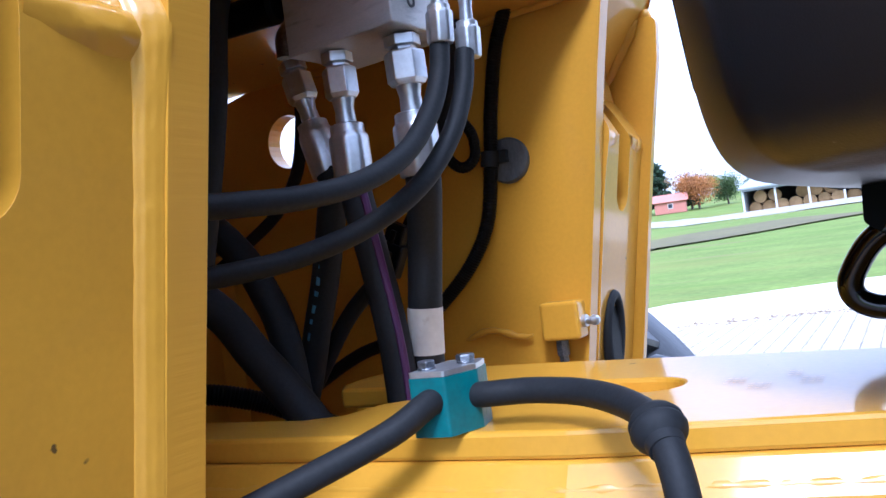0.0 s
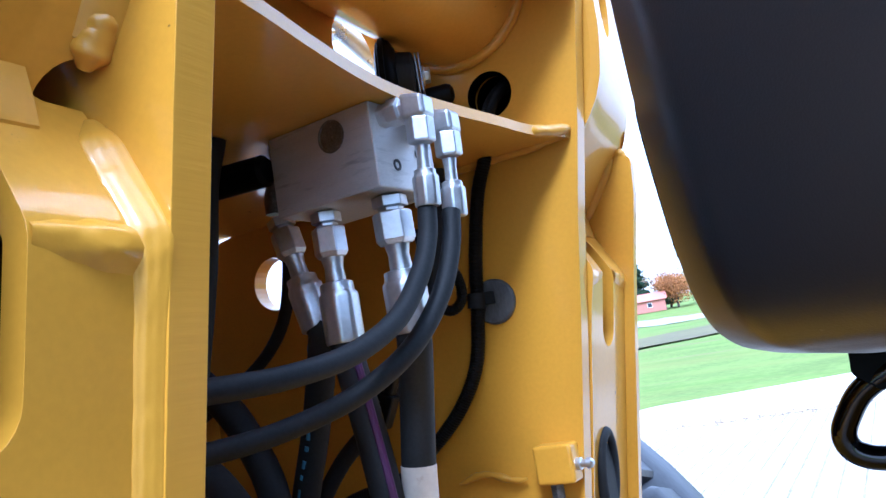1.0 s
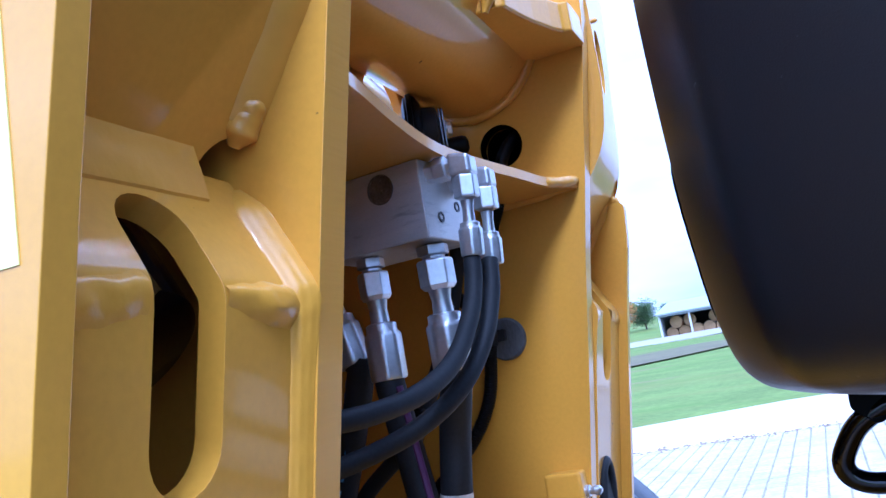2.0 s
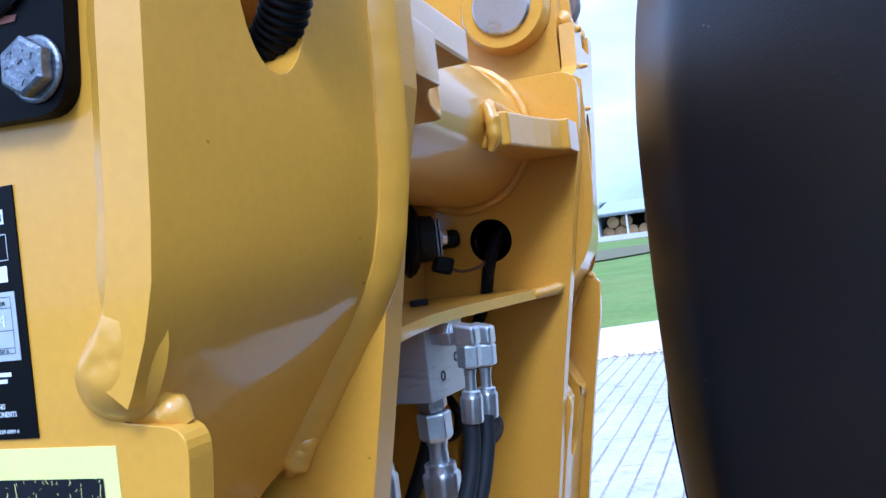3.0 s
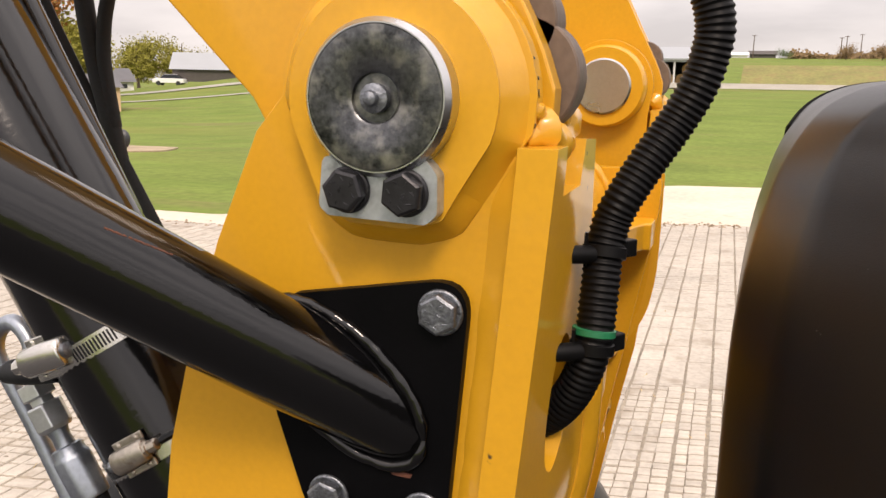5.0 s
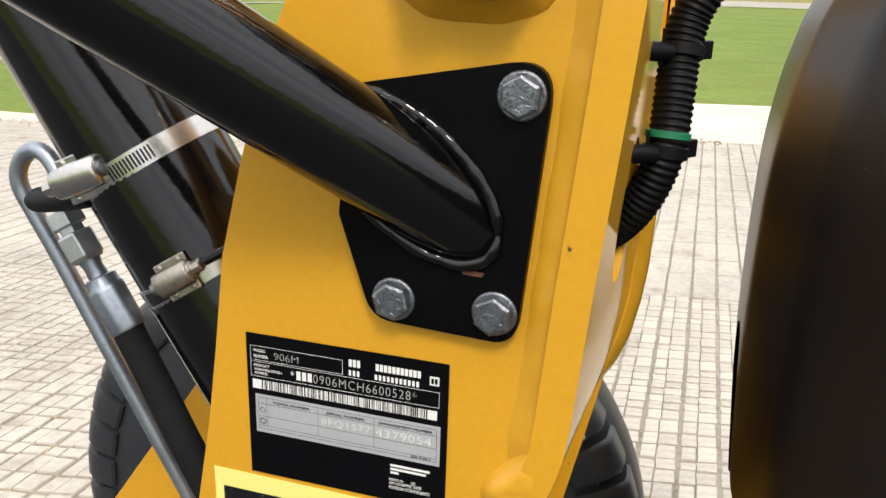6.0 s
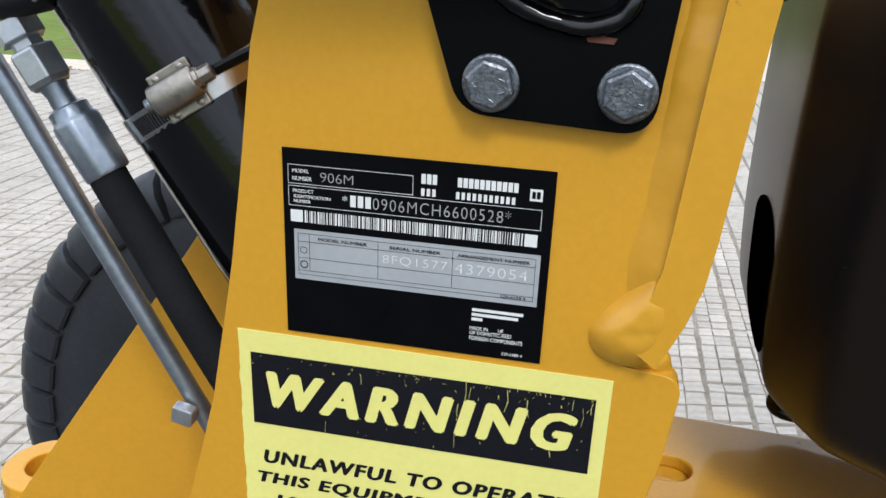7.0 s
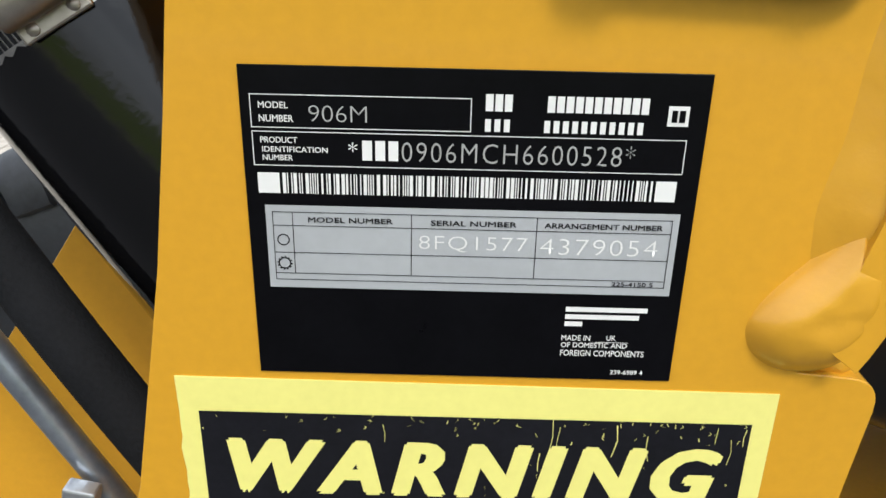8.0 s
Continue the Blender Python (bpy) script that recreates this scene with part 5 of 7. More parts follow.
dark_pipe = thing("black_pipe", "black pipe end behind the manifold block", "pipe")
part("pipe", lathe((-0.13, 0.37, 1.452), (0.9, 0.05, -0.02), [(0, 0.012), (0.13, 0.012), (0.133, 0.009)], 24), satin_black, dark_pipe, smooth=True)
add_hose("wiring_loom", "black cable bundle hanging inside the tower", [(0.03, 0.24, 1.47), (-0.01, 0.25, 1.43), (-0.04, 0.26, 1.36), (-0.06, 0.27, 1.28), (-0.09, 0.27, 1.2)], 0.013)

add_hose("hydraulic_hose", "black hose hanging close beside the tower plate", [(-0.02, 0.345, 1.475), (-0.033, 0.345, 1.44), (-0.042, 0.345, 1.39), (-0.055, 0.342, 1.33), (-0.075, 0.34, 1.26), (-0.1, 0.335, 1.18)], 0.0125)

# teal clamp block with its hose and rubber boot
clamp = thing("hose_clamp_block", "teal painted hose clamp block on the beam", "hose clamp")
cb = plate(rounded([(0.1465, 0.2635), (0.1665, 0.2655), (0.174, 0.286), (0.17, 0.304), (0.149, 0.3025)], 0.002, 3), 0.029, XY(1.1702))
part("body", cb, teal, clamp, "", 0.0015)
part("top_plate", plate(rounded([(0.1468, 0.264), (0.1663, 0.2658), (0.1736, 0.286), (0.1697, 0.3035), (0.1493, 0.302)], 0.002, 3), 0.0028, XY(1.1993)), zinc, clamp, "bare steel clamp plate", 0.0005)
for x, y in ((0.1525, 0.2735), (0.1655, 0.2905)):
    add_bolt(clamp, (x, y, 1.2021), (0, 0, 1), 0.0085, 0.0045, dull_zinc, 0.0, False)
lead = add_hose("hydraulic_hose", "black hose through the teal clamp block to a rubber boot", [(0.155, 0.29, 1.186), (0.175, 0.285, 1.1865), (0.2, 0.289, 1.187), (0.23, 0.281, 1.1868), (0.257, 0.258, 1.186), (0.275, 0.235, 1.183), (0.284, 0.222, 1.172), (0.289, 0.214, 1.15), (0.291, 0.21, 1.12), (0.291, 0.21, 1.05)], 0.0064)
part("boot", lathe((0.276, 0.234, 1.1825), (0.42, -0.68, -0.5), [(-0.0055, 0.0066), (-0.004, 0.0092), (-0.001, 0.0108), (0.0006, 0.0108), (0.0012, 0.0102), (0.0018, 0.0108), (0.0035, 0.0112), (0.0055, 0.0105), (0.0075, 0.0092), (0.009, 0.0076), (0.013, 0.007)], 36), rubber, lead, "flared rubber boot", smooth=True)
add_hose("hydraulic_hose", "black hose leaving the teal clamp block over the beam edge", [(0.158, 0.275, 1.187), (0.1575, 0.263, 1.187), (0.15, 0.247, 1.1795), (0.138, 0.235, 1.173), (0.125, 0.222, 1.167), (0.105, 0.2, 1.158), (0.08, 0.18, 1.147), (0.05, 0.175, 1.13)], 0.0067)

# ---- lift cylinder with its clamps, pipe and hose ----
cyl = thing("lift_cylinder", "gloss black hydraulic lift cylinder with steel band clamps", "hydraulic cylinder")
c0, cd = Vector((-0.105, 0.0745, 1.631)), Vector((0.524, 0.0, -0.851))
part("barrel", lathe(c0 - cd * 0.55, cd, [(0, 0.044), (0.002, 0.047), (0.9, 0.047), (0.902, 0.044)], 56), gloss_black, cyl, "gloss black barrel", smooth=True)
side = Vector((-0.851, 0, -0.524))
for s, label in ((0.0, "slotted stainless band clamp"), (0.073, "slotted stainless band clamp, a little rusty")):
    o = c0 + cd * (s - 0.0065)
    band = part("band", lathe(o, cd + Vector((0, 0.1, 0)), [(0, 0.0476), (0.0004, 0.0484), (0.0126, 0.0484), (0.013, 0.0476)], 56), clamp_steel, cyl, label, smooth=True)
    along = (cd + Vector((0, 0.1, 0))).normalized()
    for k in range(13):
        a = radians(-5 - k * 2.7 if s == 0 else 30 - k * 2.2)
        nrm = Vector((0, -1, 0)) * math.cos(a) + side * math.sin(a)
        nrm = (nrm - along * nrm.dot(along)).normalized()
        p = o + along * 0.0065 + nrm * 0.0486
        tn = along.cross(nrm)
        bm = bmesh.new()
        for w in (-0.0014, 0.0):
            for u, v in ((-1, -1), (1, -1), (1, 1), (-1, 1)):
                bm.verts.new(p + nrm * w + tn * 0.0006 * u + along * 0.004 * v)
        bm.verts.ensure_lookup_table()
        for f in ((0, 1, 2, 3), (4, 5, 6, 7), (0, 1, 5, 4), (1, 2, 6, 5), (2, 3, 7, 6), (3, 0, 4, 7)):
            bm.faces.new([bm.verts[i] for i in f])
        part("slot", bm, black_bolt, band)
    if s == 0:
        p, tn, nrm, half, rad, metal = Vector((-0.12, 0.026, 1.626)), Vector((0.92, 0, 0.39)), Vector((0, -1, 0)), 0.0172, 0.0092, clamp_steel
    else:
        a = radians(-11)
        nrm = Vector((0, -1, 0)) * math.cos(a) + side * math.sin(a)
        p, tn, half, rad, metal = o + cd * 0.0065 + nrm * 0.0535, cd.cross(nrm), 0.0115, 0.0074, aged_clamp
    if tn.dot(Vector((1, 0, 0))) * (1 if s == 0 else -1) < 0:
        tn = -tn
    tn.normalize()
    wd = nrm.cross(tn)
    ends = [-half, -half * 0.96, -half * 0.9, -half * 0.2, half * 0.2, half * 0.9, half * 0.96, half]
    worm = part("worm_housing", sweep([p + tn * e for e in ends], lambda i: rad * (0.82, 0.95, 1, 1.03, 1.03, 1, 0.95, 0.82)[i], 20, True, None, 0.75, nrm), metal, cyl, "worm screw housing", smooth=True)
    part("screw", lathe(p - tn * (half + 0.0078), tn, [(0, rad * 0.4), (0.0006, rad * 0.54), (0.0058, rad * 0.54), (0.0062, rad * 0.7), (0.0082, rad * 0.7)], 8), metal, worm, "slotted hexagon screw", 0.0003)
    part("screw_tip", lathe(p + tn * (half - 0.001), tn, [(0, rad * 0.5), (0.001, rad * 0.54), (0.004, rad * 0.5), (0.0046, rad * 0.3)], 14), dull_zinc, worm, "", smooth=True)
    for off in (-rad * 1.18, rad * 1.18):
        bm = bmesh.new()
        for w in (-0.0055, -0.0035):
            for u, v in ((-half * 0.92, -0.0028), (half * 0.92, -0.0028), (half * 0.92, 0.0028), (-half * 0.92, 0.0028)):
                bm.verts.new(p + nrm * w + tn * u + wd * (v + off))
        bm.verts.ensure_lookup_table()
        for f in ((0, 1, 2, 3), (4, 5, 6, 7), (0, 1, 5, 4), (1, 2, 6, 5), (2, 3, 7, 6), (3, 0, 4, 7)):
            bm.faces.new([bm.verts[i] for i in f])
        part("saddle_flange", bm, metal, worm, "", 0.0008)
        for e in (-0.55, 0.55):
            part("rivet", lathe(p + tn * half * e + wd * off - nrm * 0.0036, nrm, [(0, 0.0019), (0.0006, 0.0018), (0.0012, 0.0008)], 10), metal, worm, "", smooth=True)
strip2 = [c0 + cd * 0.073 + (Vector((0, -1, 0)) * math.cos(a) + side * math.sin(a)) * 0.0505 for a in np.linspace(radians(-32), radians(-95), 12)]
part("rubber_strip", sweep(strip2, 0.008, 10, True, None, 0.3, cd), rubber, cyl, "rubber strip under the clamp", smooth=True)
pad_path = [(-0.126, 0.043, 1.612), (-0.142, 0.044, 1.608), (-0.16, 0.046, 1.6045), (-0.176, 0.05, 1.602)]
part("rubber_pad", sweep(smooth_path(pad_path, 6), lambda i: 0.0105 * (1 - 0.25 * (i > 16)), 16, True, None, 0.75, cd), rubber, cyl, "rubber pad gripping the pipe", smooth=True)
pipe = thing("steel_pipe", "bent zinc plated hydraulic pipe beside the cylinder", "pipe")
part("tube", sweep(resample(smooth_path([(-0.156, 0.055, 1.595), (-0.163, 0.058, 1.61), (-0.167, 0.06, 1.62), (-0.174, 0.061, 1.628), (-0.183, 0.062, 1.631), (-0.194, 0.063, 1.6255), (-0.2, 0.063, 1.615), (-0.1995, 0.063, 1.604), (-0.192, 0.064, 1.588), (-0.1773, 0.065, 1.56), (-0.1475, 0.0664, 1.5), (-0.1227, 0.068, 1.45), (-0.0979, 0.07, 1.4), (-0.08, 0.0715, 1.364), (-0.065, 0.073, 1.33)], 8), 0.004), 0.0056, 20), blue_zinc, pipe, smooth=True)
clip = box(-0.0065, 0.0065, -0.007, 0.001, -0.0052, 0.0052)
for v in clip.verts:
    v.co = pose(-0.0905, 0.062, 1.38, 0, 12, 0) @ v.co
part("clip", clip, zinc, pipe, "zinc plated pipe clip", 0.001)
hdir = Vector((0.0345, 0.0, -0.0595)).normalized()
cyl_hose = add_hose("hydraulic_hose", "black hydraulic hose down beside the cylinder", [(-0.118, 0.05, 1.529), (-0.1135, 0.049, 1.5205), (-0.093, 0.043, 1.493), (-0.069, 0.035, 1.461), (-0.044, 0.03, 1.425), (-0.02, 0.03, 1.385), (0.0, 0.034, 1.35)], 0.0099, woven_rubber)
add_ferrule(cyl_hose, (-0.1495, 0.05, 1.583), hdir, 0.0118, 0.038, 0.0215, 0.019, 0.012, "zinc plated crimped ferrule", blue_zinc)
part("adapter", lathe((-0.157, 0.05, 1.596), hdir, [(0, 0.0118), (0.01, 0.0118), (0.0105, 0.008), (0.0152, 0.008)], 6, None, 0.2), zinc, cyl_hose, "zinc plated adapter", 0.0006)

# hoses and flat bars above, seen past the arm
add_hose("hydraulic_hose", "black hose with steel end rising behind the pivot", [(0.157, 0.05, 1.838), (0.157, 0.052, 1.828), (0.155, 0.06, 1.807), (0.14, 0.07, 1.785), (0.11, 0.08, 1.767)], 0.0068)
end = thing("hose_fitting", "zinc plated hose fitting above the pivot", "fitting")
part("ferrule", lathe((0.157, 0.05, 1.832), (0.03, 0, 1), [(0, 0.0066), (0.0005, 0.0076), (0.014, 0.0076), (0.0165, 0.0066), (0.0185, 0.0045), (0.03, 0.0045)], 28), zinc, end, smooth=True)
part("nut", lathe((0.1578, 0.05, 1.8565), (0.03, 0, 1), [(0, 0.0088), (0.018, 0.0088)], 6), zinc, end, "", 0.0006)
for pts, r, fl, label in (([(-0.39, 0.25, 2.03), (-0.35, 0.25, 1.906), (-0.328, 0.25, 1.848), (-0.301, 0.25, 1.795), (-0.272, 0.25, 1.742), (-0.242, 0.25, 1.69), (-0.18, 0.25, 1.58)], 0.018, 0.35, "flat black protective hose sleeve"), ([(-0.287, 0.25, 1.99), (-0.281, 0.25, 1.928), (-0.275, 0.25, 1.852), (-0.267, 0.25, 1.8), (-0.257, 0.25, 1.758), (-0.24, 0.25, 1.68)], 0.0082, 1, "black hose hanging beyond the arm"),
                          ([(-0.215, 0.25, 1.94), (-0.241, 0.25, 1.879), (-0.252, 0.25, 1.851), (-0.257, 0.25, 1.826), (-0.258, 0.25, 1.8), (-0.25, 0.25, 1.74)], 0.0062, 1, "thin black hose hanging beyond the arm")):
    h = thing("hanging_hose", label, "hose", "hoses beyond the arm")
    part("tube", sweep(resample(smooth_path(pts, 10), 0.01), r, 18, True, None, fl, (0, 1, 0)), rubber, h, smooth=True)
rod = thing("cylinder_guard", "gloss black guard rods over the cylinder", "guard")
for dx in (-0.012, 0.012):
    part("rod", sweep([Vector((-0.3 + dx, 0.1, 2.02)), Vector((-0.195 + dx, 0.1, 1.822)), Vector((-0.13 + dx, 0.1, 1.7))], 0.012, 20), gloss_black, rod, smooth=True)

# ---- far front wheel ----
wheel = thing("front_wheel", "dusty black loader tyre on a yellow rim", "wheel")
wc = Vector((-0.34, 0.82, 0.752))
R = 0.57
tyre_bm = lathe(wc, (0, 1, 0), [(0.03, 0.24), (0.01, 0.3), (0.0, 0.4), (0.004, 0.47), (0.02, 0.52), (0.05, R - 0.048), (0.085, R - 0.02), (0.12, R - 0.005), (0.18, R - 0.008), (0.25, R - 0.03), (0.31, 0.48), (0.36, 0.4), (0.37, 0.3), (0.34, 0.24)], 72)
tyre = part("tyre", tyre_bm, tyre_rubber, wheel, "dusty black tyre", smooth=True)
lug_bm = bmesh.new()
lug_rows = []
for yy, r_in, r_out, shift in ((-0.002, 0.49, 0.5, 0.012), (0.002, 0.485, 0.538, 0.011), (0.014, 0.485, R - 0.012, 0.008), (0.03, 0.49, R, 0.003), (0.05, 0.5, R + 0.001, 0.0), (0.09, 0.5, R - 0.005, -0.014), (0.15, 0.5, R - 0.016, -0.03)):
    arc = [(r_in, -0.057)] + [(r_out - (0.005 if abs(k) == 5 else 0.0), 0.0114 * k) for k in range(-5, 6)] + [(r_in, 0.057)]
    lug_rows.append([lug_bm.verts.new((rr * math.cos(shift + da), yy, rr * math.sin(shift + da))) for rr, da in arc])
for ra, rb in zip(lug_rows, lug_rows[1:]):
    for k in range(len(ra)):
        lug_bm.faces.new((ra[k], rb[k], rb[(k + 1) % len(ra)], ra[(k + 1) % len(ra)]))
lug_bm.faces.new(lug_rows[0])
lug_bm.faces.new(lug_rows[-1][::-1])
bmesh.ops.recalc_face_normals(lug_bm, faces=lug_bm.faces)
first_lug = part("lug", lug_bm, tyre_rubber, tyre, smooth=True)
for k in range(44):
    o = first_lug if k == 0 else new("lug", first_lug.data)
    o.parent = tyre
    o.matrix_local = Matrix.Translation(wc) @ Matrix.Rotation(2 * math.pi * k / 44 - 0.066, 4, "Y")
part("rim", lathe(wc, (0, 1, 0), [(0.03, 0.25), (0.03, 0.235), (0.12, 0.22), (0.14, 0.1), (0.14, 0.02)], 48), yellow, wheel, "yellow rim", smooth=True)
part("axle", lathe(wc + Vector((0, -0.35, 0)), (0, 1, 0), [(0, 0.09), (0.45, 0.09), (0.47, 0.11), (0.5, 0.11)], 28), yellow, wheel, "", smooth=True)

black_line = thing("black_pipe", "black pipe lying low between the towers", "pipe")
part("pipe", sweep([(-0.25, 0.33, 1.13), (0.0, 0.335, 1.146), (0.062, 0.337, 1.148)], 0.011, 18), satin_black, black_line, smooth=True)

# unseen plain wall added behind the tank to block light and darken reflections
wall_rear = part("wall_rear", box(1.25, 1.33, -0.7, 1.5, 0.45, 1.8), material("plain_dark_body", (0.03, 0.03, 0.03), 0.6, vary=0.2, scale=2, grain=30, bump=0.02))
tagged(wall_rear, "plain dark wall added out of view to block light from the rear", "wall", kind="structure")


# ---- decals ----
def letters(text, x0, x1, z0, z1, y, bold=0.0, slant=0.0, gap=1.0):
    """Lettering in the built-in font, fitted to a box on the plate's face."""
    cu = bpy.data.curves.new("letters", "FONT")
    cu.body, cu.size, cu.offset, cu.resolution_u, cu.space_character = text, 1.0, min(bold, 0.0), 3, gap
    ob = bpy.data.objects.new("letters", cu)
    scene.collection.objects.link(ob)
    bpy.context.view_layer.update()
    me = bpy.data.meshes.new_from_object(ob.evaluated_get(bpy.context.evaluated_depsgraph_get()))
    bpy.data.objects.remove(ob)
    bpy.data.curves.remove(cu)
    bm = bmesh.new()
    bm.from_mesh(me)
    bpy.data.meshes.remove(me)
    for v in bm.verts:
        v.co.x += slant * v.co.y
    if bold > 0.0:
        base = bm.verts[:] + bm.edges[:] + bm.faces[:]
        for k, (sx, sz) in enumerate(((-1, 0), (1, 0), (-0.5, 0.5), (0.5, -0.5), (0.5, 0.5), (-0.5, -0.5))):
            twin = bmesh.ops.duplicate(bm, geom=base)["geom"]
            for v in twin:
                if isinstance(v, bmesh.types.BMVert):
                    v.co += Vector((sx * bold, sz * bold, 0.001 * (k + 1)))
    xs, ys = [v.co.x for v in bm.verts], [v.co.y for v in bm.verts]
    ax, bx, ay, by = min(xs), max(xs), min(ys), max(ys)
    for v in bm.verts:
        v.co = Vector((x0 + (v.co.x - ax) / (bx - ax) * (x1 - x0), y - v.co.z * 0.02, z0 + (v.co.y - ay) / (by - ay) * (z1 - z0)))
    return bm


def bars(rows, y, thick=0.0002):
    bm = bmesh.new()
    for x0, x1, z0, z1 in rows:
        vs = [bm.verts.new(p) for p in ((x0, y, z0), (x1, y, z0), (x1, y, z1), (x0, y, z1))]
        bm.faces.new(vs)
    return bm


def outline_bars(x0, x1, z0, z1, w):
    return [(x0, x1, z0, z0 + w), (x0, x1, z1 - w, z1), (x0, x0 + w, z0 + w, z1 - w), (x1 - w, x1, z0 + w, z1 - w)]


ident = thing("identification_plate", "black and silver identification plate stuck to the tower", "nameplate")
part("film", plate([(0.0, 1.4765), (0.112, 1.4765), (0.112, 1.56), (0.0, 1.56)], 0.0006, XZ(-0.0007)), decal_black, ident, "", 0.0002)
part("silver_field", plate([(0.0045, 1.5025), (0.1085, 1.5025), (0.1085, 1.5252), (0.0045, 1.5252)], 0.0002, XZ(-0.0010)), decal_silver, ident, "silver field")
YF, YS = -0.00095, -0.00125
tagged(part("frame_border", bars(outline_bars(0.0025, 0.0555, 1.5450, 1.5532, 0.00022) + outline_bars(0.0025, 0.1075, 1.5355, 1.5442, 0.00022), YF), decal_white, ident), kind="stuff")
for text, x0, x1, z0, z1 in (("MODEL", 0.0045, 0.0117, 1.5498, 1.5514), ("NUMBER", 0.0045, 0.0128, 1.5465, 1.5482), ("PRODUCT", 0.0045, 0.0135, 1.5413, 1.5428), ("IDENTIFICATION", 0.0048, 0.0208, 1.539, 1.5404), ("NUMBER", 0.0048, 0.0122, 1.5369, 1.5383),
                             ("MADE IN", 0.0815, 0.0892, 1.4887, 1.4903), ("UK", 0.0935, 0.096, 1.4889, 1.4904), ("OF DOMESTIC AND", 0.0815, 0.0992, 1.4866, 1.4881), ("FOREIGN COMPONENTS", 0.0815, 0.104, 1.484, 1.4858), ("239-6989 4", 0.0955, 0.1043, 1.4785, 1.4798)):
    part("lettering", letters(text, x0, x1, z0, z1, YF, 0.012), decal_white, ident)
part("lettering", letters("906M", 0.0165, 0.0305, 1.5467, 1.5507, YF, -0.018), decal_etched, ident)
part("lettering", letters("0906MCH6600528*", 0.0388, 0.0955, 1.5372, 1.5424, YF, -0.012, 0.0, 1.15), decal_etched, ident)
# maker's marks as plain shapes
part("lettering", letters("*", 0.0258, 0.028, 1.5394, 1.5418, YF), decal_white, ident)
part("mark", bars([(0.0292, 0.0316, 1.5373, 1.5423), (0.0324, 0.0348, 1.5373, 1.5423), (0.0356, 0.038, 1.5373, 1.5423)], YF), decal_white, ident)
marks = []
for x, w, z0, z1 in ((0.0588, 0.0068, 1.5502, 1.5543), (0.0588, 0.0068, 1.5452, 1.5483), (0.0735, 0.0245, 1.5502, 1.5541), (0.073, 0.0245, 1.5452, 1.5482)):
    n = 3 if w < 0.01 else 11
    for k in range(n):
        a = x + w * k / n
        marks.append((a, a + w / n * (0.8 if z1 > 1.55 else 0.62), z0, z1))
tagged(part("mark", bars(marks, YF), decal_white, ident, "maker's mark as plain bars"), kind="stuff")
part("mark", bars([(0.1022, 0.1072, 1.5475, 1.5524)], YF), decal_white, ident, "square emblem")
part("mark", bars([(0.1031, 0.1044, 1.5485, 1.5514), (0.1049, 0.1063, 1.5485, 1.5514)], YF - 0.0002), decal_black, ident)
random.seed(11)
code, x = [], 0.0078
while x < 0.102:
    w = random.choice((0.00028, 0.00028, 0.00052, 0.0008))
    code.append((x, x + w, 1.5284, 1.5337))
    x += w + random.choice((0.0003, 0.0003, 0.00055, 0.00075))
tagged(part("bar_code", bars([(0.0032, 0.0078, 1.5284, 1.5337)] + code + [(0.1022, 0.1065, 1.5284, 1.5337)], YF), decal_white, ident, "white bar code"), kind="stuff")
for bar in ((0.082, 0.1035, 1.4973, 1.4987), (0.082, 0.1015, 1.4951, 1.4965), (0.082, 0.0867, 1.4930, 1.4944), (0.0905, 0.0995, 1.4882, 1.48835)):
    part("address_bar", bars([bar], YF), decal_white, ident)
lw = 0.00018
tagged(part("table_grid", bars(outline_bars(0.0062, 0.1068, 1.5048, 1.5236, lw) + [(0.0062, 0.1068, 1.5198, 1.5198 + lw), (0.0062, 0.1068, 1.5124, 1.5124 + lw), (0.0062, 0.1068, 1.5066, 1.5066 + lw),
                                                                         (0.0112, 0.0112 + lw, 1.5066, 1.5236), (0.0412, 0.0412 + lw, 1.5066, 1.5236), (0.0728, 0.0728 + lw, 1.5066, 1.5236)], YS), decal_ink, ident), kind="stuff")
for text, x0, x1, z0, z1 in (("MODEL NUMBER", 0.0152, 0.0366, 1.5209, 1.5223), ("SERIAL NUMBER", 0.0462, 0.0678, 1.5208, 1.5222), ("ARRANGEMENT NUMBER", 0.0748, 0.1045, 1.5208, 1.5222), ("225-4150 5", 0.0932, 0.1038, 1.5051, 1.5063)):
    part("lettering", letters(text, x0, x1, z0, z1, YS, 0.01), decal_ink, ident)
for text, x0, x1 in (("8FQ1577", 0.0432, 0.0708), ("4379054", 0.074, 0.1038)):
    part("lettering", letters(text, x0, x1, 1.5136, 1.518, YS, -0.014, 0.0, 1.1), decal_white, ident)
for z, teeth in ((1.516, 0), (1.5095, 12)):
    ring = bmesh.new()
    for k in range(24):
        a, b = 2 * math.pi * k / 24, 2 * math.pi * (k + 1) / 24
        r0 = 0.0013
        r1 = 0.0016 + (0.00035 if teeth and k % 2 else 0)
        ring.faces.new([ring.verts.new((0.0087 + r * math.cos(t), YS, z + r * math.sin(t))) for r, t in ((r0, a), (r1, a), (r1, b), (r0, b))])
    part("symbol", ring, decal_ink, ident)

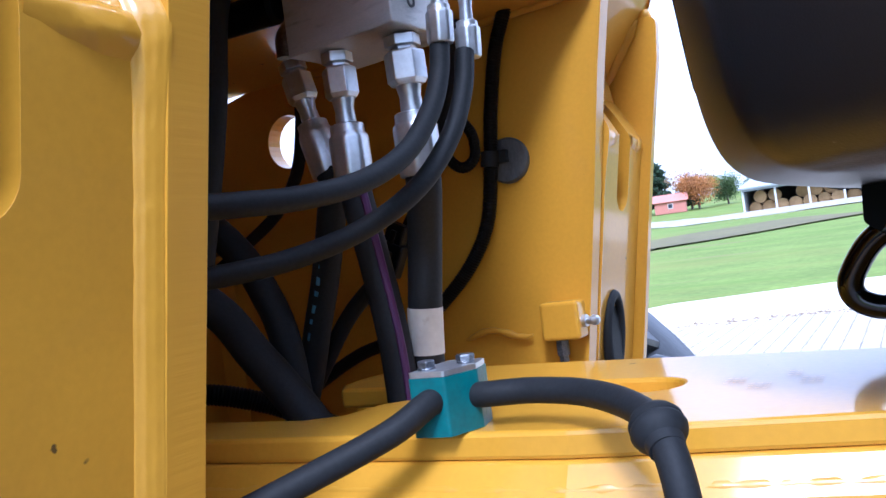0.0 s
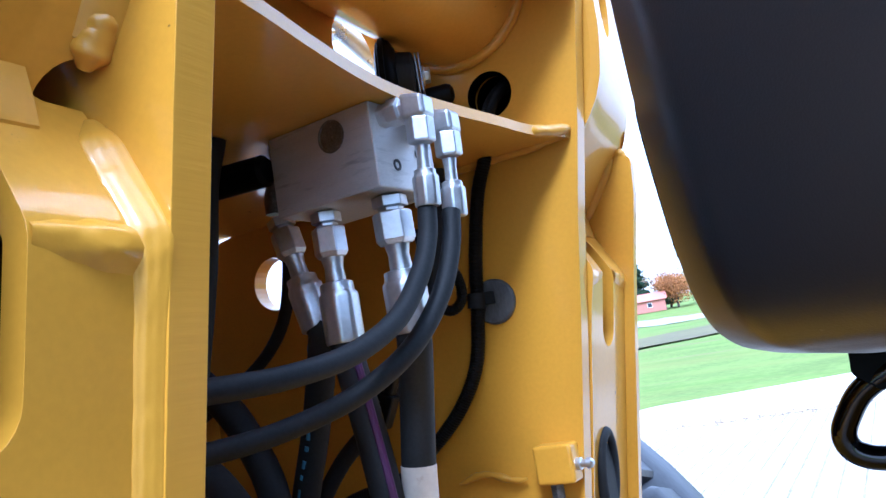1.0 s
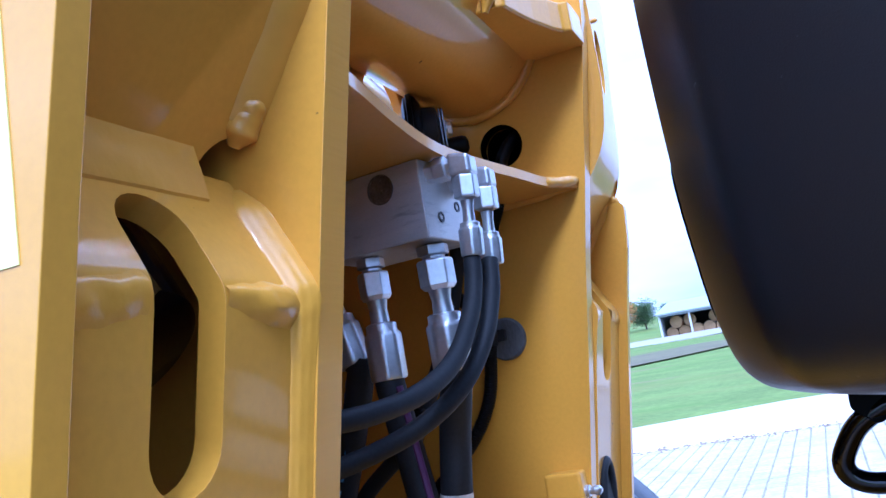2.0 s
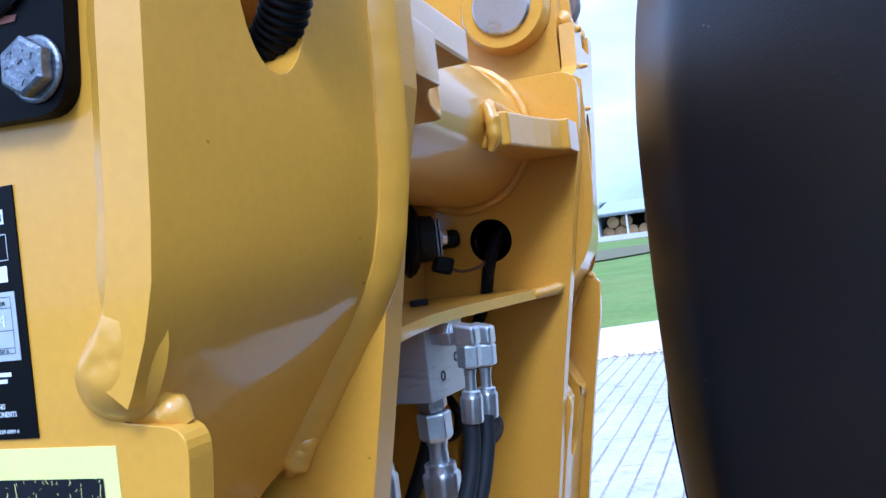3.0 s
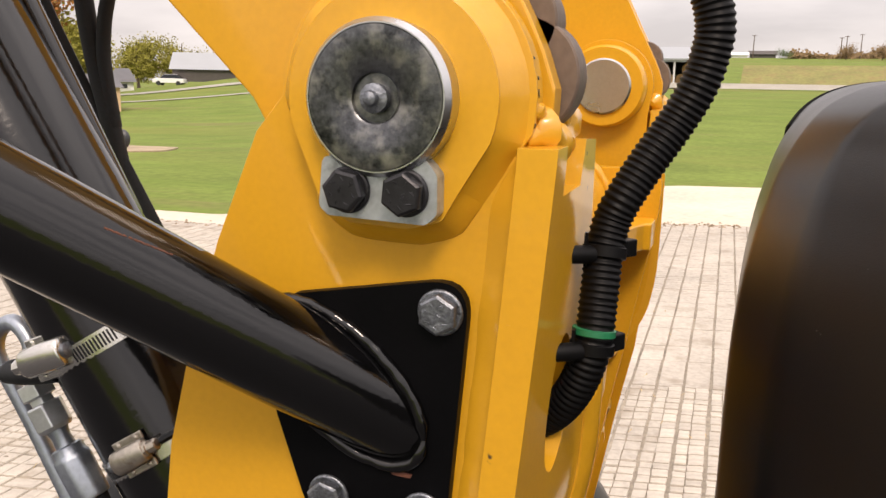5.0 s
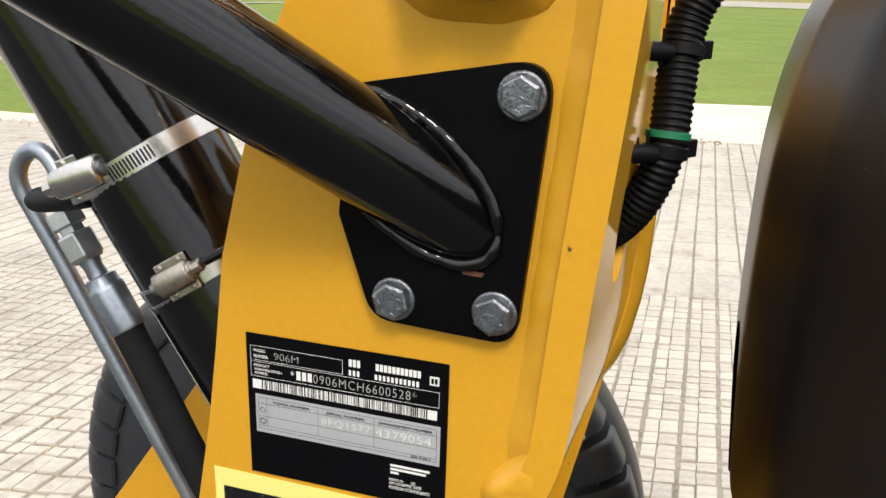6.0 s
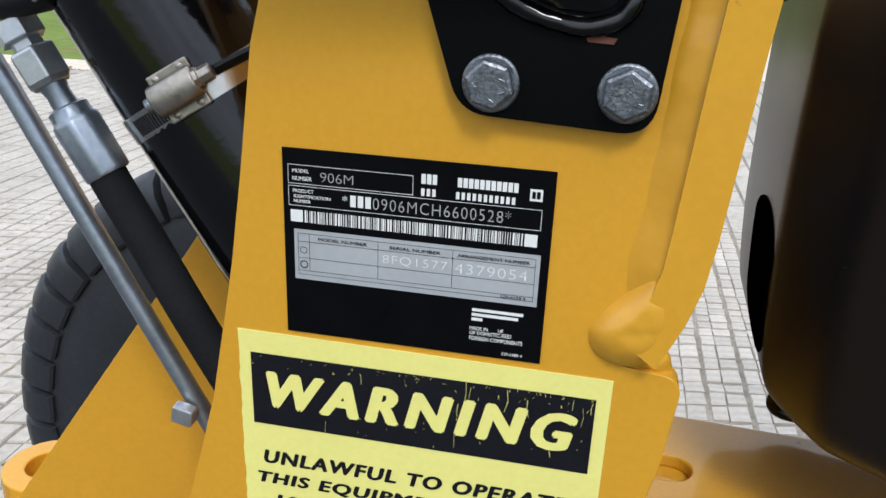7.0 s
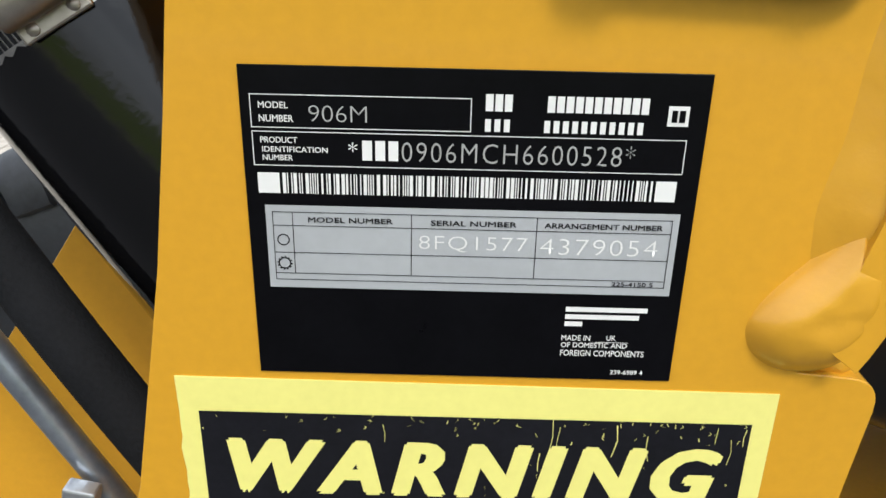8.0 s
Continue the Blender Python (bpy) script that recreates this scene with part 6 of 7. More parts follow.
warning = thing("warning_decal", "worn pale yellow warning decal with black lettering", "warning sign")
random.seed(5)
edge_l = [(-0.0248 + 0.0008 * random.random(), z) for z in np.linspace(1.474, 1.358, 30)]
wd = [(0.143, 1.3565), (0.143, 1.473)] + edge_l + [(-0.0245, 1.357)]
part("vinyl", plate(wd, 0.0004, XZ(-0.00045)), decal_yellow, warning)
YW = -0.0007
part("ink_panel", bars([(-0.0185, 0.137, 1.4255, 1.463)], YW), decal_ink, warning, "scratched black panel")
part("lettering", letters("WARNING", -0.0115, 0.1305, 1.435, 1.4545, YW - 0.0002, 0.062, 0.24, 1.3), decal_yellow, warning, "bold slanted heading")
for text, x0, x1, z0 in (("UNLAWFUL TO OPERATE", -0.0145, 0.1305, 1.4035), ("THIS EQUIPMENT WITHIN", -0.018, 0.1355, 1.3908), ("10 FEET OF OVERHEAD", -0.0095, 0.128, 1.3783), ("HIGH VOLTAGE LINES", -0.005, 0.1235, 1.366)):
    part("lettering", letters(text, x0, x1, z0, z0 + 0.0076, YW, 0.05, 0.2, 1.16), decal_ink, warning, "bold slanted lettering")
random.seed(8)
scr = bmesh.new()
for k in range(90):
    x = random.uniform(0.02, 0.136) if k % 3 else random.uniform(-0.018, 0.136)
    top = 1.463 - random.random() ** 2 * 0.006 if random.random() < 0.7 else random.uniform(1.428, 1.458)
    ln = random.uniform(0.0002, 0.0014) if k % 8 else random.uniform(0.004, 0.012)
    w = random.uniform(0.00006, 0.00018)
    pts = [(x, top), (x + random.uniform(-0.0006, 0.0006), top - ln * 0.5), (x + random.uniform(-0.001, 0.001), top - ln)]
    for (ax, az), (bx, bz) in zip(pts, pts[1:]):
        scr.faces.new([scr.verts.new((px, YW - 0.0001, pz)) for px, pz in ((ax - w, az), (ax + w, az), (bx + w * 0.7, bz), (bx - w * 0.7, bz))])
tagged(part("scratch_wear", scr, decal_yellow, warning, "rubbed streaks in the black ink"), kind="stuff")
peen = bmesh.new()
for x0, y0, n in ((0.272, 0.375, 3), (0.286, 0.36, 3), (0.302, 0.392, 2), (0.31, 0.373, 3)):
    for k in range(n):
        bx = x0 + 0.004 * k
        for j in range(3):
            peen.faces.new([peen.verts.new((bx + dx, y0 + 0.006 * j + dy, 1.1706)) for dx, dy in ((0, 0), (0.0026, 0.0005), (0.0026, 0.0019), (0, 0.0014))])
part("stamped_marks", peen, material("brown_stamped_marks", (0.62, 0.32, 0.045), 0.5, bump=0.0), machine, "faint stamped marks")


# ---- distance: drive, barn, houses, trees ----
def strip(points, width, mat, name, label, category, lift=0.03, bank=0.0):
    bm = bmesh.new()
    path = resample(smooth_path([(x, y, 0) for x, y in points], 6), 2.0)
    prev = None
    for i, p in enumerate(path):
        d = (path[min(i + 1, len(path) - 1)] - path[max(i - 1, 0)]).normalized()
        s = Vector((-d.y, d.x, 0)) * width / 2
        row = []
        for k, q in enumerate((p - s, p - s * 0.3, p + s * 0.3, p + s)):
            row.append(bm.verts.new((q.x, q.y, height(q.x, q.y) + lift + bank * (1, 0.65, 0.35, 0)[k])))
        if prev:
            for k in range(3):
                bm.faces.new((prev[k], prev[k + 1], row[k + 1], row[k]))
        prev = row
    return tagged(part(name, bm, mat, smooth=True), label, category, kind="structure")


lane_mat = material("worn_pale_lane", (0.33, 0.31, 0.265), 0.95, vary=0.2, scale=0.5, grain=8, bump=0.3)
road_mat = material("pale_gravel_drive", (0.55, 0.52, 0.48), 0.95, vary=0.12, scale=0.5, grain=8, bump=0.3)
strip([(60, 66), (30, 76), (12, 82.2), (-4, 82.8), (-16, 82), (-30, 92)], 1.7, lane_mat, "road", "pale gravel drive along the barn", "drive", 0.06, 0.5)
weeds = material("tall_dry_weeds", (0.2, 0.19, 0.06), 0.95, vary=0.35, scale=0.3, grain=3, bump=0.5, dirt=0.9, dirt_color=(0.24, 0.15, 0.07))
strip([(62, 74), (30, 84), (12, 89), (1, 90)], 9, weeds, "weed_bank", "bank of dry brown weeds behind the drive", "weeds", 0.3, 1.7)
dry_grass = material("dry_brown_grass", (0.115, 0.1, 0.032), 0.95, vary=0.35, scale=0.45, grain=4, bump=0.2, dirt=0.9, dirt_color=(0.13, 0.095, 0.05))
strip([(-17, 36), (-11, 39.5), (-6, 46.5), (-2.5, 50)], 8.0, dry_grass, "grass_patch", "band of dry brown grass in the field", "grass", 0.05)
strip([(-95, 48), (-60, 62), (-40, 74), (-20, 96)], 4.0, lane_mat, "road", "pale road across the fields", "road")
strip([(-80, 36), (-52, 50), (-34, 60), (-22, 68)], 1.2, lane_mat, "road", "narrow pale lane across the fields", "lane")
tin = material("pale_corrugated_roof", (0.36, 0.38, 0.4), 0.45, metal=0.3, vary=0.06, scale=0.5, grain=6, bump=0.1)
dark_wood = material("weathered_dark_boards", (0.09, 0.08, 0.075), 0.85, vary=0.2, scale=1, grain=9, bump=0.2)
post_white = material("pale_barn_post", (0.6, 0.6, 0.6), 0.6, vary=0.1, bump=0.05)
hay = material("round_bale_hay", (0.34, 0.22, 0.1), 0.95, vary=0.25, scale=1.5, grain=14, bump=0.6, rnd=0.16)
brick_red = material("red_barn_boards", (0.5, 0.2, 0.15), 0.8, vary=0.12, scale=0.6, grain=8, bump=0.1)
peach = material("peach_house_siding", (0.6, 0.4, 0.25), 0.75, vary=0.06, scale=0.6, grain=8, bump=0.1)
white_wall = material("white_house_siding", (0.7, 0.7, 0.68), 0.7, vary=0.05, scale=0.6, grain=8, bump=0.05)
slate = material("grey_shingle_roof", (0.13, 0.13, 0.14), 0.85, vary=0.15, scale=0.8, grain=9, bump=0.2)
glass_dark = material("dark_window_pane", (0.03, 0.035, 0.045), 0.1, vary=0.1, bump=0.0)

bz = height(-7.4, 85) + 0.22
barn = thing("hay_barn", "open-fronted pale hay barn with posts", "barn", at=(0, 0, 0))
BX0, BX1, BY0, BY1 = -13.4, -1.2, 85.0, 95.0
part("roof", plate([(BY0 - 0.5, bz + 2.55), (BY1, bz + 4.15), (BY1, bz + 4.3), (BY0 - 0.5, bz + 2.7)], BX1 - BX0 + 0.6, lambda u, v, w: (BX0 - 0.3 + w, u, v)), tin, barn, "sloping tin roof")
part("back_wall", box(BX0, BX1, BY1 - 0.2, BY1 - 0.05, bz, bz + 4.0), dark_wood, barn)
for x in (BX0, BX1 - 0.12):
    part("side_wall", plate([(BY0, bz), (BY1, bz), (BY1, bz + 4.1), (BY0, bz + 2.6)], 0.12, YZ(x)), tin, barn)
for k in range(5):
    x = BX0 + (BX1 - BX0) * k / 4
    part("post", box(x - 0.09, x + 0.09, BY0 - 0.12, BY0 + 0.06, bz - 0.05, bz + 2.62), post_white, barn)
part("lintel", box(BX0, BX1, BY0 - 0.16, BY0 - 0.121, bz + 2.35, bz + 2.62), tin, barn)
part("slab", box(BX0 - 0.8, BX1 + 0.8, BY0 - 1.4, BY1, bz - 0.4, bz - 0.02), road_mat, barn, "pale slab")
bale = thing("hay_bale", "round straw coloured hay bale stacked in the barn", "hay bale", "bales in the barn")
part("bale", lathe((0, -0.6, 0), (0, 1, 0), [(0, 0.55), (0.06, 0.63), (1.14, 0.63), (1.2, 0.55)], 20), hay, bale, smooth=True)
random.seed(21)
first = True
for row in range(2):
    n = 9 - row
    for k in range(n):
        if row == 1 and k in (2, 6):
            continue
        m = pose(BX0 + 0.85 + 1.28 * (k + 0.5 * row) + random.uniform(-0.03, 0.03), BY0 + 1.6 + random.uniform(0, 0.7), bz + 0.62 + 1.08 * row, 0, random.uniform(0, 90), random.uniform(-6, 6))
        if first:
            bale.matrix_world = m
            first = False
        else:
            copy_thing(bale, m)


def house(label, x, y, w, d, h, roof_h, wall, roof, turn=0, windows=3, name="house", sc=1.0):
    z = height(x, y) - 0.1
    ob = thing(name, label, "house")
    m = pose(x, y, z, 0, 0, turn) @ Matrix.Scale(sc, 4)
    bm = box(-w / 2, w / 2, -d / 2, d / 2, 0, h)
    rf = plate([(-d / 2 - 0.4, h - 0.1), (d / 2 + 0.4, h - 0.1), (0.25, h + roof_h), (-0.25, h + roof_h)], w + 0.8, lambda u, v, k: (-w / 2 - 0.4 + k, u, v))
    for v in rf.verts:
        if v.co.z > h + 0.2:
            v.co.x *= 0.78 if name == "house" else 1.0
    body, top = part("wall", bm, wall, ob), part("roof", rf, roof, ob)
    for o in (body, top):
        o.data.transform(m)
    for k in range(windows):
        wx = -w / 2 + w * (k + 0.6) / (windows + 0.2)
        fr = part("window", box(wx - 0.45, wx + 0.45, -d / 2 - 0.05, -d / 2 + 0.02, h * 0.38, h * 0.8), white_wall, ob)
        pn = part("pane", box(wx - 0.36, wx + 0.36, -d / 2 - 0.08, -d / 2 - 0.05, h * 0.42, h * 0.76), glass_dark, fr)
        fr.data.transform(m)
        pn.data.transform(m)
    return ob


house("peach coloured house with a grey hipped roof", -39.8, 43.5, 6.2, 6.0, 2.6, 1.2, peach, slate, 42, 3, "house", 0.66)
house("white house with a grey roof by the road", -69, 79, 5.6, 5.5, 1.4, 1.5, white_wall, slate, 42, 3)
house("grey weathered barn with a dark gable", -66.5, 96, 8.6, 6, 1.7, 2.2, dark_wood, tin, 25, 0, "farm_building")
house("red barn with a pale door", -29.3, 120, 5.6, 5, 2.2, 1.4, brick_red, brick_red, 12, 1, "farm_building", 0.8)
house("dark shed on the ridge", 9, 205, 5.5, 5, 1.1, 0.8, dark_wood, dark_wood, 0, 0, "farm_building")
house("white shed on the ridge", 3.7, 203, 3.8, 4, 0.8, 0.6, white_wall, white_wall, 0, 0, "farm_building")

bark = material("grey_brown_bark", (0.12, 0.09, 0.07), 0.9, vary=0.25, scale=3, grain=30, bump=0.4)
leaf_mats = {"orange": material("orange_autumn_leaves", (0.33, 0.13, 0.03), 0.8, vary=0.3, scale=0.6, grain=5, bump=0.0, island=0.3),
             "yellow": material("yellow_green_leaves", (0.24, 0.22, 0.035), 0.8, vary=0.3, scale=0.6, grain=5, bump=0.0, island=0.3),
             "green": material("green_leaves", (0.06, 0.1, 0.025), 0.8, vary=0.3, scale=0.6, grain=5, bump=0.0, island=0.3),
             "dark": material("dark_conifer_needles", (0.02, 0.045, 0.018), 0.85, vary=0.3, scale=0.6, grain=5, bump=0.0, island=0.3),
             "brown": material("brown_hedge_leaves", (0.2, 0.13, 0.06), 0.85, vary=0.3, scale=0.6, grain=5, bump=0.0, island=0.3)}


def tree(x, y, h, spread, kind, seed, label, conifer=False, leaves=7000):
    rng = random.Random(seed)
    z = height(x, y) - 0.1
    ob = thing("tree", label, "tree", "trees in the distance")
    tr = sweep([(x, y, z), (x + 0.05 * h * rng.uniform(-1, 1), y, z + 0.4 * h), (x, y, z + 0.85 * h)], lambda i: h * (0.03, 0.022, 0.006)[i], 8)
    tips = []
    for k in range(9 if not conifer else 16):
        t = rng.uniform(0.25, 0.75) if not conifer else 0.12 + 0.8 * k / 16
        a = rng.uniform(0, 6.28) if not conifer else k * 2.4
        reach = spread * rng.uniform(0.45, 0.8) if not conifer else spread * (1 - t) * 0.95
        base = Vector((x, y, z + h * t * 0.8))
        tip = base + Vector((math.cos(a) * reach, math.sin(a) * reach, (0.3 if not conifer else -0.08) * reach + (0.1 * h if not conifer else 0)))
        sweep([base, base.lerp(tip, 0.5) + Vector((0, 0, 0.05 * h)), tip], lambda i: h * (0.011, 0.007, 0.002)[i], 5, bm=tr)
        tips.append((base, tip))
    part("trunk", tr, bark, ob, smooth=True)
    cr = bmesh.new()
    for k in range(leaves):
        base, tip = rng.choice(tips)
        p = base.lerp(tip, rng.uniform(0.3, 1.1))
        s = spread * (0.26 if not conifer else 0.13)
        p += Vector((rng.gauss(0, s), rng.gauss(0, s), rng.gauss(0, s * (0.8 if not conifer else 0.5))))
        if p.z < z + h * 0.1:
            continue
        u = Vector((rng.gauss(0, 1), rng.gauss(0, 1), rng.gauss(0, 1))).normalized()
        w = u.orthogonal().normalized()
        q = h * rng.uniform(0.022, 0.042) * math.sqrt(2200 / leaves)
        cr.faces.new([cr.verts.new(p + u * q * a + w * q * b * 0.7) for a, b in ((-1, 0), (0, -1), (1, 0.1), (0.1, 1))])
    part("crown", cr, leaf_mats[kind], ob)
    return ob


tree(-31.5, 122, 10.5, 3.0, "dark", 1, "dark green conifer behind the red barn", True)
tree(-27.6, 126, 6.6, 2.0, "dark", 2, "dark green conifer behind the red barn", True)
tree(-25.6, 122, 6.0, 3.2, "orange", 3, "orange autumn tree beside the red barn")
tree(-22.5, 128, 5.0, 2.6, "green", 4, "green leafy tree beyond the field")
tree(-36, 128, 5.5, 2.6, "green", 24, "green leafy tree beyond the field")
tree(-60.5, 58, 13.0, 3.9, "orange", 5, "rusty orange autumn tree near the houses")
tree(-57, 60, 9.0, 3.2, "yellow", 6, "yellow-green tree near the houses")
tree(-66, 63, 10.5, 3.8, "yellow", 26, "yellow-green tree near the houses")
tree(-64.0, 70, 8.6, 2.6, "yellow", 7, "yellow-green tree beside the white house")
tree(-80, 98, 8.0, 3.6, "yellow", 8, "yellow-green tree beside the road")
tree(-74.5, 101, 7.0, 3.2, "yellow", 9, "yellow-green tree beside the road")
tree(-69, 118, 6.5, 3.4, "brown", 10, "brown autumn tree behind the grey barn")
tree(-75, 122, 6.5, 3.6, "brown", 27, "brown autumn tree behind the grey barn")
tree(-52.5, 97, 4.6, 2.2, "green", 28, "green leafy tree beyond the road")
tree(-58.4, 92, 3.4, 1.0, "brown", 29, "small bare roadside tree")
tree(-1.7, 130, 2.6, 1.0, "green", 11, "green leafy tree behind the barn")
for k in range(22):
    rng = random.Random(100 + k)
    tree(-160 + 9.5 * k + rng.uniform(-4, 4), 215 + rng.uniform(-8, 14) - 0.25 * abs(-60 + 9 * k), rng.uniform(4.0, 7.5) * (0.45 if k > 13 else 1), rng.uniform(3, 5) * (0.5 if k > 13 else 1), rng.choice(("green", "brown", "yellow", "brown")), 200 + k, "leafy tree in the far tree line", False, 2200)
hedge = bmesh.new()
rng = random.Random(77)
for k in range(5000):
    hx = rng.uniform(14, 80)
    hy = 196 + rng.gauss(0, 1.5) - 0.1 * hx
    p = Vector((hx, hy, height(hx, hy) + abs(rng.gauss(0, 0.7)) * (1 + 0.5 * math.sin(hx * 0.2))))
    q = rng.uniform(0.2, 0.45)
    u = Vector((rng.gauss(0, 1), rng.gauss(0, 1), rng.gauss(0, 1))).normalized()
    w = u.orthogonal()
    hedge.faces.new([hedge.verts.new(p + u * q * a + w * q * b) for a, b in ((-1, 0), (0, -1), (1, 0), (0, 1))])
tagged(part("hedge", hedge, leaf_mats["brown"]), "brownish scrub along the ridge", "scrub", kind="stuff")
for k, x in enumerate((23.6, 24.6, 27.4, 32.3, 36, 6.4)):
    pl = thing("utility_pole", "thin wooden utility pole on the ridge", "pole", "poles on the ridge")
    zz = height(x, 190)
    part("pole", lathe((x, 190, zz - 0.2), (0, 0, 1), [(0, 0.12), (4.6 + 0.3 * (k % 3), 0.08)], 8), bark, pl)
    part("crossarm", box(x - 0.5, x + 0.5, 189.95, 190.05, zz + 4.2 + 0.3 * (k % 3), zz + 4.3 + 0.3 * (k % 3)), bark, pl)



def car(x, y, turn, paint, label):
    """A small parked car."""
    m = pose(x, y, height(x, y) + 0.03, 0, 0, turn)
    ob = thing("parked_car", label, "car", "cars in the distance")
    prof = [(-2.1, 0.35), (-2.1, 0.85), (-1.2, 0.95), (2.0, 0.9), (2.1, 0.35)]
    cab = [(-1.15, 0.94), (-0.6, 1.42), (1.0, 1.45), (1.75, 0.92)]
    pieces = [part("body", plate(prof, 1.7, lambda u, v, w: (u, w - 0.85, v)), paint, ob, "", 0.08),
              part("cabin", plate(cab, 1.4, lambda u, v, w: (u, w - 0.7, v)), glass_dark, ob, "dark glazed cabin", 0.06),
              part("roof_panel", plate([(-0.55, -0.66), (0.95, -0.66), (0.95, 0.66), (-0.55, 0.66)], 0.05, XY(1.43)), paint, ob, "", 0.02)]
    for wx in (-1.3, 1.3):
        for wy in (-0.86, 0.66):
            pieces.append(part("wheel", lathe((wx, wy, 0.32), (0, 1, 0), [(0, 0.28), (0.03, 0.32), (0.17, 0.32), (0.2, 0.28)], 16), tyre_rubber, ob))
    for o in pieces:
        o.data.transform(m)
    return ob


car_white = material("white_car_paint", (0.8, 0.8, 0.8), 0.3, coat=0.4, vary=0.03, bump=0.0)
car(-69.2, 91, 20, car_white, "white parked car beside the road")
car(-57.0, 100, 15, car_white, "white parked car beyond the road")
car(-53.8, 101, 60, car_white, "white parked car beyond the road")
# orange farm implement on the verge by the houses
mower = thing("farm_implement", "orange towed farm implement with a rubber tyred wheel", "farm implement")
orange = material("orange_implement_paint", (0.75, 0.25, 0.02), 0.5, vary=0.1, scale=2, grain=30, bump=0.05)
mx, my = -14.6, 16.4
mz = height(mx, my) - 0.02
part("frame_bar", sweep([(mx - 2.2, my + 0.3, mz + 0.3), (mx - 0.6, my + 0.05, mz + 0.34), (mx + 0.55, my, mz + 0.36)], 0.07, 10), orange, mower)
part("deck", plate(rounded([(-1.1, 0.2), (-0.1, 0.22), (-0.25, 0.42), (-0.6, 0.5), (-0.7, 0.75), (-0.95, 0.75), (-1.1, 0.5)], 0.04, 3), 0.5, lambda u, v, w: (mx + u, my - 0.25 + w, mz + v)), orange, mower, "", 0.02)
part("tyre", lathe((mx + 0.56, my - 0.1, mz + 0.25), (0, 1, 0), [(0, 0.14), (0.0, 0.21), (0.04, 0.25), (0.14, 0.25), (0.18, 0.21), (0.18, 0.14)], 28), tyre_rubber, mower, smooth=True)
part("rim", lathe((mx + 0.56, my - 0.09, mz + 0.25), (0, 1, 0), [(0, 0.14), (0.02, 0.13), (0.04, 0.05), (0.04, 0.01)], 20), white_wall, mower, smooth=True)
patch = plate(rounded([(-17.5, 14.6), (-14, 14.5), (-12.2, 15.7), (-12.8, 17.1), (-16.5, 17.6)], 0.5, 4), 0.04, lambda u, v, w: (u, v, height(u, v) - 0.035 + w))
tagged(part("dirt_verge", patch, material("bare_brown_dirt", (0.36, 0.28, 0.19), 0.95, vary=0.3, scale=1.5, grain=14, bump=0.6, dirt=0.6, dirt_color=(0.17, 0.15, 0.06))), "bare dirt patch in the grass", "gravel", kind="structure")

# ---- scored squares of the concrete yard, the nearest as pieces ----
GU, GV = Vector((0.982, 0.19)), Vector((0.012, 1.0))
WIDE, LONG = (0.064, 0.078), (0.066, 0.086, 0.104)


def square(cx, cy, bm, sx, sy, rng):
    """One raised square of the scored surface, with sloping, uneven sides."""
    wide, fine = rng.uniform(0.006, 0.0105), rng.uniform(0.0008, 0.003)
    gus = (wide, wide) if sx > 0.1 else (wide, fine) if sx < 0.07 else (fine, wide)   # every second groove is only a hairline
    gv = rng.choice((0.001, 0.003, 0.006)) if sx > 0.1 else rng.choice((0.001, 0.0055, 0.008, 0.0105))
    h1 = rng.uniform(-0.001, 0.0015)
    top, low = [], []
    for a, b in ((-1, -1), (1, -1), (1, 1), (-1, 1)):
        gu = gus[a > 0]
        q = GU * (a * (sx / 2 - gu / 3 + rng.uniform(-0.002, 0.002))) + GV * (b * (sy / 2 - gv / 3 + rng.uniform(-0.002, 0.002)))
        low.append(bm.verts.new((cx + q.x, cy + q.y, -0.012)))
        q = GU * (a * (sx / 2 - gu + rng.uniform(-0.004, 0.002))) + GV * (b * (sy / 2 - gv + rng.uniform(-0.005, 0.002)))
        top.append(bm.verts.new((cx + q.x, cy + q.y, h1 + 0.008)))
    bm.faces.new(top)
    for k in range(4):
        bm.faces.new((low[k], low[(k + 1) % 4], top[(k + 1) % 4], top[k]))


def inside(x, y):
    """Whether a square lies on the pad."""
    hit = False
    for (ax, ay), (bx, by) in zip(PAD, PAD[1:] + PAD[:1]):
        if (ay > y) != (by > y) and x < (bx - ax) * (y - ay) / (by - ay) + ax:
            hit = not hit
    return hit


rng = random.Random(300)
variants = {}
for sx in WIDE:
    for sy in LONG:
        variants[sx, sy] = []
        for k in range(3):
            bm = bmesh.new()
            square(0, 0, bm, sx, sy, rng)
            bmesh.ops.recalc_face_normals(bm, faces=bm.faces)
            me = bpy.data.meshes.new("square")
            bm.to_mesh(me)
            bm.free()
            me.materials.append(concrete)
            variants[sx, sy].append(me)


def grooves(start, end, sizes, rng):
    """Rows of (middle, size) between two grooves, of uneven spacing."""
    out, at, k = [], start, 0
    while at < end:
        size = sizes[k % 2] if len(sizes) == 2 else rng.choice(sizes)
        out.append((at + size / 2, size))
        at += size
        k += 1
    return out


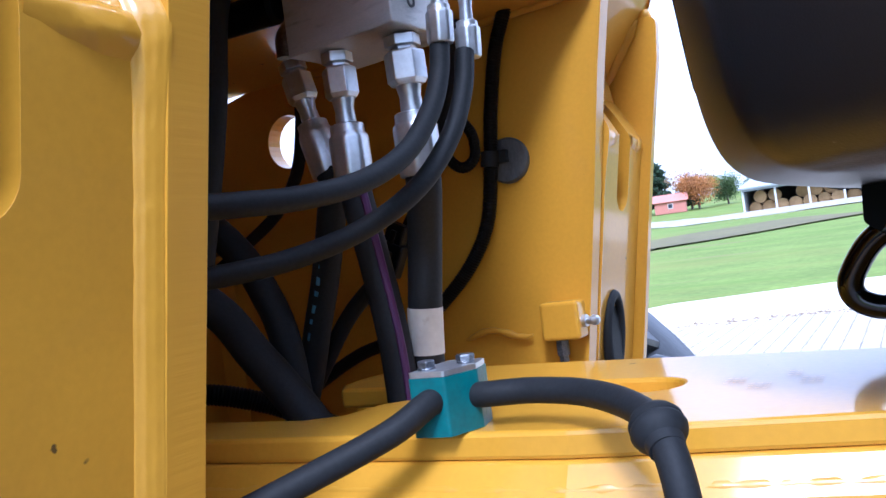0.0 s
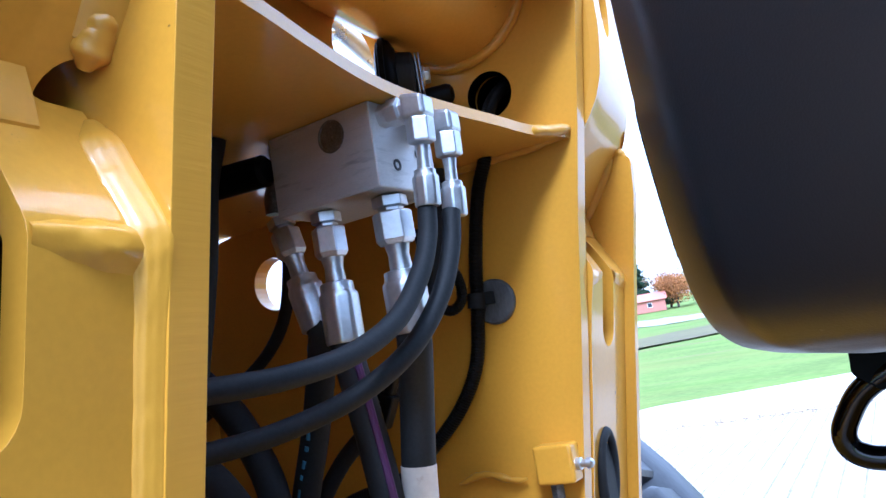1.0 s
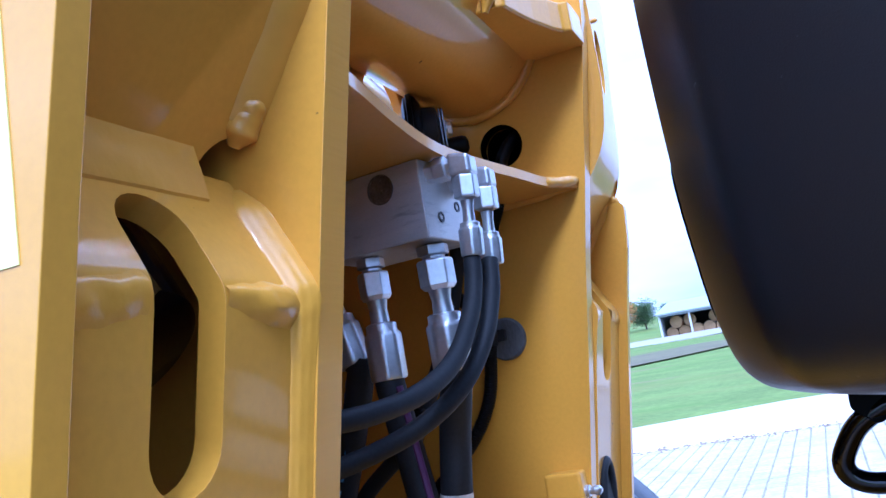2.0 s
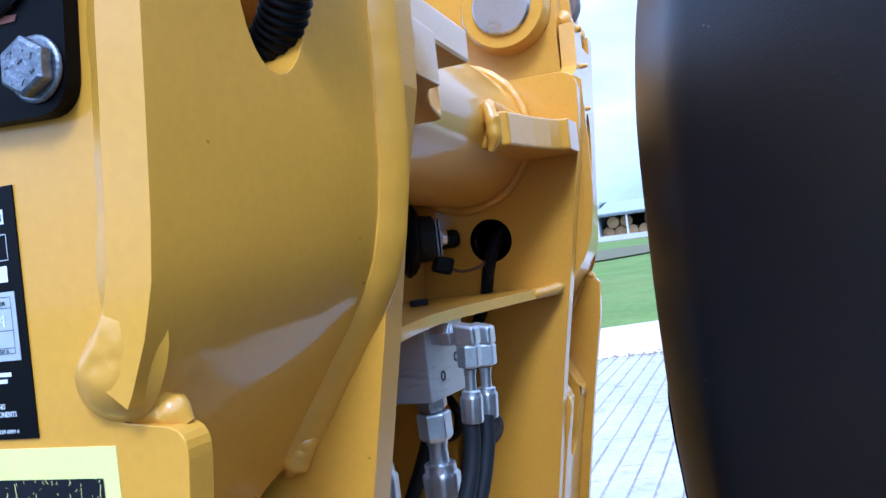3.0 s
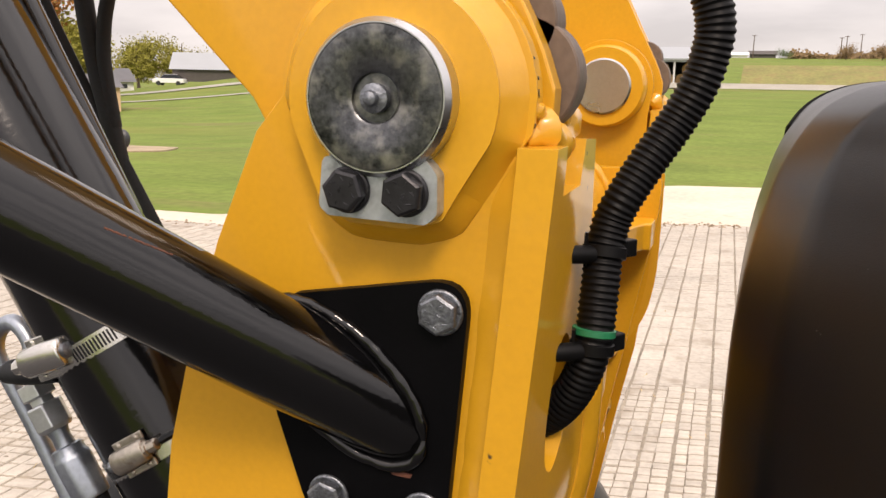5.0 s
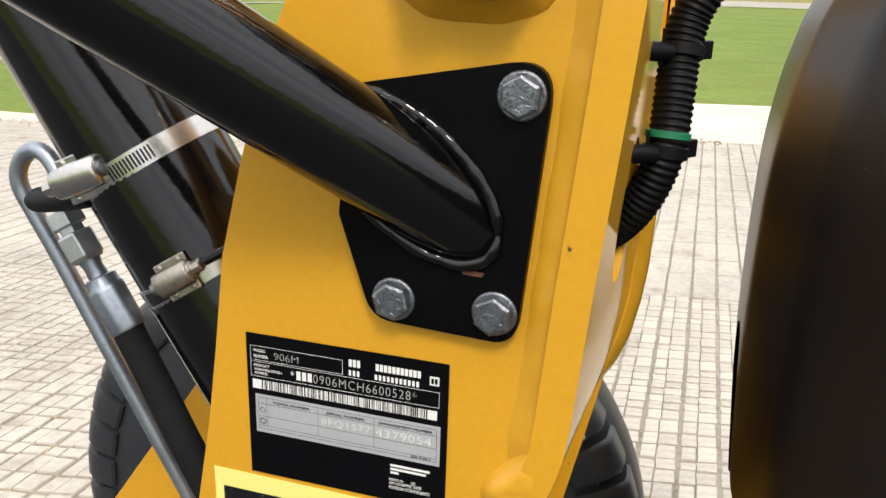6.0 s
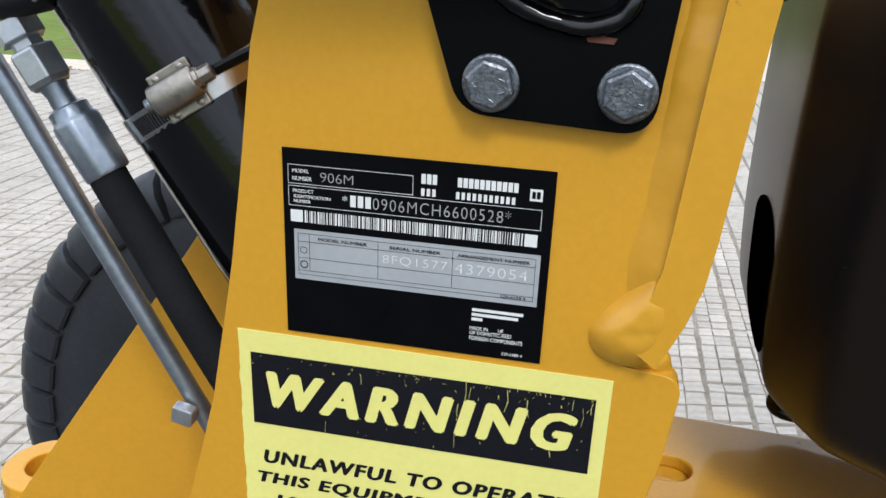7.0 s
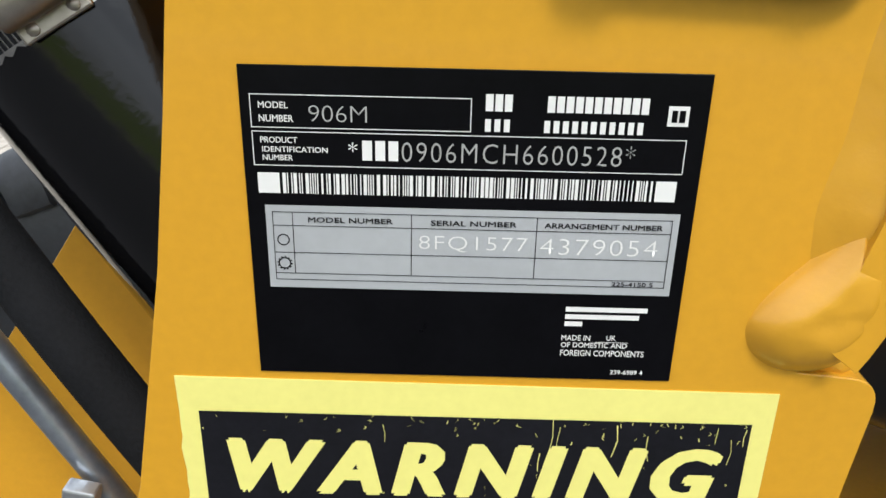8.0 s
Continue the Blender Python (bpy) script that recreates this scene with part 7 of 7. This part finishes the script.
rng = random.Random(9)
rest, near = bmesh.new(), []
columns = grooves(-10.5, 2.2, WIDE, rng)
pairs = grooves(-10.5, 2.2, (sum(WIDE), sum(WIDE)), rng)
lines = grooves(0.4, 4.0, LONG, rng) + grooves(4.0, 6.0, (0.4, 0.3), rng) + grooves(6.0, 10.4, LONG, rng)   # a smoother band lies across the yard
for (cu, su), (cv, sv) in [(c, r) for c in columns for r in lines if r[0] < 4.0] + [(c, r) for c in pairs for r in lines if r[0] >= 4.0]:
    c = GU * cu + GV * cv
    if not inside(c.x, c.y) or c.y < 1.2 or c.x > 1.9:
        continue
    if 0.1 < c.x < 0.95 and 1.9 < c.y < 4.0 and su < 0.1 and sv in LONG and len(near) < 300:
        near.append((c, su, sv))
    else:
        square(c.x, c.y, rest, su, sv, rng)
for v in rest.verts:
    v.co.z += GROUND + 0.006
tagged(part("squares", rest, concrete, pad), kind="stuff")
for k, (c, su, sv) in enumerate(near):
    o = new("square", variants[su, sv][k % 3])
    o.location = (c.x, c.y, GROUND + 0.006)
    o.parent = pad
# straw and crumbs lying in the grooves
litter = bmesh.new()
for k in range(900):
    c = GU * (rng.choice(columns)[0] + rng.choice(WIDE) / 2 * rng.choice((-1, 1))) + GV * rng.uniform(1.3, 6)
    if not inside(c.x, c.y) or c.x > 1.8 or c.x < -5:
        continue
    a, ln, w = rng.gauss(math.pi / 2, 0.4), rng.uniform(0.006, 0.03), rng.uniform(0.001, 0.0028)
    d, s2 = Vector((math.cos(a), math.sin(a), 0)) * ln, Vector((-math.sin(a), math.cos(a), 0)) * w
    p = Vector((c.x, c.y, GROUND + rng.uniform(0.012, 0.0165)))
    litter.faces.new([litter.verts.new(q) for q in (p - d - s2, p + d - s2, p + d + s2, p - d + s2)])
tagged(part("straw_litter", litter, material("dry_straw", (0.5, 0.36, 0.18), 0.9, vary=0.3, scale=8, grain=60, bump=0.1, island=0.3)), "bits of dry straw in the grooves", "straw", kind="stuff")

# crumbs of dirt along the far edge of the pad
crumbs = bmesh.new()
for (ax, ay), (bx, by) in zip(PAD[3:6], PAD[4:7]):
    for k in range(420):
        t = rng.random()
        x, y = ax + (bx - ax) * t, ay + (by - ay) * t + rng.gauss(-0.05, 0.09)
        if rng.random() < 0.35 + 0.5 * noise.noise((x * 1.7, y, 0.3)):
            continue
        r = rng.uniform(0.008, 0.03)
        p = Vector((x, y, GROUND + 0.012))
        ring = [crumbs.verts.new(p + Vector((r * rng.uniform(0.7, 1.5) * math.cos(a), r * rng.uniform(0.6, 1.1) * math.sin(a), 0))) for a in (0, 1.3, 2.6, 3.9, 5.2)]
        peak = crumbs.verts.new(p + Vector((0, 0, r * rng.uniform(0.3, 0.8))))
        for i in range(5):
            crumbs.faces.new((ring[i], ring[(i + 1) % 5], peak))
tagged(part("dirt_crumbs", crumbs, material("crumbled_brown_dirt", (0.24, 0.18, 0.12), 0.95, vary=0.3, scale=6, grain=40, bump=0.4, island=0.3)), "crumbled dirt along the edge of the concrete", "dirt", kind="stuff")
